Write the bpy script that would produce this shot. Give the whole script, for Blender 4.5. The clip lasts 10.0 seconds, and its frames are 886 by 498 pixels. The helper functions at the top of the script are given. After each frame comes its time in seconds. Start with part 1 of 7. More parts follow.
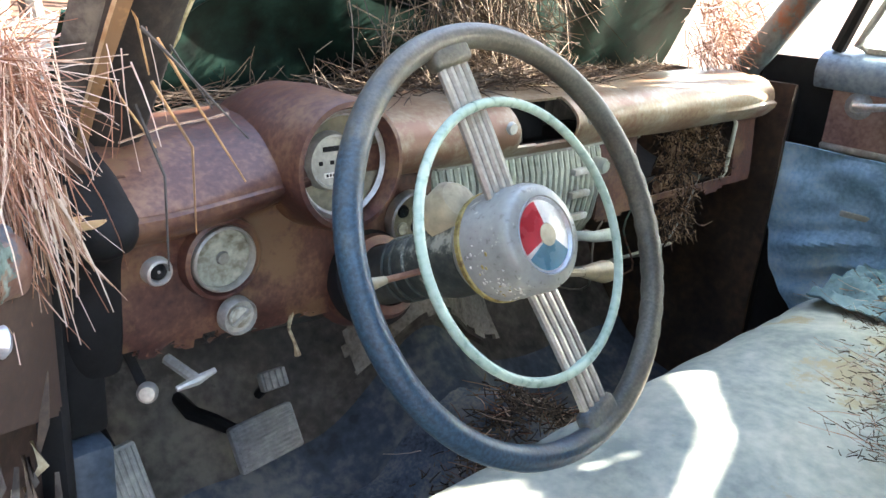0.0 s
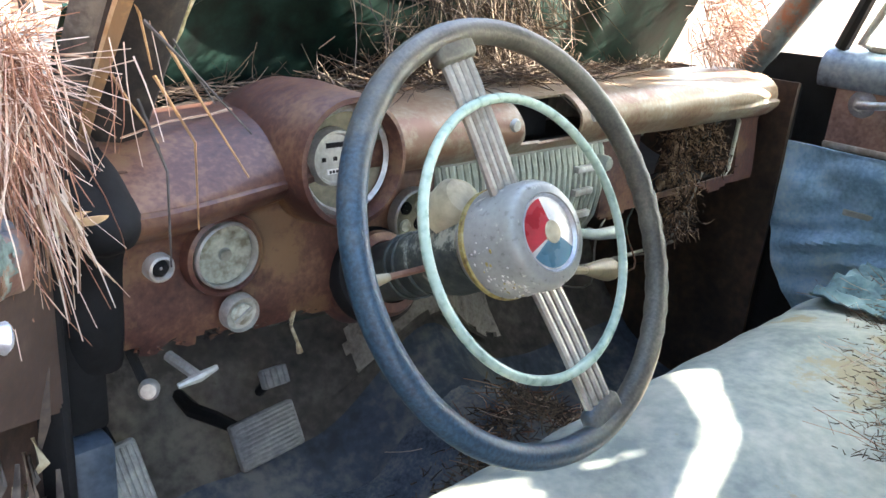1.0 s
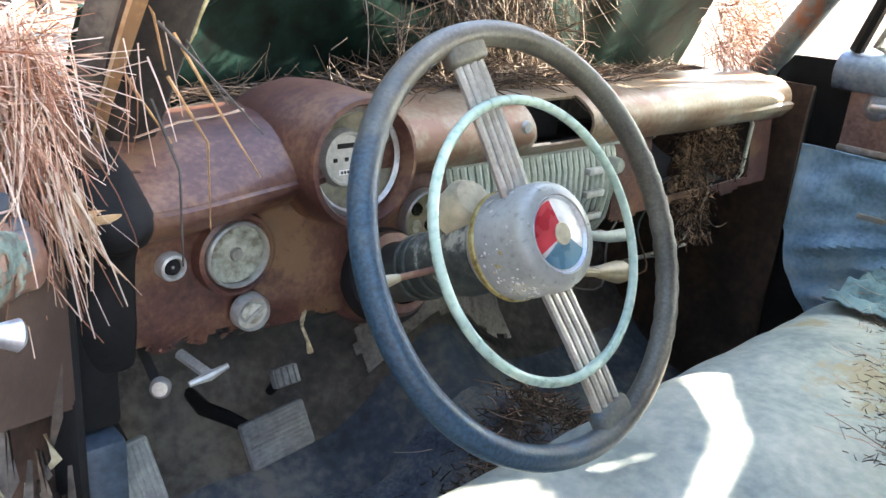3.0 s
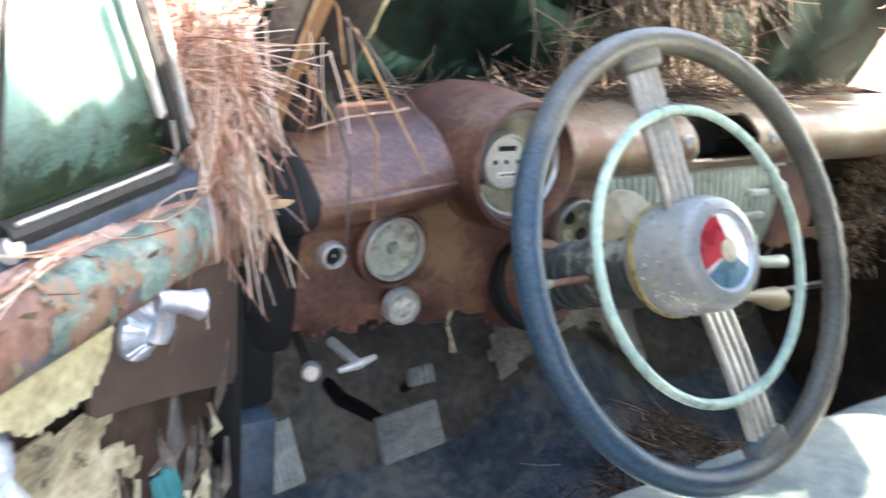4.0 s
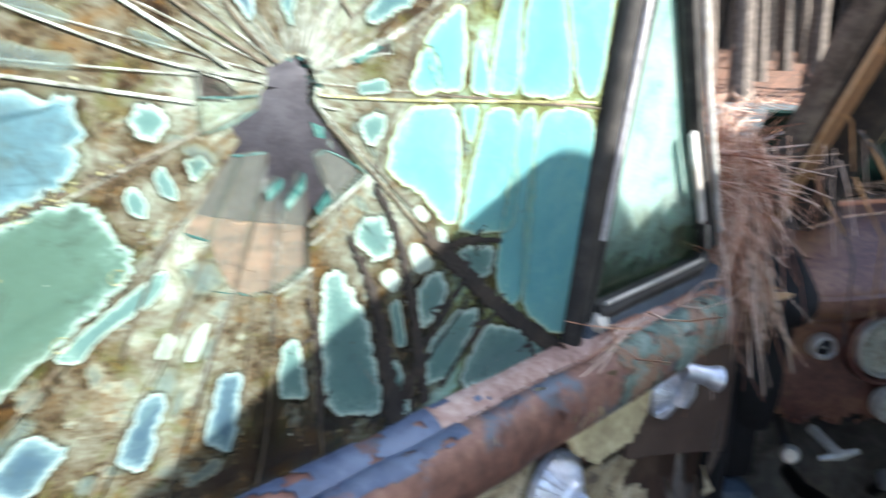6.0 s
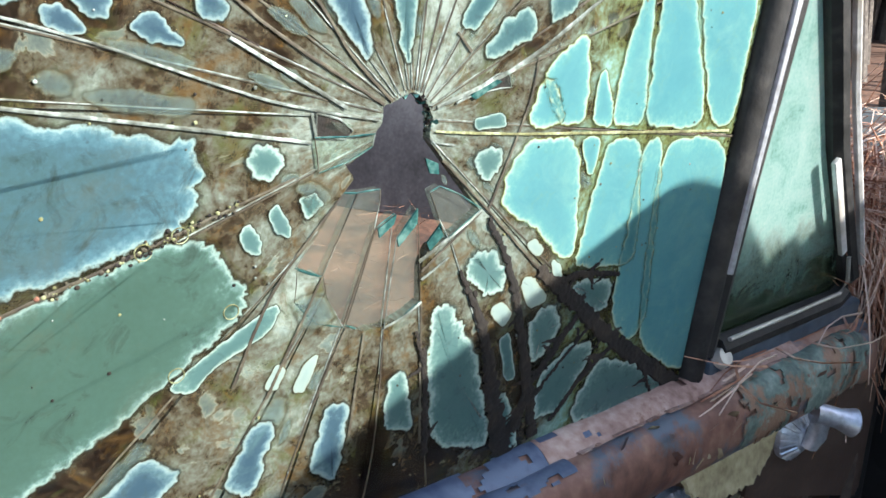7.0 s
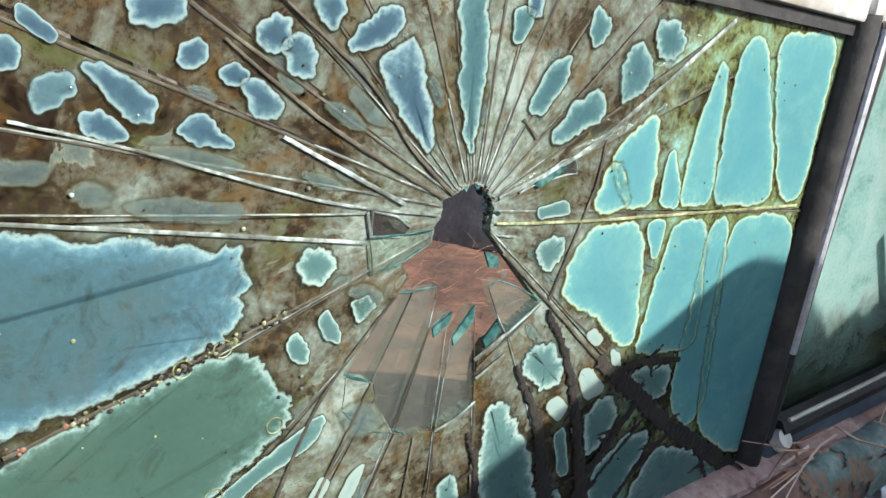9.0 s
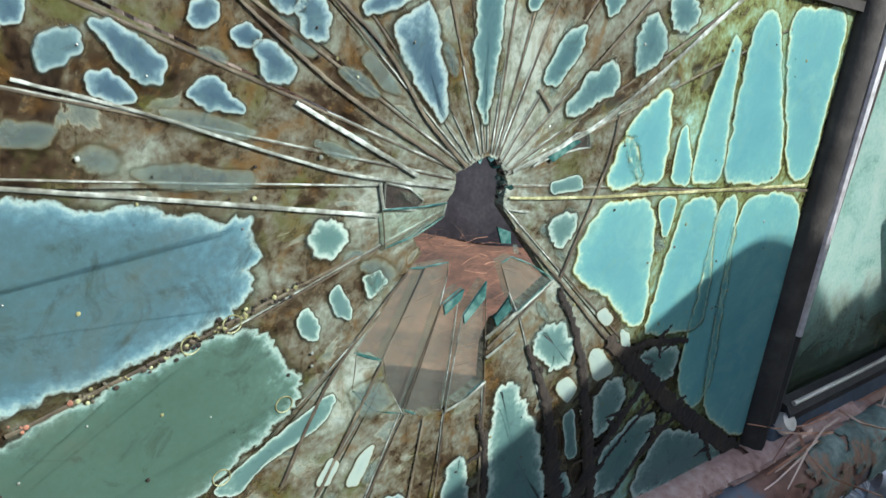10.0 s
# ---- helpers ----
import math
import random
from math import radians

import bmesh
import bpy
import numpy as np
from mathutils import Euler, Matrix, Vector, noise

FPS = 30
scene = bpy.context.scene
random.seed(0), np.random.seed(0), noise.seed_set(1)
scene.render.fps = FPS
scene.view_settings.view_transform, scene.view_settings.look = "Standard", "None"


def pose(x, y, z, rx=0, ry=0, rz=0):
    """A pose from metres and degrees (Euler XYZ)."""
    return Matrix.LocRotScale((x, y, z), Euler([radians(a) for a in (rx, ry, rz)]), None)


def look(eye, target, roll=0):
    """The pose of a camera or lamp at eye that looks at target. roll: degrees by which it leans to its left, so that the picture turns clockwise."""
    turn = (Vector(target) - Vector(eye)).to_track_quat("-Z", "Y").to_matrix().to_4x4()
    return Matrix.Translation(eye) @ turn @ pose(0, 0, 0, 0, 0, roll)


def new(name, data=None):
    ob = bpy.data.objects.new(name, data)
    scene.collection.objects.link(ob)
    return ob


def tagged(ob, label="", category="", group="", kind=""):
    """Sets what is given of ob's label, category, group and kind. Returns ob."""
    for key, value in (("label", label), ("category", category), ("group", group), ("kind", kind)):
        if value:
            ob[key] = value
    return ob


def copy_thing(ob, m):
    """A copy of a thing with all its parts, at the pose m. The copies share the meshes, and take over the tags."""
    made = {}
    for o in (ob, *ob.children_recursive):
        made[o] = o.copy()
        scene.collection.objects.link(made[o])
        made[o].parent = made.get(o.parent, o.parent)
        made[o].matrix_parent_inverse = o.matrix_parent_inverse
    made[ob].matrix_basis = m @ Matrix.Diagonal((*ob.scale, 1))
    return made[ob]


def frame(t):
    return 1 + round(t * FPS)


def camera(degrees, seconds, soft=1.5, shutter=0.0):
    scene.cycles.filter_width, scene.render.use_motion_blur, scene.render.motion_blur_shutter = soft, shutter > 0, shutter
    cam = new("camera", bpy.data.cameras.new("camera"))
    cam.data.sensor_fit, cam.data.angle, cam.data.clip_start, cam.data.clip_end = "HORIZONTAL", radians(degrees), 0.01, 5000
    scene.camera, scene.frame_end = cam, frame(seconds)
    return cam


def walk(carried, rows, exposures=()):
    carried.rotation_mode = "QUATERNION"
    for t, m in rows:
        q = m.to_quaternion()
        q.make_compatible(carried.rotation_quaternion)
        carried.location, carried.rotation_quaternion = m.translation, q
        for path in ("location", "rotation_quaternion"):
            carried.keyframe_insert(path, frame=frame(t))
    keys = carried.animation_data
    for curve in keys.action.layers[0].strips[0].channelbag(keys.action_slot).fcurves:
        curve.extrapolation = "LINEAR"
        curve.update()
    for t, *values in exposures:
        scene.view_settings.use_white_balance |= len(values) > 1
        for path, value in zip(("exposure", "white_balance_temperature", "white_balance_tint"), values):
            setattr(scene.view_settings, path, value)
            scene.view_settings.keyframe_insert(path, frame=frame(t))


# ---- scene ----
cam = camera(57.2, 10.0, 1.5, 0.5)
PATH = [
    (0, (-0.933, -0.674, 1.282), (0.405, 0.648, 0.603), 4.7),
    (0.5, (-0.933, -0.671, 1.28), (0.406, 0.651, 0.602), 4.8),
    (1, (-0.933, -0.668, 1.279), (0.405, 0.651, 0.596), 4.9),
    (1.5, (-0.932, -0.668, 1.278), (0.401, 0.655, 0.591), 5.0),
    (2, (-0.932, -0.669, 1.281), (0.402, 0.653, 0.595), 5.0),
    (3.5, (-0.935, -0.671, 1.277), (0.34, 0.713, 0.601), 5.0),
    (4, (-0.956, -0.655, 1.266), (0.126, 0.884, 0.589), 6.1),
    (4.5, (-0.969, -0.657, 1.271), (-0.064, 1.004, 0.624), 5.9),
    (5, (-1.006, -0.681, 1.288), (-0.264, 1.076, 0.686), 4.4),
    (5.5, (-1.063, -0.716, 1.3), (-0.542, 1.113, 0.679), 4.0),
    (6, (-1.062, -0.734, 1.312), (-0.931, 1.177, 0.739), 0.8),
    (6.2, (-1.056, -0.746, 1.32), (-1.092, 1.173, 0.756), 0.2),
    (7.3, (-1.06, -0.709, 1.333), (-1.234, 1.19, 0.731), 0.7),
    (7.5, (-1.064, -0.704, 1.338), (-1.238, 1.198, 0.743), 1.0),
    (8, (-1.069, -0.695, 1.343), (-1.267, 1.212, 0.775), 1.2),
    (8.5, (-1.075, -0.689, 1.35), (-1.29, 1.221, 0.798), 0.7),
    (9, (-1.078, -0.688, 1.351), (-1.288, 1.223, 0.801), 1.2),
    (9.5, (-1.083, -0.687, 1.349), (-1.288, 1.224, 0.797), 1.2),
    (10, (-1.088, -0.683, 1.342), (-1.263, 1.227, 0.777), 1.4),
]
EXPOSURES = [(0, 3.88, 7300, 12), (3.5, 3.95, 7300, 12), (4.5, 4.2, 7300, 12), (5.0, 3.82, 7000, 10), (5.5, 3.22, 6700, 10), (6.2, 2.25, 6500, 10), (7.3, 1.72, 6400, 9), (8.5, 1.58, 6400, 9), (10, 1.38, 6400, 9)]
walk(cam, [(t, look(eye, target, roll)) for t, eye, target, roll in PATH], EXPOSURES)

# ---- light ----
world = bpy.data.worlds.new("sky")
scene.world = world
world.use_nodes = True
wn = world.node_tree.nodes
sky = wn.new("ShaderNodeTexSky")
sky.sky_type = "NISHITA"
sky.sun_disc = False
SUN_TO = Vector((0.80, -0.30, 0.456)).normalized()
sky.sun_elevation = math.asin(SUN_TO.z)
sky.sun_rotation = math.atan2(SUN_TO.x, SUN_TO.y)
world.node_tree.links.new(sky.outputs[0], wn["Background"].inputs[0])
wn["Background"].inputs[1].default_value = 0.13
sun_data = bpy.data.lights.new("sun", "SUN")
sun_data.energy = 4.2
sun_data.angle = radians(0.6)
sun_data.color = (1.0, 0.95, 0.86)
sun = new("sun", sun_data)
sun.matrix_world = look(SUN_TO * 30, (0, 0, 0))


# ---- materials ----
def mat(name, base, dark=None, light=None, scale=12.0, rough=0.7, metal=0.0, bump=0.25, fine=90.0, spots=None, island=0.0, coat=0.0):
    """Two-scale varied surface: broad patches from dark to light, fine grain, bump, optional third colour in spots."""
    m = bpy.data.materials.new(name)
    m.use_nodes = True
    nt = m.node_tree
    bsdf = nt.nodes["Principled BSDF"]
    dark = dark or tuple(c * 0.6 for c in base)
    light = light or tuple(min(1, c * 1.3) for c in base)
    co = nt.nodes.new("ShaderNodeTexCoord")
    big = nt.nodes.new("ShaderNodeTexNoise")
    big.inputs["Scale"].default_value = scale
    big.inputs["Detail"].default_value = 6
    big.inputs["Roughness"].default_value = 0.65
    small = nt.nodes.new("ShaderNodeTexNoise")
    small.inputs["Scale"].default_value = fine
    small.inputs["Detail"].default_value = 4
    for n in (big, small):
        nt.links.new(co.outputs["Object"], n.inputs["Vector"])
    ramp = nt.nodes.new("ShaderNodeValToRGB")
    ramp.color_ramp.elements[0].position, ramp.color_ramp.elements[0].color = 0.32, (*dark, 1)
    ramp.color_ramp.elements[1].position, ramp.color_ramp.elements[1].color = 0.68, (*light, 1)
    mid = ramp.color_ramp.elements.new(0.5)
    mid.color = (*base, 1)
    mix = nt.nodes.new("ShaderNodeMath")
    mix.operation = "MULTIPLY_ADD"
    nt.links.new(small.outputs["Fac"], mix.inputs[0])
    mix.inputs[1].default_value = 0.45
    sub = nt.nodes.new("ShaderNodeMath")
    sub.operation = "SUBTRACT"
    nt.links.new(big.outputs["Fac"], sub.inputs[0])
    sub.inputs[1].default_value = 0.225
    nt.links.new(sub.outputs[0], mix.inputs[2])
    last = mix.outputs[0]
    if island:
        geo = nt.nodes.new("ShaderNodeNewGeometry")
        ia = nt.nodes.new("ShaderNodeMath")
        ia.operation = "MULTIPLY_ADD"
        nt.links.new(geo.outputs["Random Per Island"], ia.inputs[0])
        ia.inputs[1].default_value = island
        s2 = nt.nodes.new("ShaderNodeMath")
        s2.operation = "SUBTRACT"
        nt.links.new(last, s2.inputs[0])
        s2.inputs[1].default_value = island / 2
        nt.links.new(s2.outputs[0], ia.inputs[2])
        last = ia.outputs[0]
    nt.links.new(last, ramp.inputs["Fac"])
    col = ramp.outputs["Color"]
    if spots:
        colour, amount, sscale = spots
        sn = nt.nodes.new("ShaderNodeTexNoise")
        sn.inputs["Scale"].default_value = sscale
        sn.inputs["Detail"].default_value = 8
        sn.inputs["Roughness"].default_value = 0.7
        nt.links.new(co.outputs["Object"], sn.inputs["Vector"])
        sr = nt.nodes.new("ShaderNodeValToRGB")
        sr.color_ramp.elements[0].position = 0.60 - amount * 0.3
        sr.color_ramp.elements[1].position = 0.66 - amount * 0.3
        nt.links.new(sn.outputs["Fac"], sr.inputs["Fac"])
        mc = nt.nodes.new("ShaderNodeMix")
        mc.data_type = "RGBA"
        nt.links.new(sr.outputs["Color"], mc.inputs["Factor"])
        nt.links.new(col, mc.inputs["A"])
        mc.inputs["B"].default_value = (*colour, 1)
        col = mc.outputs["Result"]
    nt.links.new(col, bsdf.inputs["Base Color"])
    bsdf.inputs["Metallic"].default_value = metal
    rr = nt.nodes.new("ShaderNodeMapRange")
    nt.links.new(small.outputs["Fac"], rr.inputs["Value"])
    rr.inputs["To Min"].default_value = max(0.02, rough - 0.15)
    rr.inputs["To Max"].default_value = min(1, rough + 0.15)
    nt.links.new(rr.outputs["Result"], bsdf.inputs["Roughness"])
    bsdf.inputs["Coat Weight"].default_value = coat
    if bump:
        b = nt.nodes.new("ShaderNodeBump")
        b.inputs["Strength"].default_value = bump
        b.inputs["Distance"].default_value = 0.002
        nt.links.new(mix.outputs[0], b.inputs["Height"])
        nt.links.new(b.outputs["Normal"], bsdf.inputs["Normal"])
    return m


DASH = mat("weathered_dash_paint", (0.100, 0.042, 0.033), (0.046, 0.018, 0.016), (0.20, 0.105, 0.062), 9, 0.45, 0.1, 0.4, 150, ((0.17, 0.095, 0.052), 0.12, 6))
DASH_BROW = mat("sun_bleached_dash_paint", (0.27, 0.20, 0.135), (0.16, 0.075, 0.04), (0.38, 0.35, 0.29), 4, 0.45, 0.15, 0.25, 140, ((0.20, 0.10, 0.06), 0.3, 6))
BLACK = mat("black_rubber", (0.012, 0.012, 0.013), rough=0.8, fine=200)
BLACK.node_tree.nodes["Principled BSDF"].inputs["Specular IOR Level"].default_value = 0.2
# Near-black, with the recesses' shade put into the colour; dark parts share it.
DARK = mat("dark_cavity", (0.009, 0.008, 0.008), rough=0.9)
CHROME = mat("pitted_chrome", (0.60, 0.63, 0.70), (0.45, 0.47, 0.52), (0.74, 0.77, 0.83), 30, 0.42, 0.75, 0.15, 240)
DULL = mat("dull_grey_metal", (0.42, 0.41, 0.38), (0.30, 0.29, 0.26), (0.55, 0.54, 0.5), 18, 0.45, 0.55, 0.2, 200)
RIM = mat("worn_wheel_plastic", (0.115, 0.108, 0.09), (0.06, 0.058, 0.05), (0.19, 0.18, 0.145), 10, 0.45, 0.0, 0.3, 300)
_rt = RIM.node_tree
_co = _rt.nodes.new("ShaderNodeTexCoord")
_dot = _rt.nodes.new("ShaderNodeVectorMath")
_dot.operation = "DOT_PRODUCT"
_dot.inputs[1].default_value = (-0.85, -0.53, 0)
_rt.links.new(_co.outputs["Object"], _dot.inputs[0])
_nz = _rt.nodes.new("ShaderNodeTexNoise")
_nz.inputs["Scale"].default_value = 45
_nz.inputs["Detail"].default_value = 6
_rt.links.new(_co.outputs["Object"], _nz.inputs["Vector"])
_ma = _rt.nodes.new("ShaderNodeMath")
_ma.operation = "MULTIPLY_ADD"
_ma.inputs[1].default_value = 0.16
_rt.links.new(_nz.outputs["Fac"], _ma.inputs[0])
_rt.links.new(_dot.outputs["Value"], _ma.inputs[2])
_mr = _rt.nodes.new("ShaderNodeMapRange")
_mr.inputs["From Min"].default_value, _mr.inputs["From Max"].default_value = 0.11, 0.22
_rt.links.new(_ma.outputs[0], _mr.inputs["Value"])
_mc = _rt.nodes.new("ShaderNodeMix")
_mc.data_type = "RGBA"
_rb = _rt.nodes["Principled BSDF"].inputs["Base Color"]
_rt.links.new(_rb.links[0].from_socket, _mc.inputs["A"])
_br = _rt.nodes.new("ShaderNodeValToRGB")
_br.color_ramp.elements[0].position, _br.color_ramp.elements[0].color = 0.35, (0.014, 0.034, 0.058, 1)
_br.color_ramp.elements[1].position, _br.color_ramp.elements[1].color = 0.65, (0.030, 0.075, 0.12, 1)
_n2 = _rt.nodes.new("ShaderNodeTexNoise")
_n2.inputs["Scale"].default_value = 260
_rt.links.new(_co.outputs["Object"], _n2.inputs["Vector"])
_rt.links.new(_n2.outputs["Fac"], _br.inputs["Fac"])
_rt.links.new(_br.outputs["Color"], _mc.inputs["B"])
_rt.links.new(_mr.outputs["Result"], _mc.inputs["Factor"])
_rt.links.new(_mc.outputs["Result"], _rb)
RING = mat("pale_green_horn_ring", (0.40, 0.54, 0.45), (0.26, 0.36, 0.30), (0.56, 0.67, 0.57), 8, 0.3, 0.0, 0.1, 120)
HUB = mat("grey_hub_plastic", (0.34, 0.34, 0.32), (0.28, 0.28, 0.26), (0.40, 0.40, 0.375), 8, 0.32, 0.1, 0.25, 180, ((0.72, 0.70, 0.62), 0.0, 75))
CREAM = mat("cream_plastic", (0.44, 0.38, 0.26), rough=0.45)
TAN_KNOB = mat("tan_knob_plastic", (0.26, 0.20, 0.12), rough=0.4)
POST_BLUE = mat("dull_blue_post_paint", (0.036, 0.056, 0.082), (0.016, 0.024, 0.034), (0.068, 0.095, 0.13), 9, 0.5, 0.1, 0.3, 120)
STRIP = mat("weathered_grey_wood", (0.10, 0.08, 0.066), (0.045, 0.034, 0.028), (0.20, 0.165, 0.135), 26, 0.9, 0, 1.0, 90)
FLAKE = mat("flaking_yellow_paint", (0.40, 0.31, 0.10), (0.16, 0.10, 0.04), (0.5, 0.44, 0.25), 60, 0.8, 0, 0.8, 200)
RED = mat("red_emblem", (0.5, 0.03, 0.045), rough=0.3, bump=0.05, fine=40)
WHITE = mat("white_emblem", (0.75, 0.73, 0.7), rough=0.3, bump=0.05, fine=40)
BLUE = mat("blue_emblem", (0.04, 0.17, 0.26), rough=0.3, bump=0.05, fine=40)
FACE = mat("faded_dial_face", (0.23, 0.21, 0.15), (0.13, 0.12, 0.09), (0.38, 0.34, 0.24), 25, 0.6, 0, 0.1)
FACE_PALE = mat("milky_dial_face", (0.42, 0.42, 0.36), (0.2, 0.18, 0.13), (0.6, 0.6, 0.52), 45, 0.35, 0, 0.1)
GRILLE = mat("pale_grille_metal", (0.47, 0.52, 0.46), (0.33, 0.36, 0.31), (0.6, 0.64, 0.57), 20, 0.4, 0.3, 0.15)
FLOOR = mat("dusty_blue_floor", (0.062, 0.082, 0.115), (0.026, 0.034, 0.05), (0.18, 0.18, 0.18), 7, 0.85, 0, 0.5, 60)
FIREWALL = mat("grey_felt", (0.088, 0.077, 0.067), (0.032, 0.028, 0.025), (0.18, 0.16, 0.135), 5, 0.9, 0, 0.6, 60, ((0.05, 0.042, 0.036), 0.15, 4))
SEAT = mat("pale_vinyl", (0.34, 0.38, 0.36), (0.20, 0.25, 0.25), (0.48, 0.50, 0.46), 6, 0.6, 0, 0.35, 70, ((0.36, 0.31, 0.2), 0.15, 7))
BLUE_CLOTH = mat("faded_blue_cloth", (0.32, 0.55, 0.78), (0.17, 0.32, 0.52), (0.52, 0.70, 0.84), 9, 0.5, 0, 0.35, 120)
BLUE_PAINT = mat("blue_grey_paint", (0.17, 0.23, 0.32), (0.08, 0.10, 0.14), (0.28, 0.36, 0.45), 9, 0.4, 0.2, 0.2, 120)
RUST = mat("flaking_rust", (0.24, 0.115, 0.075), (0.12, 0.05, 0.035), (0.38, 0.23, 0.16), 14, 0.75, 0.1, 0.6, 130, ((0.14, 0.23, 0.21), 0.12, 10))
RAIL = mat("peeling_rail_paint", (0.20, 0.095, 0.068), (0.09, 0.04, 0.03), (0.32, 0.20, 0.145), 9, 0.55, 0.1, 0.7, 120, ((0.10, 0.12, 0.15), 0.22, 7))
HARDBOARD = mat("brown_hardboard", (0.066, 0.041, 0.031), (0.040, 0.024, 0.019), (0.105, 0.068, 0.050), 8, 0.65, 0, 0.2, 150)
FIBRE = mat("torn_cream_fibreboard", (0.40, 0.33, 0.21), (0.17, 0.125, 0.08), (0.58, 0.51, 0.36), 22, 0.9, 0, 0.8, 120, ((0.10, 0.075, 0.055), 0.15, 30))
TARP = mat("dark_green_tarp", (0.004, 0.015, 0.012), (0.0015, 0.004, 0.004), (0.009, 0.032, 0.026), 5, 0.5, 0, 0.3, 40)
TARP.node_tree.nodes["Principled BSDF"].inputs["Specular IOR Level"].default_value = 0.12
BARK = mat("grey_bark", (0.080, 0.068, 0.060), (0.040, 0.033, 0.029), (0.14, 0.122, 0.108), 12, 0.9, 0, 0.9, 70, island=0.3)
WOOD = mat("split_orange_wood", (0.45, 0.24, 0.10), (0.25, 0.14, 0.07), (0.62, 0.42, 0.24), 18, 0.8, 0, 0.5, 90, island=0.5)
NEEDLE = mat("dry_pine_needles", (0.46, 0.24, 0.15), (0.26, 0.11, 0.065), (0.70, 0.52, 0.42), 20, 0.6, 0, 0.1, 60, island=0.9)
NEEDLE_PALE = mat("bleached_pine_needles", (0.44, 0.29, 0.19), (0.25, 0.14, 0.085), (0.62, 0.5, 0.4), 20, 0.6, 0, 0.1, 60, island=0.9)
NEEDLE_DARK = mat("old_brown_needles", (0.095, 0.065, 0.045), (0.045, 0.03, 0.022), (0.18, 0.13, 0.09), 20, 0.8, 0, 0.1, 60, island=0.9)
NEEDLE_GROUND = mat("fallen_needles", (0.17, 0.08, 0.05), (0.09, 0.045, 0.03), (0.25, 0.13, 0.085), 20, 0.8, 0, 0.1, 60, island=0.9)
LITTER = mat("leaf_litter", (0.105, 0.052, 0.033), (0.045, 0.026, 0.019), (0.19, 0.095, 0.06), 3, 0.95, 0, 0.8, 40)
BODY = mat("dull_body_paint", (0.10, 0.13, 0.14), (0.05, 0.055, 0.055), (0.17, 0.2, 0.2), 5, 0.5, 0.2, 0.3, 90, ((0.17, 0.08, 0.05), 0.15, 6))
TRIM = mat("bright_trim", (0.50, 0.50, 0.49), (0.38, 0.33, 0.28), (0.8, 0.8, 0.8), 20, 0.4, 0.35, 0.2)
LENS = bpy.data.materials.new("gauge_glass")
LENS.use_nodes = True
_b = LENS.node_tree.nodes["Principled BSDF"]
_b.inputs["Transmission Weight"].default_value = 1.0
_b.inputs["Roughness"].default_value = 0.08
_b.inputs["IOR"].default_value = 1.2
_b.inputs["Base Color"].default_value = (0.9, 0.92, 0.88, 1)


# ---- mesh helpers ----
def mesh(name, bm, material, smooth=True):
    me = bpy.data.meshes.new(name)
    bmesh.ops.recalc_face_normals(bm, faces=bm.faces)
    bm.to_mesh(me)
    bm.free()
    if smooth:
        for p in me.polygons:
            p.use_smooth = True
        me.set_sharp_from_angle(angle=radians(38))
    me.materials.append(material)
    return me


def part(name, bm, material, parent, label="", smooth=True):
    ob = new(name, mesh(name, bm, material, smooth))
    ob.parent = parent
    if label:
        ob["label"] = label
    return ob


def thing(name, label, category, at=(0, 0, 0), m=None, group=""):
    ob = new(name)
    ob.empty_display_size = 0.05
    ob.matrix_world = m if m is not None else Matrix.Translation(at)
    return tagged(ob, label, category, group)


def solo(name, bm, material, label, category, kind="", m=None, smooth=True):
    ob = new(name, mesh(name, bm, material, smooth))
    if m is not None:
        ob.matrix_world = m
    return tagged(ob, label, category, kind=kind)


def box(x0, x1, y0, y1, z0, z1, bevel=0.0, seg=2, bm=None):
    bm = bm or bmesh.new()
    r = bmesh.ops.create_cube(bm, size=1)
    vs = r["verts"]
    for v in vs:
        v.co = Vector(((x0 + x1) / 2 + v.co.x * (x1 - x0), (y0 + y1) / 2 + v.co.y * (y1 - y0), (z0 + z1) / 2 + v.co.z * (z1 - z0)))
    if bevel:
        es = list({e for v in vs for e in v.link_edges})
        bmesh.ops.bevel(bm, geom=es, offset=bevel, segments=seg, affect="EDGES", profile=0.5)
    return bm


def lathe(profile, n=48, bm=None, m=None):
    """profile: (radius, height) pairs, turned about z."""
    bm = bm or bmesh.new()
    rings = []
    for r, z in profile:
        if r < 1e-6:
            rings.append([bm.verts.new((0, 0, z))])
        else:
            rings.append([bm.verts.new((r * math.cos(2 * math.pi * k / n), r * math.sin(2 * math.pi * k / n), z)) for k in range(n)])
    for a, b in zip(rings, rings[1:]):
        for k in range(n):
            k2 = (k + 1) % n
            if len(a) == 1 and len(b) > 1:
                bm.faces.new((a[0], b[k2], b[k]))
            elif len(b) == 1 and len(a) > 1:
                bm.faces.new((a[k], a[k2], b[0]))
            elif len(a) > 1:
                bm.faces.new((a[k], a[k2], b[k2], b[k]))
    if m is not None:
        bm.transform(m)
    return bm


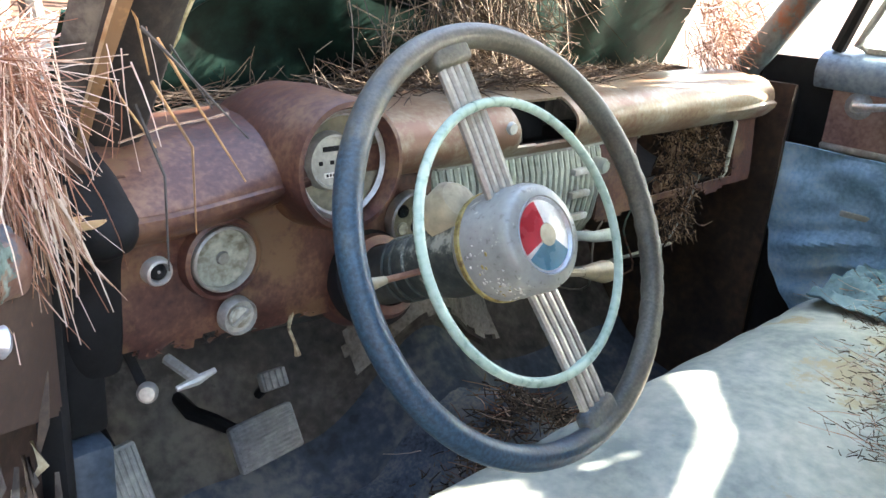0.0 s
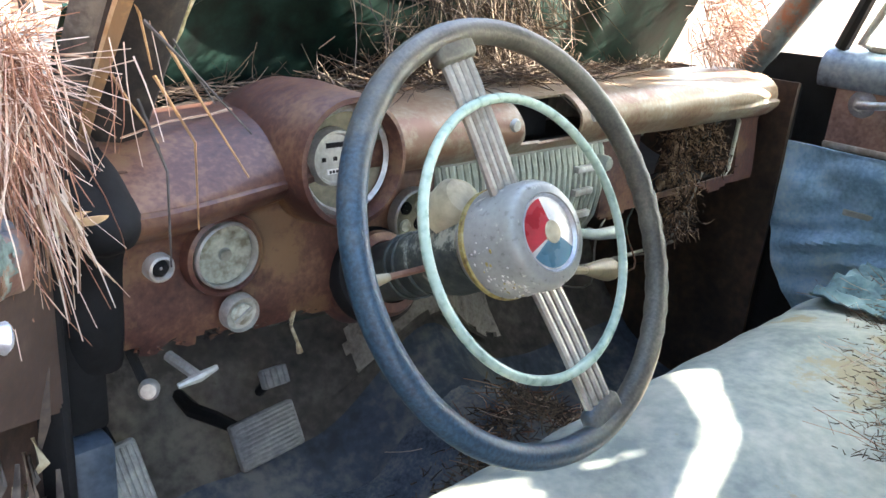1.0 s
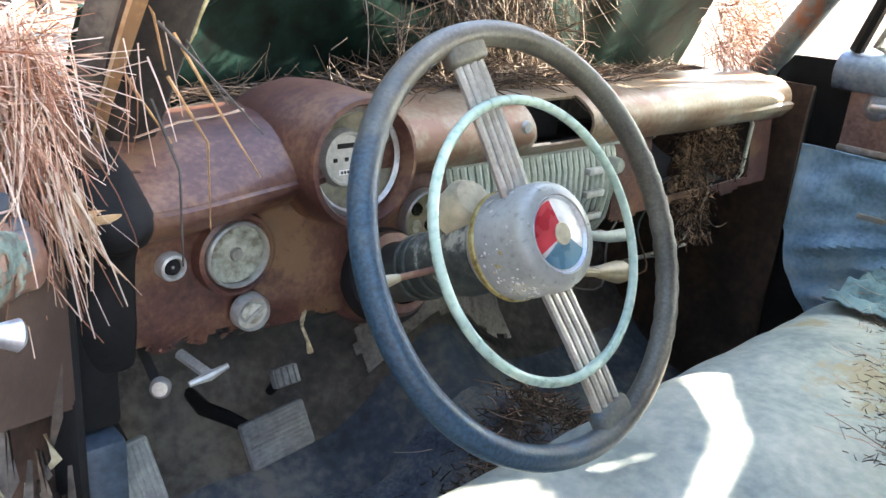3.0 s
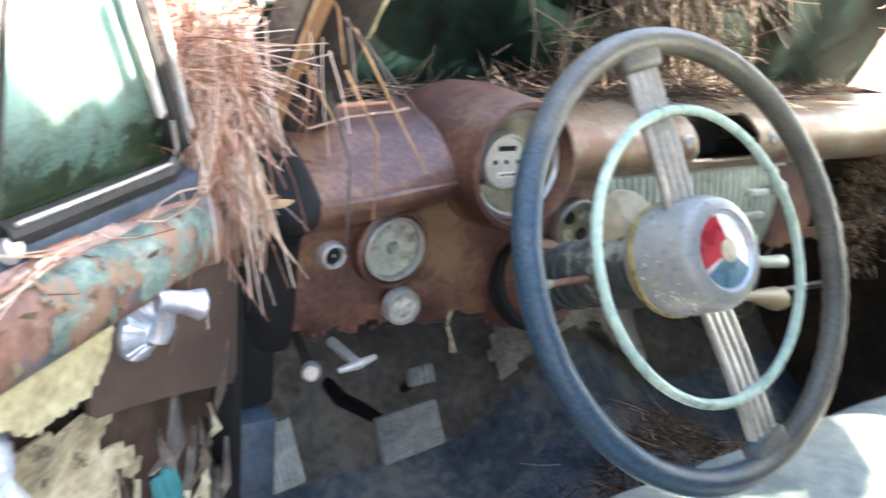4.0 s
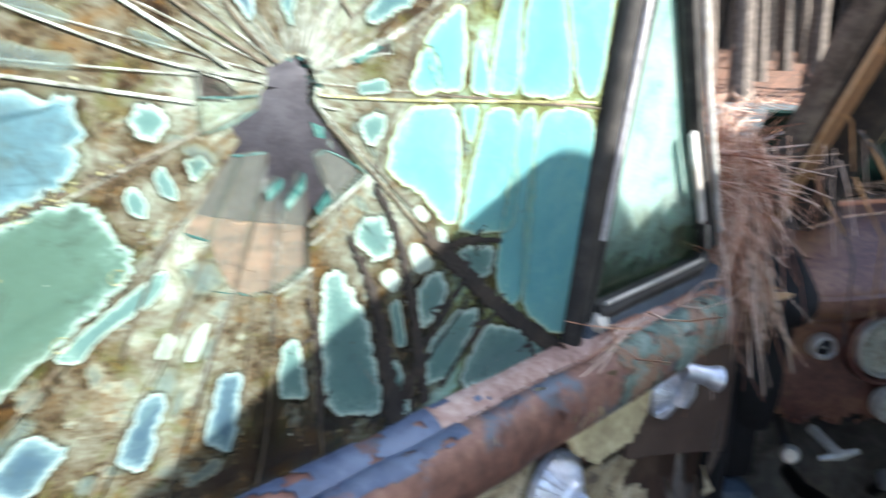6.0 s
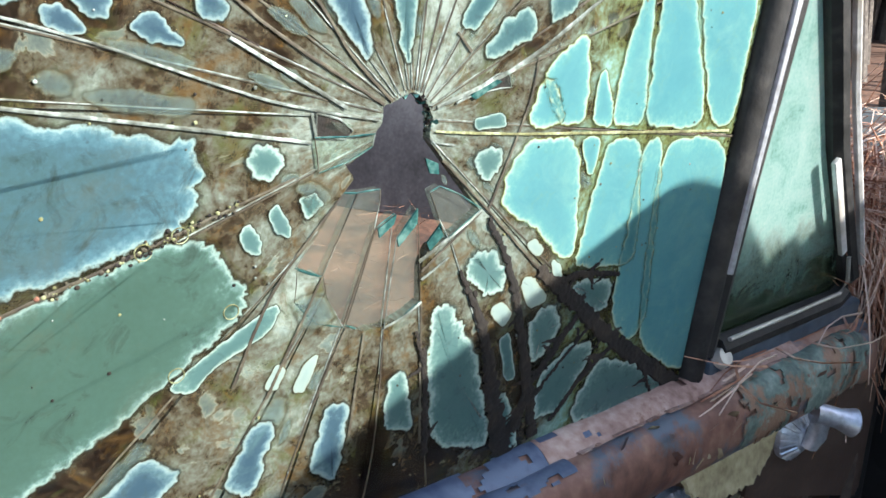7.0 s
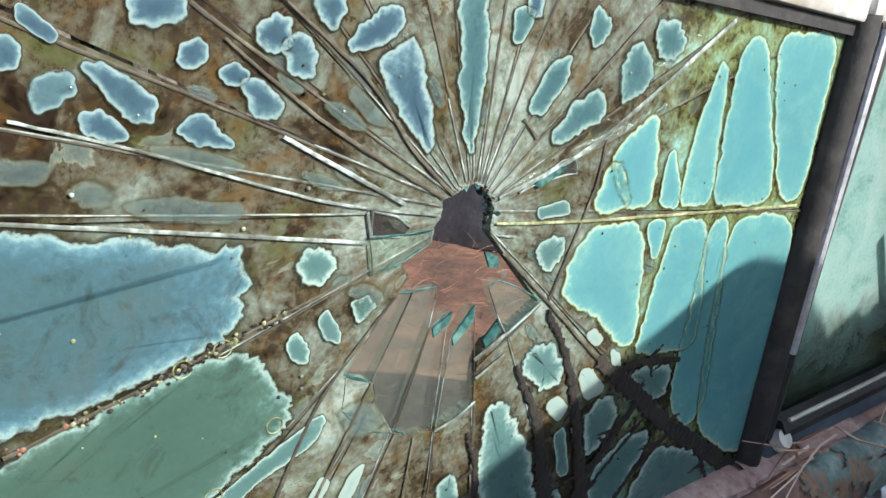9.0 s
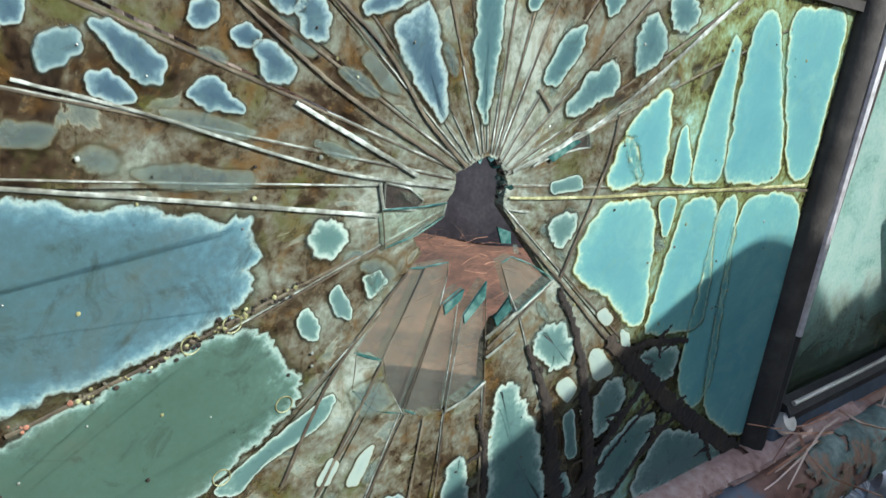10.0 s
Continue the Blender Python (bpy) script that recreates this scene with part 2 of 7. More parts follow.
def tube(points, radius, n=8, bm=None, flat=1.0):
    """A tube along points; radius: a number or one per point."""
    bm = bm or bmesh.new()
    pts = [Vector(p) for p in points]
    rad = radius if isinstance(radius, (list, tuple)) else [radius] * len(pts)
    ref = Vector((0.3, 0.2, 0.93)).normalized()
    rings = []
    for k, p in enumerate(pts):
        d = (pts[min(k + 1, len(pts) - 1)] - pts[max(k - 1, 0)]).normalized()
        if abs(d.dot(ref)) > 0.97:
            ref = Vector((0.95, 0.3, 0.1)).normalized()
        a = d.cross(ref).normalized()
        b = d.cross(a)
        rings.append([bm.verts.new(p + rad[k] * (math.cos(2 * math.pi * j / n) * a + flat * math.sin(2 * math.pi * j / n) * b)) for j in range(n)])
    for r, s in zip(rings, rings[1:]):
        for j in range(n):
            bm.faces.new((r[j], r[(j + 1) % n], s[(j + 1) % n], s[j]))
    bm.faces.new(rings[0][::-1])
    bm.faces.new(rings[-1])
    return bm


def torus(R, r, n=96, k=14, shape=None, bm=None):
    """Ring round z; shape(angle) may scale the tube."""
    bm = bm or bmesh.new()
    rings = []
    for i in range(n):
        a = 2 * math.pi * i / n
        rr = r * (shape(a) if shape else 1)
        ring = []
        for j in range(k):
            b = 2 * math.pi * j / k
            q = R + rr * math.cos(b)
            ring.append(bm.verts.new((q * math.cos(a), q * math.sin(a), rr * math.sin(b))))
        rings.append(ring)
    for i in range(n):
        A, B = rings[i], rings[(i + 1) % n]
        for j in range(k):
            bm.faces.new((A[j], A[(j + 1) % k], B[(j + 1) % k], B[j]))
    return bm


def sheet(fn, nu, nv, thick=0.003, keep=None, bm=None):
    """A thick sheet over fn(u, v), u and v from 0 to 1; keep(u, v) leaves cells out."""
    bm = bm or bmesh.new()
    P = [[Vector(fn(i / nu, j / nv)) for j in range(nv + 1)] for i in range(nu + 1)]
    N = [[None] * (nv + 1) for _ in range(nu + 1)]
    for i in range(nu + 1):
        for j in range(nv + 1):
            du = P[min(i + 1, nu)][j] - P[max(i - 1, 0)][j]
            dv = P[i][min(j + 1, nv)] - P[i][max(j - 1, 0)]
            n = du.cross(dv)
            N[i][j] = n.normalized() if n.length > 1e-12 else Vector((0, 0, 1))
    top, low = {}, {}
    cells = [(i, j) for i in range(nu) for j in range(nv) if keep is None or keep((i + 0.5) / nu, (j + 0.5) / nv)]
    live = set(cells)
    for i, j in cells:
        for a, b in ((i, j), (i + 1, j), (i + 1, j + 1), (i, j + 1)):
            if (a, b) not in top:
                top[a, b] = bm.verts.new(P[a][b])
                low[a, b] = bm.verts.new(P[a][b] - N[a][b] * thick)
    for i, j in cells:
        q = ((i, j), (i + 1, j), (i + 1, j + 1), (i, j + 1))
        bm.faces.new([top[c] for c in q])
        bm.faces.new([low[c] for c in reversed(q)])
        for (di, dj), (c, d) in zip(((0, -1), (1, 0), (0, 1), (-1, 0)), ((q[0], q[1]), (q[1], q[2]), (q[2], q[3]), (q[3], q[0]))):
            if (i + di, j + dj) not in live:
                bm.faces.new((top[d], top[c], low[c], low[d]))
    return bm


def lerp_path(pts, s):
    """Point at s (0 to 1) along a smooth line through pts."""
    k = s * (len(pts) - 1)
    i = min(int(k), len(pts) - 2)
    f = k - i
    p0, p1, p2, p3 = (np.array(pts[max(i - 1, 0)]), np.array(pts[i]), np.array(pts[i + 1]), np.array(pts[min(i + 2, len(pts) - 1)]))
    return 0.5 * (2 * p1 + (p2 - p0) * f + (2 * p0 - 5 * p1 + 4 * p2 - p3) * f * f + (3 * p1 - p0 - 3 * p2 + p3) * f ** 3)


def wob(x, y, z, s=1.0):
    return noise.noise((x * s, y * s, z * s))


def needles(n, place, length=(0.08, 0.2), r=0.0006, bend=0.25, seed=1):
    """Many thin bent needles: place(rng) gives a start and a direction."""
    rng = random.Random(seed)
    V, F = [], []
    for _ in range(n):
        p, d = place(rng)
        p, d = Vector(p), Vector(d).normalized()
        L = rng.uniform(*length)
        side = d.cross(Vector((rng.uniform(-1, 1), rng.uniform(-1, 1), rng.uniform(-1, 1)))).normalized()
        b = d.cross(side)
        rr = r * rng.uniform(0.7, 1.5)
        base = len(V)
        cv = rng.uniform(-bend, bend)
        for k in range(4):
            s = k / 3
            c = p + d * L * s + side * cv * L * s * s
            w = rr * (1 - 0.5 * s)
            for j in range(3):
                a = 2.094 * j
                V.append(c + w * (math.cos(a) * side + math.sin(a) * b))
        for k in range(3):
            for j in range(3):
                A, B = base + 3 * k + j, base + 3 * k + (j + 1) % 3
                F.append((A, B, B + 3, A + 3))
    me = bpy.data.meshes.new("needles")
    me.from_pydata([tuple(v) for v in V], [], F)
    return me


def needle_stuff(name, me, material, label):
    me.materials.append(material)
    return tagged(new(name, me), label, "pine needles", kind="stuff")


# ---- ground and forest ----
def ground_fn(u, v):
    x, y = (u - 0.5), (v - 0.5)
    r = 2 * max(abs(x), abs(y))
    k = 80 * (0.12 + 0.88 * r ** 3)
    X, Y = x * k, y * k
    return (X, Y, 0.06 * wob(X, Y, 0, 0.6) + 0.04 * wob(X, Y, 3, 2.2))


ground = solo("ground", sheet(ground_fn, 110, 110, 0.05), LITTER, "forest floor of reddish brown pine litter", "ground", "structure")
solo("ground_far", box(-600, 600, -600, 600, -0.6, -0.5), LITTER, "forest floor reaching to the horizon", "ground", "structure")


def litter_place(rng):
    x, y = rng.uniform(-5, 3), rng.uniform(0.8, 8)
    return (x, y, 0.02 + 0.05 * rng.random()), (rng.uniform(-1, 1), rng.uniform(-1, 1), rng.uniform(-0.1, 0.35))


needle_stuff("ground_needles", needles(5000, litter_place, (0.08, 0.16), 0.0011, 0.4, 5), NEEDLE_GROUND, "fallen reddish pine needles on the ground")


def make_tree(seed):
    """Tall bare-stemmed pine: tapered trunk, dead limbs, ragged needle crown."""
    rng = random.Random(seed)
    t = thing("pine_tree", "grey-barked pine tree with dead lower limbs", "tree", group="trees of the wood")
    H, r = 13 + 3 * rng.random(), 0.10 + 0.06 * rng.random()
    lean = Vector((rng.uniform(-0.4, 0.4), rng.uniform(-0.4, 0.4), 0))
    pts = [Vector((0, 0, -0.2)), *(Vector((0.06 * rng.uniform(-1, 1), 0.06 * rng.uniform(-1, 1), H * k / 8)) + lean * (k / 8) for k in range(1, 9))]
    part("trunk", tube(pts, [r * (1.25 if k == 0 else 1 - 0.85 * k / 8) for k in range(9)], 9), BARK, t)
    for _ in range(9):
        h = rng.uniform(1.2, 8)
        a, L = rng.uniform(0, 6.28), rng.uniform(0.4, 1.5)
        p = lean * (h / H) + Vector((0, 0, h))
        q = p + Vector((math.cos(a) * L, math.sin(a) * L, rng.uniform(-0.2, 0.3)))
        part("limb", tube([p, (p + q) / 2 + Vector((0, 0, 0.08)), q], [0.022, 0.014, 0.005], 5), BARK, t)
    V, F = [], []
    for _ in range(900):
        h = rng.uniform(0.62, 1.0)
        R = 2.0 * (1.05 - h) / 0.43 * math.sqrt(rng.random()) + 0.1
        a = rng.uniform(0, 6.28)
        c = lean * h + Vector((R * math.cos(a), R * math.sin(a), H * h + rng.uniform(-0.3, 0.3)))
        for _ in range(2):
            d = Vector((rng.uniform(-1, 1), rng.uniform(-1, 1), rng.uniform(-0.6, 1))).normalized() * rng.uniform(0.15, 0.32)
            s = d.cross(Vector((0.2, 0.5, 0.8))).normalized() * 0.05
            b = len(V)
            V += [c - s, c + s, c + d]
            F.append((b, b + 1, b + 2))
    me = bpy.data.meshes.new("crown")
    me.from_pydata([tuple(v) for v in V], [], F)
    me.materials.append(FOLIAGE)
    new("crown", me).parent = t
    return t


FOLIAGE = mat("pine_foliage", (0.05, 0.085, 0.035), (0.025, 0.045, 0.02), (0.09, 0.12, 0.05), 3, 0.7, 0, 0, 30, island=0.5)
rng = random.Random(11)
kinds = [make_tree(s) for s in (3, 8, 21, 34)]
spots = []
for k in range(190):
    for _ in range(40):
        a, d = radians(rng.uniform(-38, 105)), rng.uniform(8, 34)
        x, y = -0.5 - d * math.sin(a), 0.5 + d * math.cos(a)
        if all((x - p) ** 2 + (y - q) ** 2 > 1.0 for p, q in spots):
            break
    spots.append((x, y))
for k, (x, y) in enumerate(spots):
    m = Matrix.Translation((x, y, -0.05)) @ Matrix.Rotation(radians(rng.uniform(0, 360)), 4, "Z") @ Matrix.Rotation(radians(rng.uniform(-2, 2)), 4, "X")
    m = Matrix.Translation((x, y, -0.05)) @ Matrix.Rotation(radians(-4), 4, "Y") @ Matrix.Translation((-x, -y, 0.05)) @ m
    if k < 4:
        kinds[k].matrix_world = m
    else:
        copy_thing(kinds[k % 4], m)

fw_V, fw_F = [], []
for k in range(6500):
    a, d = radians(rng.uniform(-42, 150)), rng.uniform(30, 62)
    x, y, r, h = -d * math.sin(a), d * math.cos(a), rng.uniform(0.05, 0.24), rng.uniform(10, 20)
    b0 = len(fw_V)
    for z, s in ((-0.6, 1), (h, 0.5)):
        for j in range(4):
            fw_V.append((x + r * s * math.cos(1.571 * j) + 0.06 * z, y + r * s * math.sin(1.571 * j), z))
    for j in range(4):
        fw_F.append((b0 + j, b0 + (j + 1) % 4, b0 + 4 + (j + 1) % 4, b0 + 4 + j))
fw = bpy.data.meshes.new("far_wood")
fw.from_pydata(fw_V, [], fw_F)
fw.materials.append(BARK)
tagged(new("far_wood", fw), "dense grey stems of the wood beyond", "woods", kind="stuff")

# wrecked car in the wood
WRECK = mat("faded_blue_wreck_paint", (0.10, 0.16, 0.24), (0.05, 0.07, 0.10), (0.2, 0.26, 0.32), 3, 0.5, 0.2, 0.2, 40, ((0.16, 0.07, 0.04), 0.2, 3))
wreck = thing("wrecked_car", "faded blue wrecked sedan among the trees", "car", m=Matrix.Translation((-0.6, 9.5, 0)) @ Matrix.Rotation(radians(75), 4, "Z"))


def wreck_fn(u, v):
    x = (u - 0.5) * 1.7
    y = (v - 0.5) * 4.4
    e = (1 - abs(2 * u - 1) ** 5) * (1 - abs(2 * v - 1) ** 7)
    cab = max(0, 1 - abs(y + 0.3) / 1.25) ** 0.35 * max(0, 1 - abs(x) / 0.8) ** 0.3
    return (x, y, 0.3 + 0.55 * e ** 0.5 + 0.5 * cab)


part("body", sheet(wreck_fn, 24, 44, 0.01), WRECK, wreck)
part("side_glass", box(-0.62, 0.62, -1.0, 0.4, 0.92, 1.12, 0.04), BLACK, wreck)
for sx in (-0.75, 0.75):
    for sy in (-1.4, 1.4):
        part("tyre", lathe([(0.16, -0.08), (0.3, -0.09), (0.33, -0.05), (0.33, 0.05), (0.3, 0.09), (0.16, 0.08)], 24, m=Matrix.Translation((sx, sy, 0.32)) @ Matrix.Rotation(radians(90), 4, "Y")), BLACK, wreck)
grey_car = copy_thing(wreck, Matrix.Translation((-1.7, 5.1, -0.30)) @ Matrix.Rotation(radians(68), 4, "Z"))
grey_car["label"] = "dull grey wrecked sedan behind the open door"
GREY_CAR = mat("dull_grey_car_paint", (0.085, 0.08, 0.085), (0.05, 0.047, 0.05), (0.13, 0.125, 0.13), 3, 0.55, 0.1, 0.2, 40)
for ch in grey_car.children:
    if ch.name.startswith("body"):
        ch.data = ch.data.copy()
        ch.data.materials[0] = GREY_CAR
log = thing("fallen_log", "grey fallen log on pine litter", "log", (-4.2, 3.0, 0.12))
part("stem", tube([(-1.2, -0.3, 0), (-0.3, 0, 0.05), (0.6, 0.2, 0.02), (1.5, 0.5, 0.05)], [0.09, 0.1, 0.09, 0.07], 10), BARK, log)

# ---- car shell ----
FLOOR_LINE = [(-1.6, 0.40), (-0.9, 0.40), (-0.3, 0.40), (0.08, 0.41), (0.28, 0.50), (0.40, 0.66), (0.44, 0.86), (0.45, 1.07)]


def floor_fn(u, v):
    y, z = lerp_path(FLOOR_LINE, v)
    hump = 0.15 * math.exp(-((u - 0.5) / 0.11) ** 2) * min(1, v * 5)
    return (-0.655 + 1.31 * u, y - 0.4 * hump * (v > 0.6), z + hump + 0.006 * wob(u * 20, v * 20, 0))


solo("firewall", sheet(lambda u, v: floor_fn(u, 0.57 + 0.43 * v), 60, 40, 0.004), FIREWALL, "grey felt-lined toe board and firewall", "firewall", "structure")
solo("floor", sheet(lambda u, v: floor_fn(u, 0.57 * v), 60, 50, 0.004), FLOOR, "dusty dark blue car floor with a transmission hump", "floor", "structure")
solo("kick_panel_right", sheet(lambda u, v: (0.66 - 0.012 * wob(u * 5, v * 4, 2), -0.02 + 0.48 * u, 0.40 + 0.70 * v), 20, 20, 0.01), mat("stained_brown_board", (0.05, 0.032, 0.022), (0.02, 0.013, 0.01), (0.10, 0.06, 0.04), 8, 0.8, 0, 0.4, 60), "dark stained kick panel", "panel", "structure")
solo("kick_panel_left", sheet(lambda u, v: (-0.657, 0.46 - 0.34 * u, 0.40 + 0.66 * v), 10, 10, 0.01), FIREWALL, "grey lined kick panel", "panel", "structure")
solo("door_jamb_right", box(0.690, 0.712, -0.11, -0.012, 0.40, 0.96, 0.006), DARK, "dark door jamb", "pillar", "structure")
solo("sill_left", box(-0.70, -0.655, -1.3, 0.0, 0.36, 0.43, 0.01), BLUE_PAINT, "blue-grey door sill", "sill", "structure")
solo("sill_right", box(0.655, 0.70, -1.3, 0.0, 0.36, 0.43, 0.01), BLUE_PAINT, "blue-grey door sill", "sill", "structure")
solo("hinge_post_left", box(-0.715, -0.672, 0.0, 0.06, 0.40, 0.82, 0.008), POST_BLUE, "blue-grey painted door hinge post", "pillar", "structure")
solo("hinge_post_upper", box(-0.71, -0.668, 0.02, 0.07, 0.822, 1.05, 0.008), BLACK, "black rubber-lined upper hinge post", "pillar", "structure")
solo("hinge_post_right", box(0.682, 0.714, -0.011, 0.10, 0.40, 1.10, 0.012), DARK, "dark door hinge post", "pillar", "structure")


def hood_fn(u, v):
    x = -0.66 + 1.32 * u
    y = 0.26 + 1.25 * v
    return (x, y, 1.075 + 0.05 * (1 - (2 * u - 1) ** 2) - 0.06 * v * v - 0.05 * abs(2 * u - 1) ** 6)


solo("hood", sheet(hood_fn, 24, 24, 0.01), BODY, "dull painted car hood strewn with needles", "hood", "structure")
for side, nm in ((-1, "fender_left"), (1, "fender_right")):
    def fender_fn(u, v, side=side):
        a = math.pi * 0.5 * v
        return (side * (0.66 + 0.24 * math.sin(a)), 0.03 + 1.6 * u, 0.55 + (0.50 if u < 0.9 else 0.42) * math.cos(a) ** 0.6)
    solo(nm, sheet(fender_fn, 24, 16, 0.008), BODY, "dull painted front fender strewn with needles", "fender", "structure")


def bar(name, pts, r, material, label, flat=1.0):
    return solo(name, tube(pts, r, 10, flat=flat), material, label, "pillar", "structure")


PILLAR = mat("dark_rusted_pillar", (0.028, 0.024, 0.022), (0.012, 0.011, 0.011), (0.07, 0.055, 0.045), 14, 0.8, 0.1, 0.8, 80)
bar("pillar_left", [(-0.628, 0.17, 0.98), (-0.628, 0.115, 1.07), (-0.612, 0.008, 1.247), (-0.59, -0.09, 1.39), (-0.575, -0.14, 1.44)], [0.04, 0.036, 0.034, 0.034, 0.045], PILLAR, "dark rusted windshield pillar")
bar("pillar_right", [(0.665, 0.17, 0.95), (0.665, 0.10, 1.10), (0.65, 0.0, 1.26), (0.62, -0.09, 1.39), (0.60, -0.14, 1.44)], 0.028, BODY, "painted windshield pillar")
bar("pillar_rear_left", [(-0.67, -1.12, 0.42), (-0.67, -1.13, 1.1), (-0.60, -1.18, 1.43)], 0.04, BODY, "painted door pillar")
bar("pillar_rear_right", [(0.68, -1.12, 0.42), (0.68, -1.13, 1.1), (0.60, -1.18, 1.43)], 0.04, BODY, "painted door pillar")
# Unseen roof; its front-left corner is left out so sun reaches the wing.
solo("roof", sheet(lambda u, v: (-0.64 + 1.28 * u, -1.95 + 1.80 * v, 1.412 + 0.12 * (1 - (2 * u - 1) ** 4)), 60, 60, 0.02, lambda u, v: -1.95 + 1.80 * v < -0.15 - 0.27 * min(1, max(0, (0.36 - u) / 0.04))), BODY, "dull painted car roof with a front corner left out for the sun", "roof", "structure")
for side, nm in ((-1, "left"), (1, "right")):
    solo("quarter_panel_" + nm, sheet(lambda u, v, side=side: (side * (0.66 + 0.06 * math.sin(math.pi * v)), -1.14 - 1.9 * u, 0.34 + (0.76 - 0.12 * u) * v), 24, 12, 0.012), BODY, "dull painted rear quarter panel", "panel", "structure")
solo("trunk_lid", sheet(lambda u, v: (-0.66 + 1.32 * u, -1.95 - 1.1 * v, 1.09 - 0.16 * v * v + 0.04 * (1 - (2 * u - 1) ** 2)), 20, 16, 0.012), BODY, "dull painted trunk lid", "panel", "structure")
for tx in (-0.72, 0.72):
    for ty in (0.95, -2.1):
        tyre = thing("flat_tyre", "flat perished black tyre sunk in pine litter", "tyre", m=Matrix.Translation((tx, ty, 0.27)) @ Matrix.Rotation(radians(90), 4, "Y"), group="tyres of the car")
        part("tread", lathe([(0.19, -0.07), (0.27, -0.085), (0.32, -0.06), (0.325, 0.0), (0.32, 0.06), (0.27, 0.085), (0.19, 0.07)], 36), BLACK, tyre)
        part("hubcap", lathe([(0, 0.075), (0.10, 0.07), (0.19, 0.05), (0.19, -0.05), (0.10, -0.07), (0, -0.075)], 32), DULL, tyre)
solo("rear_body", sheet(lambda u, v: (-0.66 + 1.32 * u, -1.95 + 0.45 * v * v, 1.10 - 0.7 * (1 - v) if v < 1 else 1.10), 10, 10, 0.02), BODY, "rear body panel", "panel", "structure")

# weathered strips and twigs on the windshield pillar
strip = thing("rotten_wood_strip", "splintered grey and orange wood strip leaning on the pillar", "wood", (-0.652, 0.10, 1.06))
SI = strip.matrix_world.inverted()


def on(bm, inv):
    bm.transform(inv)
    return bm


part("grey_strip", on(tube([(-0.676, 0.10, 1.055), (-0.676, 0.065, 1.11), (-0.674, 0.02, 1.19), (-0.664, -0.04, 1.30), (-0.645, -0.10, 1.40)], [0.010, 0.014, 0.013, 0.014, 0.012], 9, flat=0.4), SI), STRIP, strip)
part("orange_strip", on(tube([(-0.664, 0.07, 1.07), (-0.661, 0.04, 1.13), (-0.653, -0.008, 1.21), (-0.640, -0.058, 1.30), (-0.622, -0.11, 1.39)], [0.004, 0.006, 0.0075, 0.008, 0.007], 7, flat=0.6), SI), WOOD, strip)
TAN = mat("frayed_tan_weatherstrip", (0.42, 0.36, 0.2), (0.2, 0.16, 0.09), (0.6, 0.54, 0.36), 60, 0.9, 0, 1.0, 200)
rw = random.Random(4)
ws = [Vector((-0.602, 0.088, 1.095)).lerp(Vector((-0.555, -0.095, 1.40)), k / 24) + Vector((rw.uniform(-1, 1), rw.uniform(-1, 1), rw.uniform(-1, 1))) * 0.0015 for k in range(25)]
solo("weatherstrip", tube(ws, [0.003 + 0.0022 * rw.random() for _ in ws], 7), TAN, "frayed tan weatherstrip along the pillar", "weatherstrip")
for k in range(9):
    p = Vector((-0.645 + 0.03 * rw.random(), 0.06 - 0.10 * rw.random(), 1.12 + 0.16 * rw.random()))
    d = Vector((rw.uniform(0.1, 0.6), -0.5, -rw.uniform(0.4, 1.3))).normalized()
    s = Vector((rw.uniform(-0.4, 0.4), 0.2, -0.3))
    L = rw.uniform(0.05, 0.13)
    solo("twig", tube([p, p + d * L * 0.5, p + (d + s * 0.6) * L], [0.0017, 0.0013, 0.0008], 5), (WOOD, BARK)[k % 2], "thin dry twig hanging by the pillar", "twig")

# ---- dashboard ----
dash = thing("dashboard", "rusty brown painted metal car dashboard with round gauges", "dashboard", (-0.04, 0.02, 0.88))
DI = dash.matrix_world.inverted()
DASH_L, DASH_R = -0.652, 0.592
PROFILE = [(0.22, 1.083), (0.16, 1.100), (0.10, 1.110), (0.055, 1.111), (0.012, 1.102), (-0.012, 1.082), (-0.014, 1.063), (0.004, 1.046), (0.022, 1.035), (0.020, 1.0), (0.016, 0.96), (0.014, 0.92), (0.022, 0.885)]
# the brow droops and juts out towards the driver's door
END_PROFILE = [(0.20, 1.076), (0.15, 1.090), (0.095, 1.094), (0.055, 1.088), (0.018, 1.074), (-0.014, 1.057), (-0.026, 1.042), (-0.014, 1.026), (0.010, 1.012), (0.018, 0.985), (0.020, 0.955), (0.021, 0.92), (0.030, 0.885)]


def dash_at(x, v):
    u = (x - DASH_L) / (DASH_R - DASH_L)
    y, z = lerp_path(PROFILE, v)
    w = min(1, max(0, (-0.40 - x) / 0.24))
    w = w * w * (3 - 2 * w)
    y2, z2 = lerp_path(END_PROFILE, v)
    y, z = y + (y2 - y) * w, z + (z2 - z) * w
    if v > 0.97:
        z += 0.022 * max(0, wob(x * 34, 1, 2))
    if v < 0.5:
        y += 0.02 * (2 * u - 1) ** 4 * (1 - v)
    if x > -0.3 and 0.3 < v < 0.62:
        z += 0.010 * min(1, (x + 0.3) / 0.4) * (1 - abs(v - 0.42) / 0.2 if abs(v - 0.42) < 0.2 else 0)
    # the lower face swells round the speedometer and sinks between the gauges
    if v > 0.6:
        y -= 0.010 * math.exp(-((x + 0.44) / 0.07) ** 2) * math.exp(-((v - 0.66) / 0.09) ** 2)
    z += 0.0015 * wob(x * 12, v * 9, 1)
    return (x, y, z)


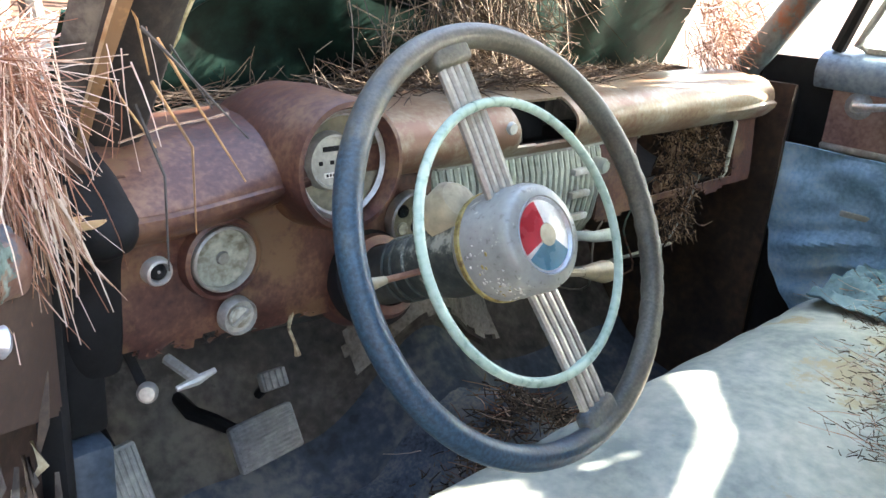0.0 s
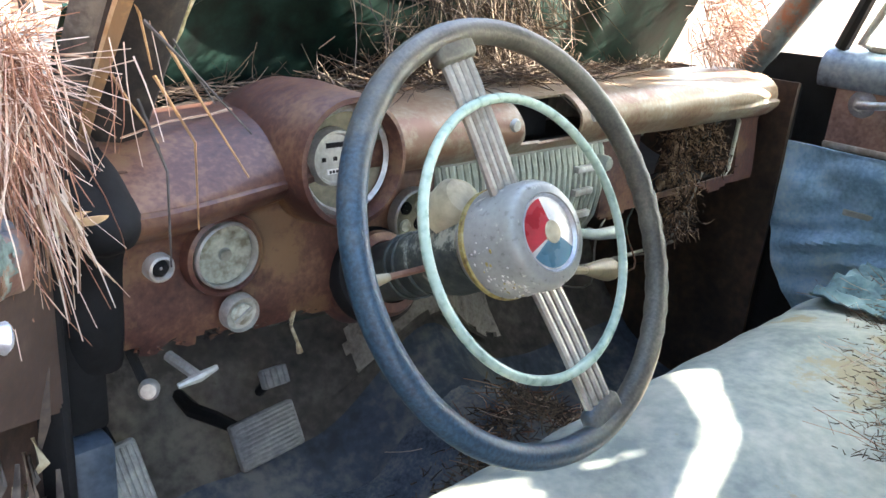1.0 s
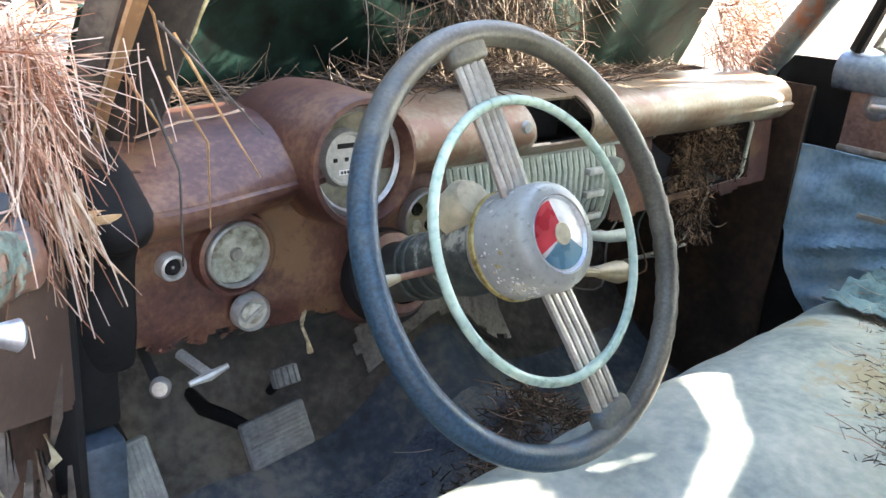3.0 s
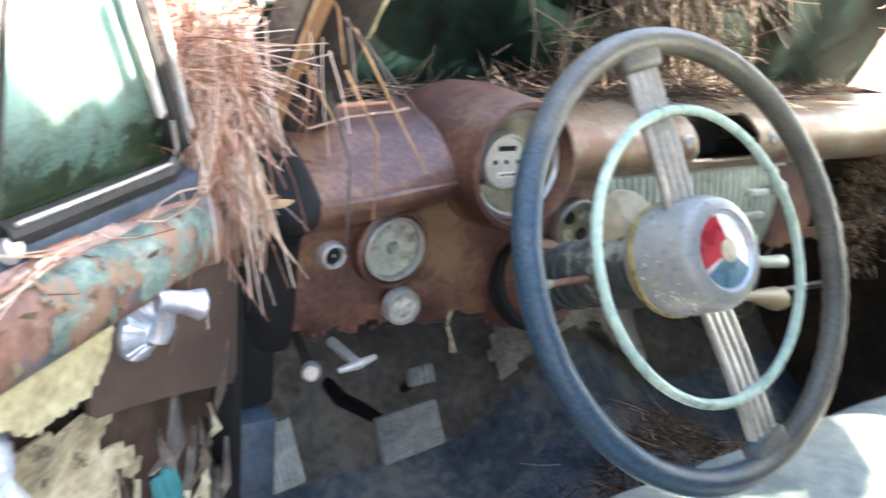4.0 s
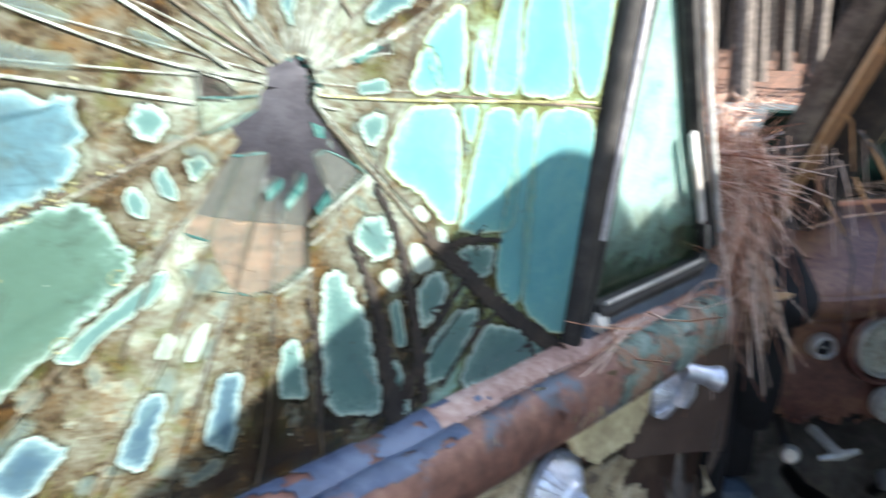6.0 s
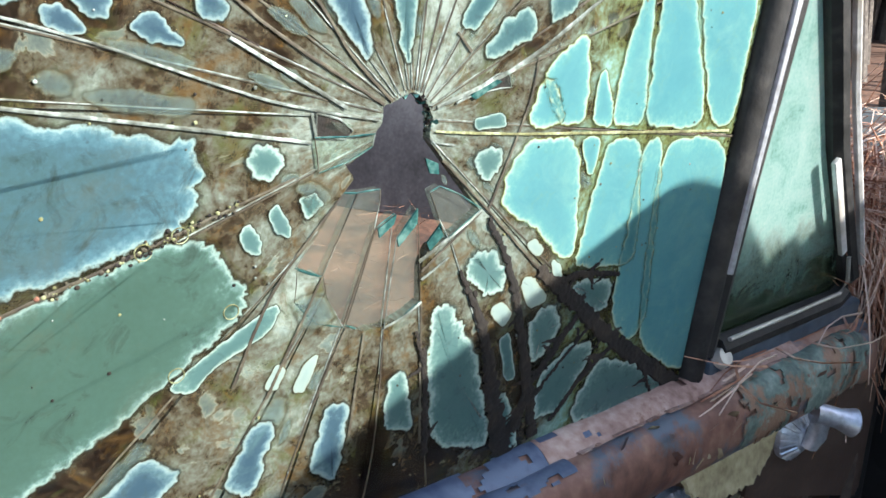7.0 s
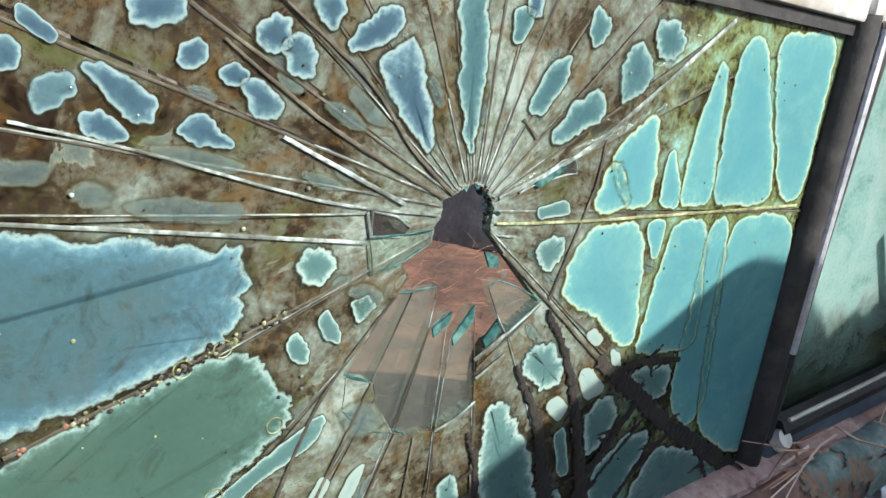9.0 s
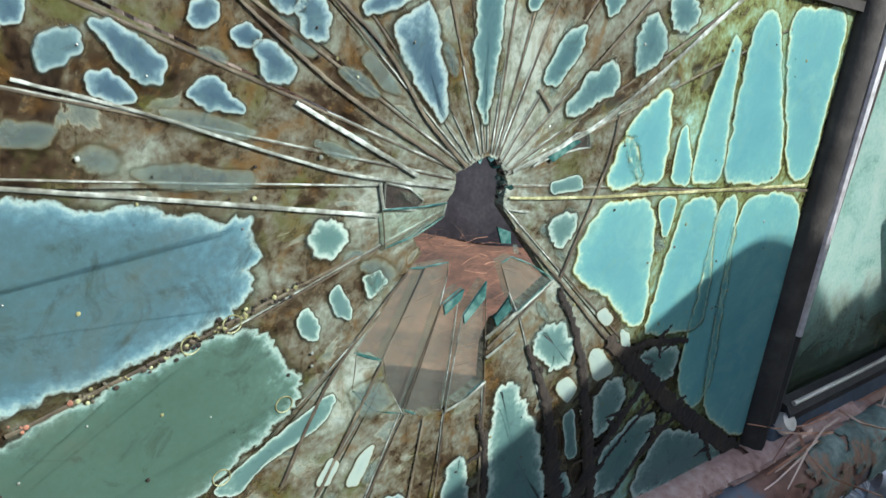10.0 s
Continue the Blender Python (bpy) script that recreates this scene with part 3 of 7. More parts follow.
def dash_piece(name, x0, x1, v0, v1, material, keep=None, label="", nu=60, nv=30):
    f = lambda u, v: dash_at(x0 + (x1 - x0) * u, v0 + (v1 - v0) * v)
    k = (lambda u, v: keep(*[f(u, v)[i] for i in (0, 2)])) if keep else None
    return part(name, on(sheet(f, nu, nv, 0.004, k), DI), material, dash, label)


dash_piece("top_panel", DASH_L, -0.36, 0, 0.64, DASH, None, "rust-brown dash top", 60, 60)
dash_piece("top_panel", -0.36, DASH_R, 0, 0.64, DASH_BROW, lambda x, z: not (-0.145 < x < -0.03 and 1.058 < z < 1.1085 and True) or z > 1.107, "sun-bleached dash top", 120, 44)


def face_keep(x, z):
    if 0.185 < x < 0.515 and 0.93 < z < 1.04:
        return False
    if -0.262 < x < 0.09 and z > 0.895:
        return False
    if x < -0.40 and z < 0.899 and wob(x * 38, 7, z * 25) > 0.25:
        return False
    if x > 0.09 and z < 0.915 + 0.02 * wob(x * 12, 3, 0):
        return False
    return True


dash_piece("face_panel", DASH_L, DASH_R, 0.64, 1.0, DASH, face_keep, "rusty dash face with a ragged eaten lower edge", 150, 34)
def seal_fn(u, v):
    y, z = lerp_path(END_PROFILE[3:], v)
    c, s = math.cos(2.6 * (u - 0.5)), math.sin(2.6 * (u - 0.5))
    return (-0.676 + 0.026 * s, y + 0.016 - 0.024 * c + 0.02 * max(0, v - 0.8), z - 0.003 + 0.004 * wob(v * 9, u * 3, 2))


part("end_seal", on(sheet(seal_fn, 14, 50, 0.006), DI), BLACK, dash, "black rubber end seal")


def round_gauge(name, x, z, y, r, face, label, rim=DULL, cup=0.016, glass=True):
    M = DI @ Matrix.Translation((x, y, z)) @ Matrix.Rotation(radians(90), 4, "X")
    body = part(name, lathe([(0, -cup), (r * 0.92, -cup), (r * 0.93, 0.001), (r * 0.97, 0.004), (r * 1.03, 0.002), (r * 1.06, -0.01)], 40, m=M), rim, dash, label)
    part("dial", lathe([(0, -cup * 0.5), (r * 0.92, -cup * 0.5)], 40, m=M), face, body)
    if glass:
        part("glass", lathe([(0, 0.0025), (r * 0.6, 0.0018), (r * 0.93, -0.001)], 40, m=M), LENS, body).visible_shadow = False
    return body, M


g1, M1 = round_gauge("gauge", -0.554, 0.984, 0.000, 0.033, FACE_PALE, "round gauge with a clouded cracked glass")
part("needle_hub", lathe([(0, -0.002), (0.006, -0.003), (0.007, -0.007)], 16, m=M1), DULL, g1)
part("recess_ring", lathe([(0.034, -0.004), (0.038, 0.002), (0.042, 0.000), (0.044, -0.012)], 44, m=M1), DASH, g1)
g2, M2 = round_gauge("gauge", -0.303, 0.982, 0.004, 0.033, FACE, "round four-window gauge behind the steering wheel")
for k in range(4):
    a = radians(45 + 90 * k)
    part("window", lathe([(0, -0.004), (0.007, -0.004), (0.008, -0.0075)], 16, m=M2 @ Matrix.Translation((0.015 * math.cos(a), 0.015 * math.sin(a), 0))), BLACK if k % 2 else FACE_PALE, g2)
MK = DI @ Matrix.Translation((-0.620, 0.008, 0.983)) @ Matrix.Rotation(radians(90), 4, "X")
knob = part("indicator_knob", lathe([(0.0085, 0.000), (0.0090, 0.005), (0.0105, 0.0068), (0.0125, 0.006), (0.0142, 0.002), (0.0142, -0.012)], 32, m=MK), TRIM, dash, "black knob in a bright bezel")
part("knob_cap", lathe([(0, 0.008), (0.004, 0.0074), (0.0072, 0.004), (0.0086, -0.002)], 24, m=MK), BLACK, knob, "black domed cap")
# Highlight on the cap, modelled as a small grey disc.
part("glint", lathe([(0, 0.0092), (0.0012, 0.0088), (0.0016, 0.0076)], 10, m=MK @ Matrix.Translation((-0.002, 0.0022, 0))), DULL, knob)
ig, MI = round_gauge("ignition_switch", -0.541, 0.920, -0.004, 0.019, DULL, "pitted round ignition switch", DULL, 0.003, False)
part("key_plate", lathe([(0, 0.0035), (0.011, 0.003), (0.012, 0.0)], 24, m=MI), FACE_PALE, ig)
kb = box(-0.012, 0.012, -0.002, 0.002, 0.003, 0.0065, 0.001)
kb.transform(MI @ Matrix.Rotation(radians(35), 4, "Z"))
part("key_bar", kb, DULL, ig)
# speedometer
PM = DI @ Matrix.Translation((-0.432, -0.040, 1.073)) @ Matrix.Rotation(radians(86), 4, "X")
pod = part("speedometer_pod", lathe([(0.057, -0.035), (0.058, -0.004), (0.061, 0.003), (0.066, 0.002), (0.069, -0.008), (0.072, -0.04), (0.076, -0.09), (0.074, -0.14), (0.06, -0.19)], 64, m=PM), DASH, dash, "rusted round speedometer housing")
part("dial", lathe([(0, -0.026), (0.057, -0.026)], 48, m=PM), FACE, pod)
part("inner_dial", lathe([(0, -0.018), (0.024, -0.018), (0.0255, -0.014), (0.028, -0.014), (0.031, -0.025)], 40, m=PM @ Matrix.Translation((-0.012, 0.004, 0))), DULL, pod, "grey inner dial")
part("bezel", lathe([(0.050, -0.016), (0.053, -0.011), (0.0575, -0.016)], 48, m=PM), TRIM, pod)
for dx, dy, w, h, mm in ((-0.012, 0.017, 0.022, 0.005, BLACK), (-0.012, -0.010, 0.020, 0.005, WHITE), (-0.026, 0.003, 0.004, 0.004, BLACK), (0.003, 0.003, 0.004, 0.004, BLACK), (-0.012, 0.003, 0.004, 0.004, BLACK)):
    wdw = box(dx - w / 2, dx + w / 2, dy - h / 2, dy + h / 2, -0.019, -0.0165)
    wdw.transform(PM)
    part("window", wdw, mm, pod)
for k in range(5):
    wdw = box(-0.020 + 0.004 * k, -0.0175 + 0.004 * k, -0.0115, -0.0085, -0.0168, -0.0160)
    wdw.transform(PM)
    part("drum", wdw, BLACK, pod)

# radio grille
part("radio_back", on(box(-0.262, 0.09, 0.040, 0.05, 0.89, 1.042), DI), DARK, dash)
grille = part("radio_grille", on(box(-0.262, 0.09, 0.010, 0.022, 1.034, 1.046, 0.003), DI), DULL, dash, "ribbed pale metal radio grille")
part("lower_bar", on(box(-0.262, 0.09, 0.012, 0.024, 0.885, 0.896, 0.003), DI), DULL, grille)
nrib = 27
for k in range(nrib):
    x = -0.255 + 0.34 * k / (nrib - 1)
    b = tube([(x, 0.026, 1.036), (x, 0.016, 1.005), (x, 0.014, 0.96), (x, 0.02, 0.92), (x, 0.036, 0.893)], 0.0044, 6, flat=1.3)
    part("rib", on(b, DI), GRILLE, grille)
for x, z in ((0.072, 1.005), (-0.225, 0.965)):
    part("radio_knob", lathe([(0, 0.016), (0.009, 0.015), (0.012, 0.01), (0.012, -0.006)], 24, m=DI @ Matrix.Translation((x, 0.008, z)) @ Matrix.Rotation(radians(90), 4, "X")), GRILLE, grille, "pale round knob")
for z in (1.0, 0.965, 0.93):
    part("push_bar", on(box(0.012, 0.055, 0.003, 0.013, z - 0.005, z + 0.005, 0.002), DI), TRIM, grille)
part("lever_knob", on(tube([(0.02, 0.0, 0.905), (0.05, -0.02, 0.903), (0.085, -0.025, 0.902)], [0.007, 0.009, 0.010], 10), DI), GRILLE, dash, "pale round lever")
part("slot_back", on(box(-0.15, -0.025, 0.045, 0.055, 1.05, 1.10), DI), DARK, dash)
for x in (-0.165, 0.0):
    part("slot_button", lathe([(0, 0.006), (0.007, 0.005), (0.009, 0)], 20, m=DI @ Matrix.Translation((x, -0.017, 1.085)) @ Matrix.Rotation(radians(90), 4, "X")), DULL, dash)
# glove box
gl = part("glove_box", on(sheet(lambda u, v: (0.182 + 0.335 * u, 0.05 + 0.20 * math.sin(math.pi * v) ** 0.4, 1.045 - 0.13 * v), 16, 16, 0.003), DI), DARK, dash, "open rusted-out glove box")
frame_pts = [(0.185, 0.019, 1.035), (0.195, 0.019, 1.043), (0.50, 0.019, 1.043), (0.515, 0.019, 1.03), (0.510, 0.019, 0.94), (0.495, 0.019, 0.928)]
part("opening_rim", on(tube(frame_pts, 0.004, 8), DI), GRILLE, gl)
# shredded lining hanging from the glove box
SHRED = mat("shredded_brown_lining", (0.10, 0.055, 0.033), (0.025, 0.016, 0.012), (0.25, 0.16, 0.10), 30, 0.95, 0, 0.5, 110, island=0.8)


def shred_place(rng):
    s = rng.random()
    k = rng.choice((0.30, 0.335, 0.36, 0.40, 0.43))
    return (k + rng.gauss(0, 0.012) * (1.2 - s), 0.03 - 0.03 * s + rng.gauss(0, 0.012), 1.035 - 0.16 * s * (1.2 if k < 0.37 else 0.5)), (rng.gauss(0, 0.7), rng.gauss(-0.1, 0.6), rng.gauss(-0.7, 0.6))


sm = needles(1900, shred_place, (0.005, 0.02), 0.0011, 0.9, 30)
sm.materials.append(SHRED)
tagged(new("shredded_lining", sm), "shredded brown lining spilling out of the glove box", "lining", kind="stuff")
# bare edge and burst seams along the eaten lower edge
rl = random.Random(8)
for k in range(26):
    x = rl.uniform(-0.64, -0.42)
    p = Vector(dash_at(x, 0.985)) + Vector((0, -0.002, 0.004))
    s = rl.uniform(0.003, 0.009)
    b = tube([p, p + Vector((rl.uniform(-1, 1) * s, -0.002, -0.6 * s)), p + Vector((rl.uniform(-1, 1) * s * 1.6, 0.004, -1.4 * s))], [s * 0.5, s * 0.42, 0.0006], 5, flat=0.25)
    part("rust_scale", on(b, DI), (RUST, DARK)[k % 2], dash)
# clotted insulation and wires spilling out of the glove box
CLOT = mat("clotted_tan_insulation", (0.20, 0.125, 0.075), (0.05, 0.03, 0.02), (0.40, 0.29, 0.19), 60, 0.95, 0, 1.0, 160)
for k in range(30):
    s = rl.random()
    c = Vector((0.325 + 0.075 * (1 - s) * rl.uniform(-1, 1) + 0.02 * (s < 0.5), 0.022 + 0.03 * rl.random(), 1.04 - 0.175 * s))
    r = rl.uniform(0.007, 0.015) * (1.1 - 0.4 * s)
    b = bmesh.new()
    bmesh.ops.create_icosphere(b, subdivisions=2, radius=r)
    for v in b.verts:
        v.co *= 1 + 0.55 * noise.noise(v.co * (1.3 / r) + Vector((k, 0, 0)))
        v.co.z *= 1.3
        v.co += c
    solo("insulation_clot", b, (CLOT, CLOT, SHRED)[k % 3], "torn clot of tan insulation hanging from the glove box", "insulation")
for k in range(5):
    x0 = 0.12 + 0.09 * k
    pts = [(x0 + rl.uniform(-0.02, 0.02), 0.05, 0.93), (x0 + rl.uniform(-0.05, 0.05), 0.06, 0.86), (x0 + rl.uniform(-0.08, 0.08), 0.10, 0.78 - 0.05 * rl.random()), (x0 + rl.uniform(-0.12, 0.12), 0.22, 0.70)]
    solo("loose_wire", tube([lerp_path(pts, s / 14) for s in range(15)], 0.0018, 6), (BLACK, DULL, RUST)[k % 3], "loose old wire hanging under the dash", "wire")
part("lower_rod", on(tube([(0.02, 0.12, 0.79), (0.25, 0.10, 0.775), (0.50, 0.10, 0.77)], 0.004, 8), DI), DULL, dash, "thin metal rod under the dash")
# rumpled carpet and leaf debris over the transmission hump
mat_thing = thing("floor_mat", "rumpled dark blue carpet lying over the transmission hump", "carpet", (-0.08, 0.05, 0.55))


def carpet_fn(u, v):
    x, y = -0.34 + 0.56 * u, -0.13 + 0.34 * v
    hump = 0.15 * math.exp(-(x / 0.144) ** 2)
    z = 0.418 + hump + 0.10 * max(0, y - 0.08) + 0.012 * math.sin(26 * y + 9 * x + 3 * wob(x * 6, y * 7, 1)) * (0.5 + wob(x * 5, y * 4, 3)) + 0.010 * wob(x * 10, y * 12, 4) + 0.012
    return (x + 0.08, y - 0.05, z - 0.55)


part("carpet_sheet", sheet(carpet_fn, 70, 50, 0.006), mat("dusty_blue_carpet", (0.13, 0.16, 0.21), (0.05, 0.065, 0.09), (0.30, 0.29, 0.27), 11, 0.95, 0, 0.8, 160), mat_thing)


def pad_fn(u, v):
    x, y, z = floor_fn(0.38 + 0.32 * u, 0.60 + 0.28 * v)
    puff = min(1, 8 * min(u, 1 - u, v, 1 - v))
    return (x, y - 0.004 - 0.014 * puff - 0.005 * wob(u * 7, v * 6, 4), z + 0.010 * puff)


felt = thing("felt_pad", "pale grey felt pad on the toe board", "insulation", (0.02, 0.28, 0.62))
FI = felt.matrix_world.inverted()
part("pad_sheet", on(sheet(pad_fn, 60, 40, 0.008, lambda u, v: min(u, 1 - u, v, 1 - v) > 0.04 + 0.03 * wob(u * 9, v * 9, 7)), FI), mat("pale_grey_felt", (0.33, 0.30, 0.26), (0.14, 0.125, 0.11), (0.48, 0.44, 0.38), 9, 0.95, 0, 0.7, 140), felt)
part("burnt_tuft", on(tube([(x, y - 0.022, z + 0.01) for x, y, z in (floor_fn(0.475, 0.70), floor_fn(0.472, 0.74), floor_fn(0.468, 0.79))], [0.006, 0.013, 0.004], 9, flat=0.5), FI), DARK, felt, "black burnt tuft")


def floor_debris(rng):
    x, y = rng.gauss(0.06, 0.13), rng.gauss(0.03, 0.035)
    return (x, y, 0.418 + 0.15 * math.exp(-(x / 0.144) ** 2) + 0.03 + 0.012 * rng.random()), (rng.uniform(-1, 1), rng.uniform(-1, 1), rng.uniform(-0.2, 0.3))


needle_stuff("floor_debris", needles(1500, floor_debris, (0.008, 0.035), 0.0016, 0.6, 41), NEEDLE_DARK, "brown crumbled leaf and needle debris on the car floor")
needle_stuff("floor_straw", needles(160, floor_debris, (0.03, 0.08), 0.0009, 0.5, 42), NEEDLE, "reddish needles on the car floor")
# pulls under the dash
tp = thing("brake_release", "dull chrome T-shaped pull handle under the dash", "handle", (-0.592, 0.005, 0.866))
part("bar", tube([(-0.021, -0.012, -0.004), (0, -0.014, 0), (0.021, -0.012, 0.004)], [0.003, 0.0055, 0.003], 8), DULL, tp)
part("stem", tube([(0, -0.012, 0), (-0.01, 0.03, 0.008)], 0.006, 8), DULL, tp)
kp = thing("pull_knob", "dull metal pull knob under the dash", "knob", (-0.631, 0.018, 0.853))
part("head", lathe([(0, 0.009), (0.0075, 0.0085), (0.0102, 0.005), (0.0102, -0.003), (0.006, -0.006)], 24, m=Matrix.Rotation(radians(75), 4, "X") @ Matrix.Rotation(radians(-30), 4, "Y")), DULL, kp)
part("stem", tube([(0, 0.006, 0), (0.0, 0.05, 0.03)], 0.005, 8), DARK, kp)
cd = thing("frayed_cord", "frayed pale cord end hanging under the dash", "cord", (-0.462, 0.02, 0.888))
part("cord", tube([(0, 0, 0.015), (-0.003, 0, -0.012), (0.004, -0.003, -0.032), (0.007, -0.004, -0.046)], [0.005, 0.002, 0.002, 0.004], 8), FIBRE, cd)

# ---- steering wheel ----
WM = Matrix.Translation((-0.3677, -0.2216, 1.0374)) @ Matrix.Rotation(radians(90 - 27.6), 4, "X")
wheel = thing("steering_wheel", "worn grey and blue steering wheel with chrome spokes", "steering wheel", m=WM)


def rim_shape(a):
    d = (a + math.pi) % (2 * math.pi) - math.pi
    return 1 + (0.06 * math.sin(a * 52) if -0.75 < d < 0.35 else 0)


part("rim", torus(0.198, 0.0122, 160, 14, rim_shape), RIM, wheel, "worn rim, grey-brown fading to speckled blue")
hr = torus(0.132, 0.0048, 96, 10)
hr.transform(Matrix.Translation((0, 0, 0.006)))
part("horn_ring", hr, RING, wheel, "pale green translucent horn ring")
part("hub", lathe([(0.036, -0.062), (0.043, -0.055), (0.047, -0.045), (0.050, -0.034), (0.0535, -0.032), (0.0535, -0.012), (0.0525, -0.010), (0.052, 0.014), (0.049, 0.022), (0.045, 0.026), (0.037, 0.028), (0.0355, 0.024)], 64), HUB, wheel, "grey hub with flaking paint")
part("flaking_ring", lathe([(0.0505, -0.040), (0.0545, -0.0385), (0.0548, -0.0335), (0.053, -0.0315)], 64), FLAKE, wheel, "flaking yellow paint ring")
rh = random.Random(3)
for k in range(60):
    a, h = radians(rh.gauss(232, 26)), rh.uniform(-0.028, 0.010)
    r = rh.uniform(0.0005, 0.0016)
    chip = lathe([(0, 0.0004), (r * 0.8, 0.0003), (r, -0.0004)], 7)
    chip.transform(Matrix.Rotation(a, 4, "Z") @ Matrix.Translation((0.0527 if h > -0.010 else 0.0536, 0, h)) @ Matrix.Rotation(radians(90), 4, "Y") @ Matrix.Diagonal((1, rh.uniform(0.6, 1.8), 1, 1)))
    part("paint_chip", chip, WHITE if k % 4 else FLAKE, wheel)
em = part("emblem", lathe([(0, 0.0285), (0.015, 0.028), (0.034, 0.024)], 48), WHITE, wheel, "red, white and blue emblem")


def wedge(a0, a1, r0, r1, z0, z1, n=14):
    bm = bmesh.new()
    lo = [bm.verts.new((r0 * math.cos(a0 + (a1 - a0) * i / n), r0 * math.sin(a0 + (a1 - a0) * i / n), z0)) for i in range(n + 1)]
    hi = [bm.verts.new((r1 * math.cos(a0 + (a1 - a0) * i / n), r1 * math.sin(a0 + (a1 - a0) * i / n), z1)) for i in range(n + 1)]
    for i in range(n):
        bm.faces.new((lo[i], lo[i + 1], hi[i + 1], hi[i]))
    return bm


part("red_field", wedge(radians(96), radians(205), 0.010, 0.0325, 0.0295, 0.0255), RED, em)
part("blue_field", wedge(radians(214), radians(326), 0.010, 0.0325, 0.0295, 0.0255), BLUE, em)
part("centre_disc", lathe([(0, 0.0305), (0.010, 0.030), (0.0115, 0.0285)], 28), CREAM, em)
part("emblem_ring", lathe([(0.0335, 0.024), (0.0355, 0.0275), (0.0375, 0.025)], 48), CHROME, wheel)
for s in (12, 192):
    for k in range(4):
        off = (k - 1.5) * 0.0100
        b = tube([(off, 0.045, -0.006), (off, 0.10, -0.002), (off, 0.15, 0.0), (off, 0.192, 0.0)], 0.0041, 8, flat=1.2)
        b.transform(Matrix.Rotation(radians(s), 4, "Z"))
        part("spoke_rod", b, DULL, wheel)
    b = box(-0.026, 0.026, 0.172, 0.200, -0.009, 0.009, 0.007, 3)
    b.transform(Matrix.Rotation(radians(s), 4, "Z"))
    part("spoke_socket", b, RIM, wheel)
    b = box(-0.019, 0.019, 0.127, 0.136, 0.000, 0.009, 0.003)
    b.transform(Matrix.Rotation(radians(s), 4, "Z"))
    part("ring_clip", b, RING, wheel)
COLUMN = mat("worn_column_paint", (0.055, 0.068, 0.065), (0.025, 0.03, 0.03), (0.13, 0.14, 0.12), 14, 0.5, 0.2, 0.3, 140, ((0.5, 0.5, 0.42), 0.02, 14))
column = thing("steering_column", "dark worn steering column running into the dash", "steering column", m=WM)
part("tube", lathe([(0.0, -0.06), (0.040, -0.06), (0.042, -0.10), (0.038, -0.125), (0.034, -0.14), (0.034, -0.5), (0, -0.5)], 36), COLUMN, column)
part("collar", lathe([(0.036, -0.215), (0.046, -0.218), (0.050, -0.226), (0.050, -0.30), (0.03, -0.31)], 40), DASH, column, "rust-brown collar at the dash")
part("collar_seal", lathe([(0.050, -0.232), (0.056, -0.235), (0.058, -0.243), (0.054, -0.26)], 40), BLACK, column, "black rubber ring")
for a in (0.4, 1.5, 2.2):
    part("cloth_wrap", on(torus(0.0352, 0.0018, 40, 6), Matrix.Translation((0, 0, -0.135 - 0.02 * a))), COLUMN, column)
cup = lathe([(0, 0.02), (0.02, 0.018), (0.026, 0.01), (0.026, -0.02), (0, -0.02)], 28)
cup.transform(Matrix.Translation((-0.012, 0.048, -0.075)) @ Matrix.Rotation(radians(-20), 4, "X"))
part("shift_housing", cup, CREAM, column, "cream plastic shift housing")
WI = WM.inverted()
lv = thing("turn_signal_lever", "rusty lever with a cream knob on the column", "lever", (-0.357, -0.12, 0.979))
LI = lv.matrix_world.inverted()
part("rod", on(tube([(-0.362, -0.13, 0.985), (-0.42, -0.125, 0.982), (-0.45, -0.12, 0.98)], 0.0035, 8), LI), RUST, lv)
part("knob", on(tube([(-0.448, -0.12, 0.98), (-0.462, -0.119, 0.979), (-0.476, -0.118, 0.978)], [0.004, 0.0062, 0.004], 10), LI), CREAM, lv)
gs = thing("gear_lever", "gear lever with a tan knob on the column", "lever", (-0.33, -0.14, 0.975))
GI = gs.matrix_world.inverted()
part("rod", on(tube([(-0.36, -0.135, 0.985), (-0.2, -0.13, 0.938), (-0.12, -0.125, 0.918)], 0.0055, 8), GI), TAN_KNOB, gs)
part("knob", on(tube([(-0.125, -0.125, 0.919), (-0.10, -0.123, 0.914), (-0.07, -0.121, 0.907), (-0.058, -0.12, 0.904), (-0.054, -0.12, 0.903)], [0.006, 0.011, 0.0155, 0.014, 0.006], 14), GI), TAN_KNOB, gs, "tan knob")

# ---- pedals ----
PAD = mat("worn_rubber_pad", (0.27, 0.275, 0.27), (0.17, 0.17, 0.165), (0.38, 0.38, 0.36), 20, 0.8, 0, 0.3, 120)


def pedal(name, label, c, w, h, tilt, spin, ribs, along):
    M = Matrix.Translation(c) @ Matrix.Rotation(radians(spin), 4, "Y") @ Matrix.Rotation(radians(tilt), 4, "X")
    t = thing(name, label, "pedal", m=M)
    part("pad", box(-w / 2, w / 2, -0.004, 0.012, -h / 2, h / 2, 0.005), PAD, t)
    for k in range(ribs):
        s = (k + 0.5) / ribs - 0.5
        if along == "x":
            b = box(-w * 0.45, w * 0.45, -0.007, -0.003, s * h * 0.94 - h * 0.3 / ribs, s * h * 0.94 + h * 0.3 / ribs, 0.001, 1)
        else:
            b = box(s * w * 0.94 - w * 0.3 / ribs, s * w * 0.94 + w * 0.3 / ribs, -0.007, -0.003, -h * 0.45, h * 0.45, 0.001, 1)
        part("rib", b, PAD, t)
    return t


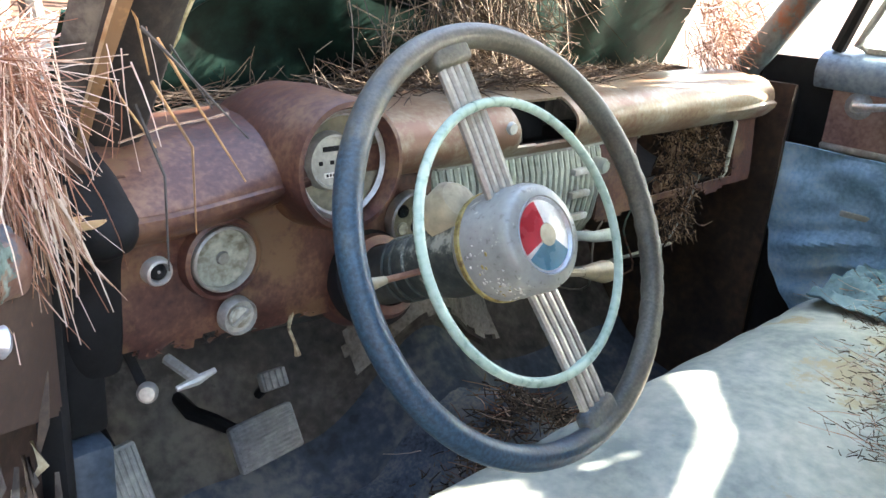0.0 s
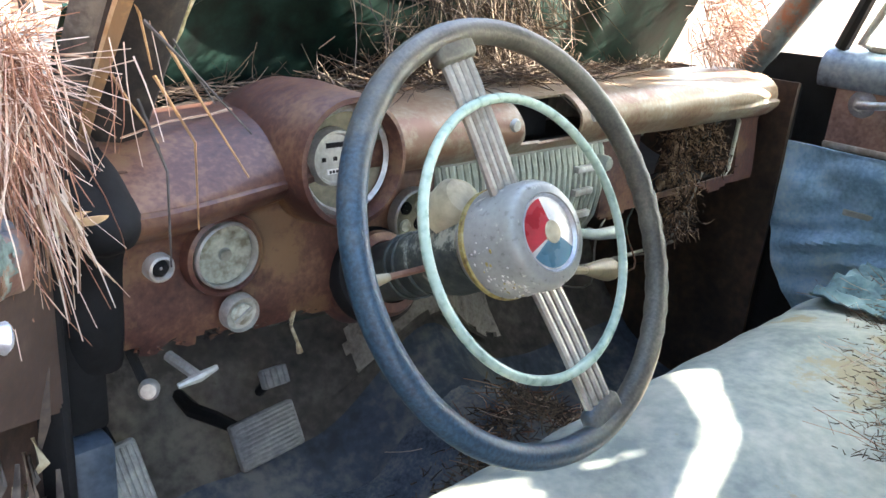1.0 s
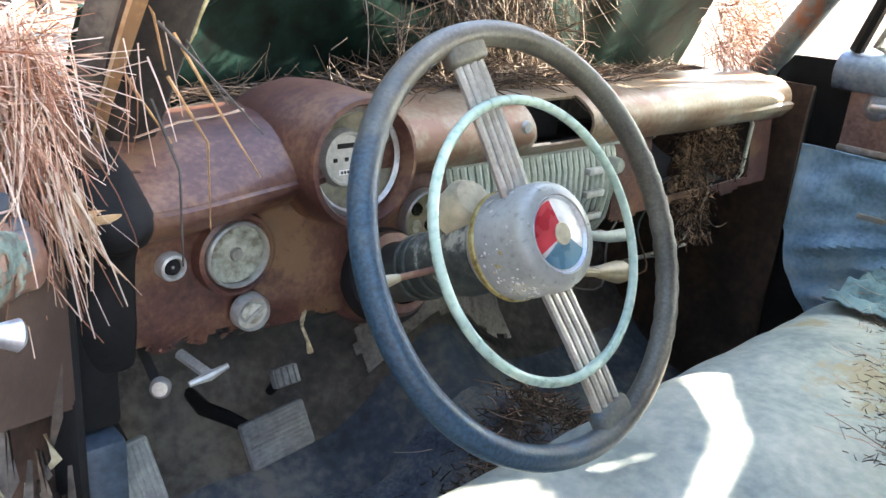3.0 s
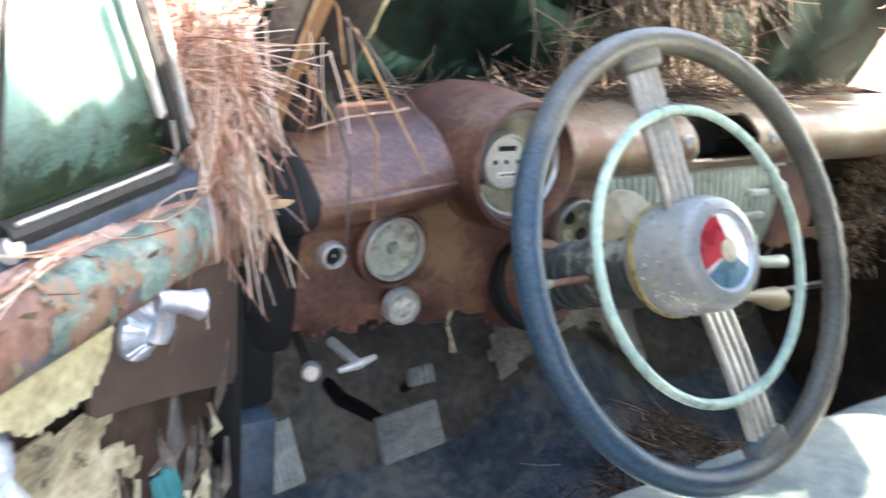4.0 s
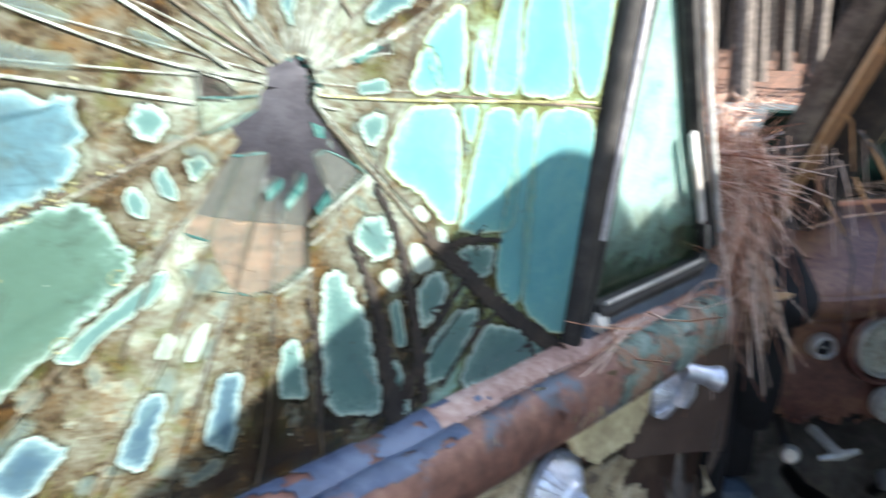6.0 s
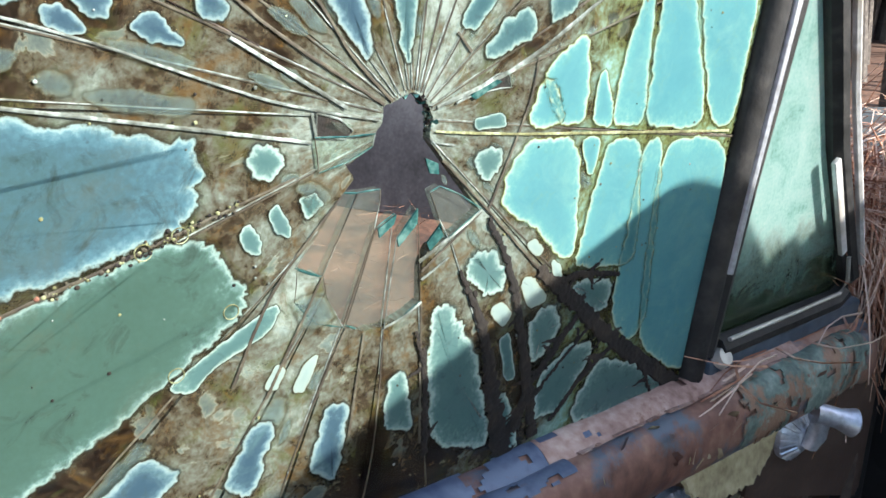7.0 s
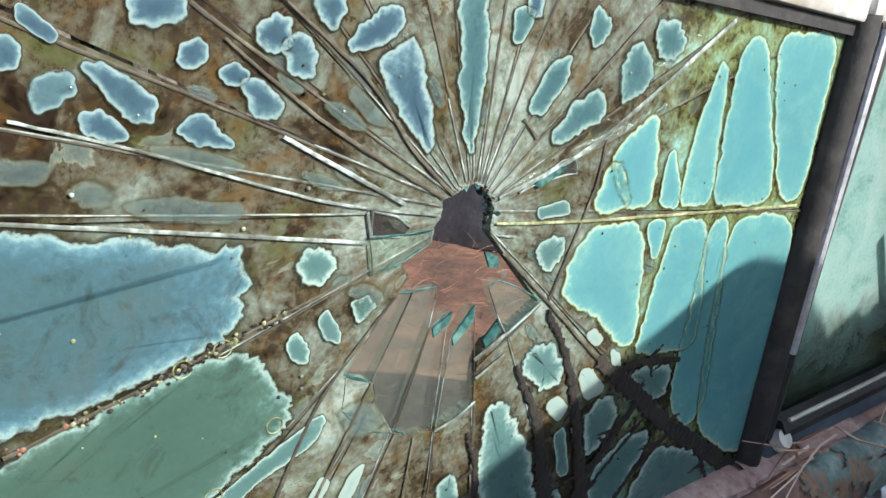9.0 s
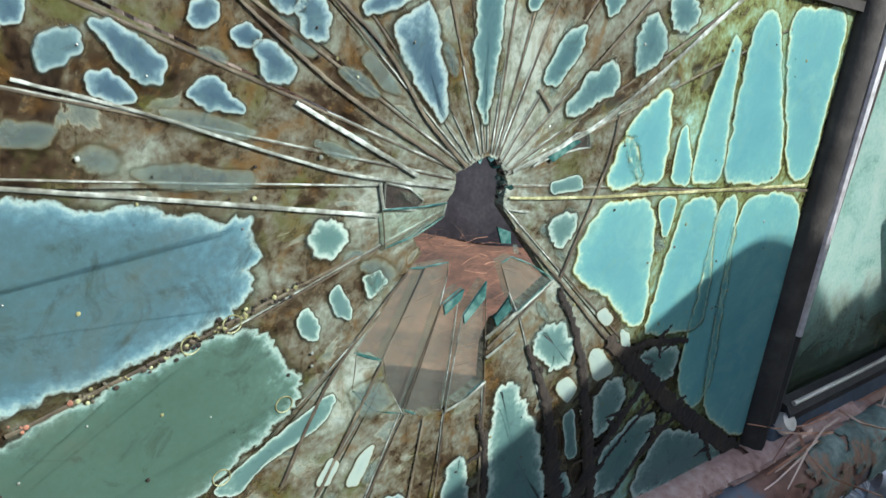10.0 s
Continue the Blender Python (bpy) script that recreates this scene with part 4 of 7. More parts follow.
bp = pedal("brake_pedal", "ribbed grey rubber brake pedal pad", (-0.378, 0.20, 0.606), 0.105, 0.070, -25, -6, 10, "x")
part("arm", tube([(-0.03, 0.012, 0.02), (-0.05, 0.04, 0.045), (-0.06, 0.09, 0.06), (-0.05, 0.16, 0.08)], [0.008, 0.011, 0.012, 0.010], 8), BLACK, bp)
cp = pedal("clutch_pedal", "ribbed grey rubber clutch pedal pad", (-0.612, 0.13, 0.675), 0.046, 0.085, -25, -8, 6, "z")
part("arm", tube([(0, 0.01, 0.03), (-0.005, 0.04, 0.10), (-0.01, 0.05, 0.2), (-0.01, 0.06, 0.3)], [0.006, 0.008, 0.011, 0.012], 8), BLACK, cp)
hp = pedal("accelerator_pedal", "small ribbed accelerator pad", (-0.335, 0.25, 0.665), 0.045, 0.03, -30, 0, 4, "z")
part("arm", tube([(0, 0.01, 0.0), (0.01, 0.08, -0.02)], 0.008, 8), BLACK, hp)

# ---- bench seat ----
def seat_fn(u, v):
    x = -0.63 + 1.27 * u
    y, z = lerp_path([(-0.175, 0.44), (-0.168, 0.66), (-0.180, 0.735), (-0.235, 0.776), (-0.34, 0.788), (-0.5, 0.785), (-0.72, 0.765), (-0.8, 0.70)], v)
    dip = -0.02 * math.exp(-((x + 0.3) / 0.22) ** 2 - ((y + 0.45) / 0.2) ** 2)
    fold = 0.004 * math.sin(18 * x + 26 * y + 3 * wob(x * 4, y * 4, 1)) * max(0, wob(x * 3, y * 3, 7) + 0.2)
    return (x, y - 0.02 * (x > 0) * x, z + dip + 3.4 * fold + 0.010 * wob(x * 4, y * 5, 0) + 0.004 * wob(x * 16, y * 9, 4))


seat = thing("bench_seat", "pale worn vinyl front bench seat strewn with needles", "seat", (0, -0.4, 0.42))
SEI = seat.matrix_world.inverted()
part("cushion", on(sheet(seat_fn, 130, 90, 0.008), SEI), SEAT, seat)
part("piping", on(tube([(-0.62 + 1.25 * k / 60, -0.172 - 0.02 * max(0, -0.62 + 1.25 * k / 60) ** 2, 0.725 + 0.004 * wob(k * 0.4, 0, 0)) for k in range(61)], 0.004, 7), SEI), FIBRE, seat, "frayed pale piping")
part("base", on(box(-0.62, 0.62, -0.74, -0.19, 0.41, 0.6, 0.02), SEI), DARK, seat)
part("backrest", on(sheet(lambda u, v: (-0.63 + 1.26 * u, -0.78 - 0.16 * v + 0.01 * wob(u * 9, v * 6, 2), 0.74 + 0.42 * v), 40, 20, 0.1), SEI), SEAT, seat)


def seat_needles(rng):
    s, o = rng.random(), rng.triangular(-0.09, 0.16, 0.02)
    x, y = 0.56 - 0.60 * s, -0.30 - 0.22 * s - o
    return (x + 0.3 * o, y, 0.793 + 0.014 * rng.random()), (rng.uniform(-1, 1), rng.uniform(-1, 1), rng.uniform(-0.15, 0.25))


needle_stuff("seat_needles", needles(420, seat_needles, (0.02, 0.08), 0.0005, 0.4, 6), NEEDLE, "scattered dry pine needles on the seat")
needle_stuff("seat_debris", needles(1900, seat_needles, (0.005, 0.018), 0.0007, 0.5, 7), NEEDLE_DARK, "dark crumbled needle debris on the seat")
rag = thing("blue_rag", "crumpled faded blue cloth lying on the seat", "cloth", (0.52, -0.36, 0.79))
part("cloth", sheet(lambda u, v: (-0.13 + 0.26 * u, -0.16 + 0.3 * v, 0.012 + 0.02 * wob(u * 6, v * 7, 2) + 0.012 * wob(u * 14, v * 12, 5)), 40, 40, 0.002), mat("pale_blue_cloth", (0.12, 0.22, 0.27), (0.06, 0.11, 0.14), (0.22, 0.33, 0.36), 8, 0.8, 0, 0.3, 100), rag)

# ---- tarpaulin over the windshield ----
def tarp_fn(u, v):
    x = -0.63 + 1.115 * u
    top = 1.20 + 0.30 * min(1, max(0, (x + 0.50) / 0.62)) ** 0.9
    z = 1.072 + (top - 1.072) * v
    fold = 0.012 * math.sin(22 * x + 20 * z + 4 * wob(x * 4, z * 5, 1)) * (0.4 + wob(x * 3, z * 3, 9))
    y = 0.232 - 0.5 * (z - 1.09) + 0.02 * wob(x * 5, z * 8, 0) + fold
    return (x + 0.10 * (1 - v) * (u > 0.9) * (u - 0.9) * 10, y, z)


tarp = thing("tarpaulin", "dark green tarpaulin draped over the windshield", "tarpaulin", tarp_fn(0.5, 0))
TI = tarp.matrix_world.inverted()
part("sheet", on(sheet(tarp_fn, 120, 50, 0.002), TI), TARP, tarp)
part("hem", on(tube([Vector(tarp_fn(k / 60, 1)) for k in range(61)], 0.004, 6), TI), TARP, tarp, "rolled tarpaulin hem")
solo("windshield_gasket", tube([(-0.60, 0.165, 1.082), (-0.45, 0.205, 1.090), (-0.2, 0.225, 1.10), (0.1, 0.228, 1.10), (0.4, 0.21, 1.097), (0.62, 0.16, 1.09)], 0.009, 8), STRIP, "grey windshield base moulding", "moulding", "structure")


def middle_needles(rng):
    x = rng.gauss(-0.08, 0.085)
    z = 1.10 + 0.24 * rng.random() ** 1.3
    y = 0.215 - 0.5 * (z - 1.09) - 0.03 * rng.random()
    return (x, y, z), (rng.gauss(0, 0.35), -0.25, rng.uniform(-1, 0.2))


needle_stuff("windshield_needles", needles(1400, middle_needles, (0.03, 0.12), 0.0008, 0.4, 12), NEEDLE_DARK, "old brown needles caught against the windshield")


def dash_needles(rng):
    x = rng.gauss(-0.07, 0.11)
    return (x, rng.uniform(0.06, 0.21), 1.116 + 0.03 * rng.random() * math.exp(-((x + 0.07) / 0.12) ** 2)), (rng.uniform(-1, 1), rng.uniform(-1, 1), rng.uniform(-0.2, 0.4))


needle_stuff("dash_needles", needles(1300, dash_needles, (0.02, 0.09), 0.0008, 0.4, 13), NEEDLE_DARK, "old brown needles lying on the dash top")


def gutter_needles(rng):
    x = rng.uniform(-0.6, 0.55)
    return (x, 0.19 + 0.03 * rng.random(), 1.10 + 0.012 * rng.random()), (rng.uniform(-1, 1), rng.uniform(-0.6, 0.2), rng.uniform(-0.2, 0.3))


needle_stuff("gutter_needles", needles(900, gutter_needles, (0.015, 0.06), 0.0008, 0.4, 14), NEEDLE_DARK, "dark needles along the windshield base")
ds = thing("dry_twig", "thin dry twig lying on the dash", "twig", (-0.55, 0.08, 1.103))
part("stem", tube([(-0.09, -0.05, 0.0), (-0.03, -0.012, 0.002), (0.03, 0.003, 0.003), (0.05, 0.006, 0.004)], [0.001, 0.0012, 0.0014, 0.004], 6), NEEDLE_PALE, ds)


def right_needles(rng):
    return (0.50 + 0.16 * rng.random(), 0.10 + 0.05 * rng.random(), 1.13 + 0.14 * rng.random()), (rng.gauss(0, 0.7), -0.4, rng.uniform(-1, 0.6))


needle_stuff("pillar_needles", needles(420, right_needles, (0.04, 0.12), 0.0009, 0.4, 15), NEEDLE, "dry needles caught by the far pillar")

# ---- passenger door ----
pd = thing("passenger_door", "closed passenger door with rusty panel and blue cloth", "car door", (0.70, -0.5, 0.42))
PI_ = pd.matrix_world.inverted()
part("shell", on(box(0.715, 0.77, -1.10, -0.01, 0.43, 1.13, 0.015), PI_), BODY, pd)
part("sill_rail", on(sheet(lambda u, v: (lerp_path([(0.76, 1.165), (0.735, 1.168), (0.70, 1.155), (0.688, 1.13), (0.695, 1.105), (0.71, 1.10)], v)[0], -0.035 - 1.05 * u, lerp_path([(0.76, 1.165), (0.735, 1.168), (0.70, 1.155), (0.688, 1.13), (0.695, 1.105), (0.71, 1.10)], v)[1] + 0.004 * u), 40, 20, 0.004), PI_), BLUE_PAINT, pd, "blue-grey rounded sill rail")
part("upper_panel", on(sheet(lambda u, v: (0.706 + 0.003 * wob(u * 8, v * 5, 1), -0.06 - 1.0 * u, 0.985 + 0.12 * v), 30, 10, 0.004), PI_), mat("mauve_brown_panel", (0.34, 0.22, 0.21), (0.19, 0.11, 0.11), (0.46, 0.33, 0.30), 8, 0.6, 0.1, 0.25, 120), pd, "faded mauve-brown panel")
part("trim_strip", on(box(0.694, 0.704, -1.05, -0.07, 0.985, 0.997, 0.003), PI_), TRIM, pd, "tarnished trim strip")
part("edge_seal", on(sheet(lambda u, v: (0.66 + 0.045 * u ** 0.5, 0.055 - 0.125 * u, 0.945 + 0.205 * v - 0.02 * (u * (1 - v)) ** 2), 14, 14, 0.012), PI_), BLACK, pd, "black rounded rubber edge")


def cloth_fn(u, v):
    z = 0.60 + 0.385 * v
    y0 = 0.022 - 0.10 * max(0, (0.91 - z) / 0.22) ** 1.4
    y = y0 - (1.02 + y0) * u
    sag = 0.016 * math.sin(46 * z + 14 * y * (1 - v) + 5 * wob(y * 5, z * 3, 1)) * (1 - v) ** 0.3 + 0.02 * wob(y * 6, z * 16, 4) + 0.015 * math.sin(120 * z + 30 * y + 7 * wob(y * 4, z * 6, 3)) * (0.3 + wob(y * 5, z * 7, 5)) + 0.008 * wob(y * 18, z * 30, 6)
    return (0.676 - 0.015 * (1 - v) + sag * min(1, u * 8 + 0.2), y + 0.030 * wob(z * 9, 2, 2) * max(0, 1 - u * 6), z + (0.03 * wob(y * 12, 1, 1) if v < 0.02 else 0))


part("blue_cloth", on(sheet(cloth_fn, 80, 60, 0.003), PI_), BLUE_CLOTH, pd, "sagging wrinkled blue cloth lining")
hm = PI_ @ Matrix.Translation((0.704, -0.122, 1.075)) @ Matrix.Rotation(radians(-90), 4, "Y")
ph = part("door_handle", lathe([(0, 0.014), (0.012, 0.013), (0.016, 0.008), (0.024, 0.003), (0.026, -0.002)], 28, m=hm), CHROME, pd, "chrome inside door handle")
part("lever", on(tube([(0.69, -0.122, 1.075), (0.678, -0.15, 1.078), (0.678, -0.20, 1.088), (0.68, -0.235, 1.094)], [0.010, 0.008, 0.007, 0.006], 10), PI_), CHROME, ph)
part("clip", on(box(0.676, 0.684, -0.215, -0.145, 0.868, 0.88, 0.003), PI_), TRIM, pd, "loose bright clip")
wf2 = [(0.72, -0.055, 1.17), (0.70, -0.10, 1.30), (0.675, -0.15, 1.42)]
part("window_frame", on(tube([(0.725, -1.0, 1.178), (0.725, -0.11, 1.176), (0.722, -0.09, 1.182), (0.715, -0.105, 1.215), (0.69, -0.16, 1.33), (0.665, -0.21, 1.43)], 0.009, 8), PI_), DULL, pd, "grey metal window frame")
CLOUD = mat("clouded_pane", (0.42, 0.52, 0.50), (0.3, 0.4, 0.38), (0.55, 0.62, 0.58), 9, 0.25, 0, 0.1, 80)
_cn, _cl = CLOUD.node_tree.nodes, CLOUD.node_tree.links
_ct, _cm = _cn.new("ShaderNodeBsdfTranslucent"), _cn.new("ShaderNodeMixShader")
_ct.inputs["Color"].default_value = (0.80, 0.88, 0.90, 1)
_cm.inputs[0].default_value = 0.85
_cl.new(_cn["Principled BSDF"].outputs[0], _cm.inputs[1])
_cl.new(_ct.outputs[0], _cm.inputs[2])
_cl.new(_cm.outputs[0], _cn["Material Output"].inputs["Surface"])


def pane_fn(u, v):
    return (0.724 - 0.05 * v, -0.10 - 0.07 * v - 0.95 * u, 1.178 + 0.25 * v)
# Slit and holes are added to throw the sun strip and dapples on the seat.
def pane_keep(u, v):
    x, y, z = pane_fn(u, v)
    d = (y + 0.488) * 0.476 + (z - 1.184) * 0.879
    if ((y + 0.645) / 0.055) ** 2 + ((z - 1.408) / 0.026) ** 2 < 1 + 1.2 * wob(y * 40, z * 50, 2):
        return False
    if ((y + 0.622) / 0.04) ** 2 + ((z - 1.335) / 0.03) ** 2 < 1 and wob(y * 75, z * 90, 5) > 0.22:
        return False
    return abs(d) > 0.010 + 0.002 * wob(y * 9, z * 9, 1)
part("window_glass", on(sheet(pane_fn, 240, 90, 0.004, pane_keep), PI_), CLOUD, pd, "clouded side window with gaps added to let sun onto the seat")
solo("window_post_right", tube(wf2, [0.014, 0.013, 0.013], 8), DARK, "dark rubber window post", "pillar", "structure")
# ---- driver's door ----
DM = Matrix.Translation((-0.923, -0.196, 0)) @ Matrix.Rotation(radians(43), 4, "Z")   # x along the door to its hinge, -y to the inside
door = thing("car_door", "open rusty car door with torn trim panels", "car door", m=DM @ Matrix.Translation((0.2, 0.03, 0.42)))
DOI = Matrix.Translation((-0.2, -0.03, -0.42))


def dpart(name, bm, material, label="", parent=None):
    return part(name, on(bm, DOI), material, parent or door, label)


RAIL_LINE = [(0.012, 1.070), (0.004, 1.082), (-0.008, 1.087), (-0.018, 1.082), (-0.021, 1.076), (-0.024, 1.081), (-0.032, 1.079), (-0.037, 1.068), (-0.037, 1.052), (-0.031, 1.040), (-0.02, 1.036)]


def rail_fn(x0, x1):
    def f(u, v):
        x = x0 + (x1 - x0) * u
        y, z = lerp_path(RAIL_LINE, v)
        e = max(0, (x - 0.10) / 0.10)
        return (x, y + 0.012 * e * (v > 0.3), z - 0.012 * e * e - 0.012 * max(0, x + 0.05) * v + 0.0015 * wob(x * 30, v * 9, 1))
    return f


dpart("sill_rail", sheet(rail_fn(-0.80, 0.205), 120, 28, 0.003), RAIL, "rounded sill rail with peeling blue and rust paint")
RAIL_TEAL = mat("old_teal_rail_paint", (0.13, 0.19, 0.165), (0.05, 0.07, 0.06), (0.30, 0.35, 0.30), 34, 0.6, 0.1, 0.8, 160, ((0.24, 0.14, 0.09), 0.35, 30))
# Pink primer whose paleness stands in for sun on the middle of the rail.
RAIL_PINK = mat("pink_primer_paled_as_sunlit", (0.36, 0.23, 0.19), (0.20, 0.11, 0.085), (0.52, 0.40, 0.34), 18, 0.8, 0, 0.6, 160, ((0.20, 0.10, 0.07), 0.2, 22))
RAIL_BLUE = mat("worn_blue_rail_paint", (0.055, 0.080, 0.14), (0.03, 0.04, 0.065), (0.105, 0.14, 0.21), 14, 0.45, 0.1, 0.4, 140, ((0.16, 0.075, 0.055), 0.15, 18))


def rail_patch(x0, x1, v0, v1, material, seed, lift, label, bias=0.0, nu=90, nv=18):
    """A ragged layer of paint left on the rail."""
    base = rail_fn(0, 1)

    def f(u, v):
        x, w = x0 + (x1 - x0) * u, v0 + (v1 - v0) * v
        p, q, r = Vector(base(x, w)), Vector(base(x, min(1, w + 0.02))), Vector(base(x + 0.002, w))
        return p + (q - p).cross(r - p).normalized() * (lift + 0.003)

    def keep(u, v):
        x = x0 + (x1 - x0) * u
        e = min(u, 1 - u) * 6 if abs(x1 - x0) < 0.5 else 1
        return 0.55 * wob(x * 26, v * 2.2, seed) + 0.5 * wob(x * 85, v * 6, seed + 3) + min(0.5, e) + min(0.45, 2.2 * min(v, 1 - v)) - 0.55 + bias > 0
    return dpart("paint_layer", sheet(f, nu, nv, 0.0006, keep), material, label)


rail_patch(-0.02, 0.18, 0.45, 0.86, RAIL_TEAL, 3, 0.0010, "flaking old teal paint", -0.16)
rail_patch(-0.17, 0.10, 0.05, 0.52, RAIL_PINK, 9, 0.0013, "pink primer, paled as if sunlit")
rail_patch(-0.80, -0.10, 0.02, 0.36, RAIL_BLUE, 14, 0.0009, "worn blue paint", -0.22, 220)
rail_patch(-0.80, -0.16, 0.40, 0.62, RAIL_BLUE, 21, 0.0009, "worn blue paint", -0.15, 220)
rp = random.Random(5)
for k in range(46):
    x = rp.triangular(-0.16, 0.17, 0.0)
    v = rp.uniform(0.3, 0.85)
    p = Vector(rail_fn(0, 1)(x, v)) + Vector((0, -0.0028, 0.0022))
    s = rp.uniform(0.002, 0.006)
    b = bmesh.new()
    d = Vector((rp.uniform(-1, 1), 0, rp.uniform(-1, 1))).normalized()
    w = Vector((-d.z, 0, d.x))
    up_ = Vector((0, -0.0025 * rp.random() - 0.0012, 0.0012))
    for a_, b_, h in ((-1, -0.5, 0), (1, -0.7, 0.3), (0.7, 0.8, 1), (-0.6, 0.6, 0.5)):
        b.verts.new(p + d * a_ * s + w * b_ * s * 0.5 + up_ * (0.5 + h))
    b.faces.new(list(b.verts))
    bmesh.ops.solidify(b, geom=list(b.faces), thickness=0.0004)
    dpart("paint_flake", b, (FIBRE, RAIL)[k % 2])
dpart("door_shell", box(-0.80, 0.27, 0.012, 0.075, 0.42, 1.066, 0.012), mat("dark_inner_rust", (0.075, 0.042, 0.03), (0.03, 0.018, 0.014), (0.14, 0.085, 0.06), 12, 0.85, 0, 0.8, 90))
dpart("outer_skin", box(-0.80, 0.27, 0.075, 0.085, 0.40, 1.05, 0.006), BODY)
dpart("hinge_edge", box(0.255, 0.272, -0.012, 0.06, 0.42, 1.04, 0.006), BLACK)


def trim_fn(u, v):
    x = 0.056 + 0.20 * u
    lo = 0.962 - 0.075 * u ** 1.2
    return (x, -0.016 + 0.004 * (2 * u - 1) ** 2, lo + (1.045 - lo) * v)


def trim_keep(u, v):
    dx, dz = (0.5 - abs(u - 0.5)) * 0.20, (0.5 - abs(v - 0.5)) * 0.1
    return dx > 0.012 or dz > 0.012 or (0.012 - dx) ** 2 + (0.012 - dz) ** 2 < 0.012 ** 2


dpart("trim_panel", sheet(trim_fn, 60, 40, 0.004, trim_keep), HARDBOARD, "smooth brown hardboard trim panel")


def torn_fn(u, v):
    x, z = -0.36 + 0.60 * u, 0.55 + 0.46 * v
    return (x, -0.004 - 0.012 * wob(u * 8, v * 8, 3) - 0.004 * wob(u * 30, v * 20, 1), z)


def torn_keep(u, v):
    x, z = -0.36 + 0.60 * u, 0.55 + 0.46 * v
    hole = (x - 0.02) ** 2 / 0.085 ** 2 + (z - 0.985 + 0.2 * (x - 0.02)) ** 2 / 0.016 ** 2
    return hole > 1 + 0.6 * wob(x * 60, z * 60, 2) and x < 0.095 + 0.04 * wob(x * 30, z * 24, 6)


dpart("torn_board", sheet(torn_fn, 90, 70, 0.003, torn_keep), FIBRE, "torn cream fibreboard")


def rip_fn(u, v):
    x = -0.05 + 0.115 * u
    drop = 0.012 + 0.026 * min(1, 3 * u) * min(1, 4 * (1 - u)) + 0.010 * wob(x * 70, 8, 1) + 0.006 * wob(x * 240, 3, 1)
    return (x, -0.020 - 0.005 * v - 0.004 * v * wob(x * 40, 1, 5), 1.034 - 0.03 * x - drop * v)


dpart("ripped_edge", sheet(rip_fn, 60, 16, 0.0025), mat("cream_cloth_backing", (0.42, 0.36, 0.21), (0.26, 0.21, 0.12), (0.54, 0.48, 0.31), 30, 0.95, 0, 0.6, 160), "ripped cream cloth edge")
for k in range(34):
    x = rp.uniform(0.08, 0.24)
    z = rp.uniform(0.80, 0.94)
    L = rp.uniform(0.03, 0.09)
    dpart("torn_strip", tube([(x, -0.012, z), (x - L * 0.3, -0.018 - 0.01 * rp.random(), z - L * 0.5), (x - L * 0.45, -0.014, z - L)], [0.002, 0.0045, 0.0006], 5, flat=0.3), (FIBRE, NEEDLE_DARK, STRIP, STRIP)[k % 4])
dpart("teal_scrap", sheet(lambda u, v: (0.125 + 0.03 * u - 0.02 * v, -0.024 - 0.004 * wob(u * 5, v * 5, 1), 0.80 + 0.085 * v), 8, 10, 0.002), mat("teal_cloth", (0.03, 0.2, 0.22), rough=0.8), "teal cloth scrap")
# window crank
CR = Matrix.Translation((0.106, -0.016, 1.008)) @ Matrix.Rotation(radians(90), 4, "X")
crank = part("window_crank", on(lathe([(0.0, 0.012), (0.009, 0.012), (0.011, 0.010), (0.0215, 0.004), (0.023, 0.001), (0.023, -0.002)], 36, m=CR), DOI), CHROME, door, "fluted chrome window crank")
for k in range(22):
    a = 2 * math.pi * k / 22
    b = tube([(0.011 * math.cos(a), 0.011 * math.sin(a), 0.0105), (0.0225 * math.cos(a), 0.0225 * math.sin(a), 0.0025)], [0.0008, 0.0016], 5)
    b.transform(CR)
    part("flute", on(b, DOI), CHROME, crank)
part("arm", on(tube([(0.106, -0.030, 1.002), (0.108, -0.034, 1.012), (0.106, -0.036, 1.026), (0.103, -0.036, 1.034)], [0.009, 0.008, 0.007, 0.008], 10, flat=0.7), DOI), CHROME, crank)
part("knob", on(tube([(0.098, -0.034, 1.035), (0.103, -0.038, 1.034), (0.113, -0.046, 1.030), (0.121, -0.053, 1.027), (0.123, -0.0545, 1.0265)], [0.0085, 0.0075, 0.008, 0.0112, 0.008], 16), DOI), CHROME, crank, "chrome crank knob")
# inside door handle
HM_ = Matrix.Translation((-0.045, -0.014, 0.985)) @ Matrix.Rotation(radians(90), 4, "X")
dh = part("door_handle", on(lathe([(0, 0.02), (0.010, 0.019), (0.014, 0.014), (0.026, 0.006), (0.029, 0.001), (0.029, -0.003)], 36, m=HM_), DOI), CHROME, door, "fluted chrome door handle")
for k in range(24):
    a = 2 * math.pi * k / 24
    b = tube([(0.014 * math.cos(a), 0.014 * math.sin(a), 0.0145), (0.0285 * math.cos(a), 0.0285 * math.sin(a), 0.002)], [0.001, 0.002], 5)
    b.transform(HM_)
    part("flute", on(b, DOI), CHROME, dh)
part("lever", on(tube([(-0.045, -0.034, 0.985), (-0.040, -0.046, 0.965), (-0.036, -0.048, 0.94), (-0.034, -0.044, 0.91)], [0.012, 0.013, 0.011, 0.007], 12, flat=0.6), DOI), CHROME, dh)

# ---- door window: frame, wing and shattered pane ----
GM = Matrix.Translation((0, 0, 1.067)) @ Matrix.Rotation(radians(6), 4, "X")   # x along, z up the pane, -y to the inside


def gp(name, bm, material, label="", parent=None, smooth=True):
    return part(name, on(bm, DOI @ GM), material, parent or door, label, smooth)


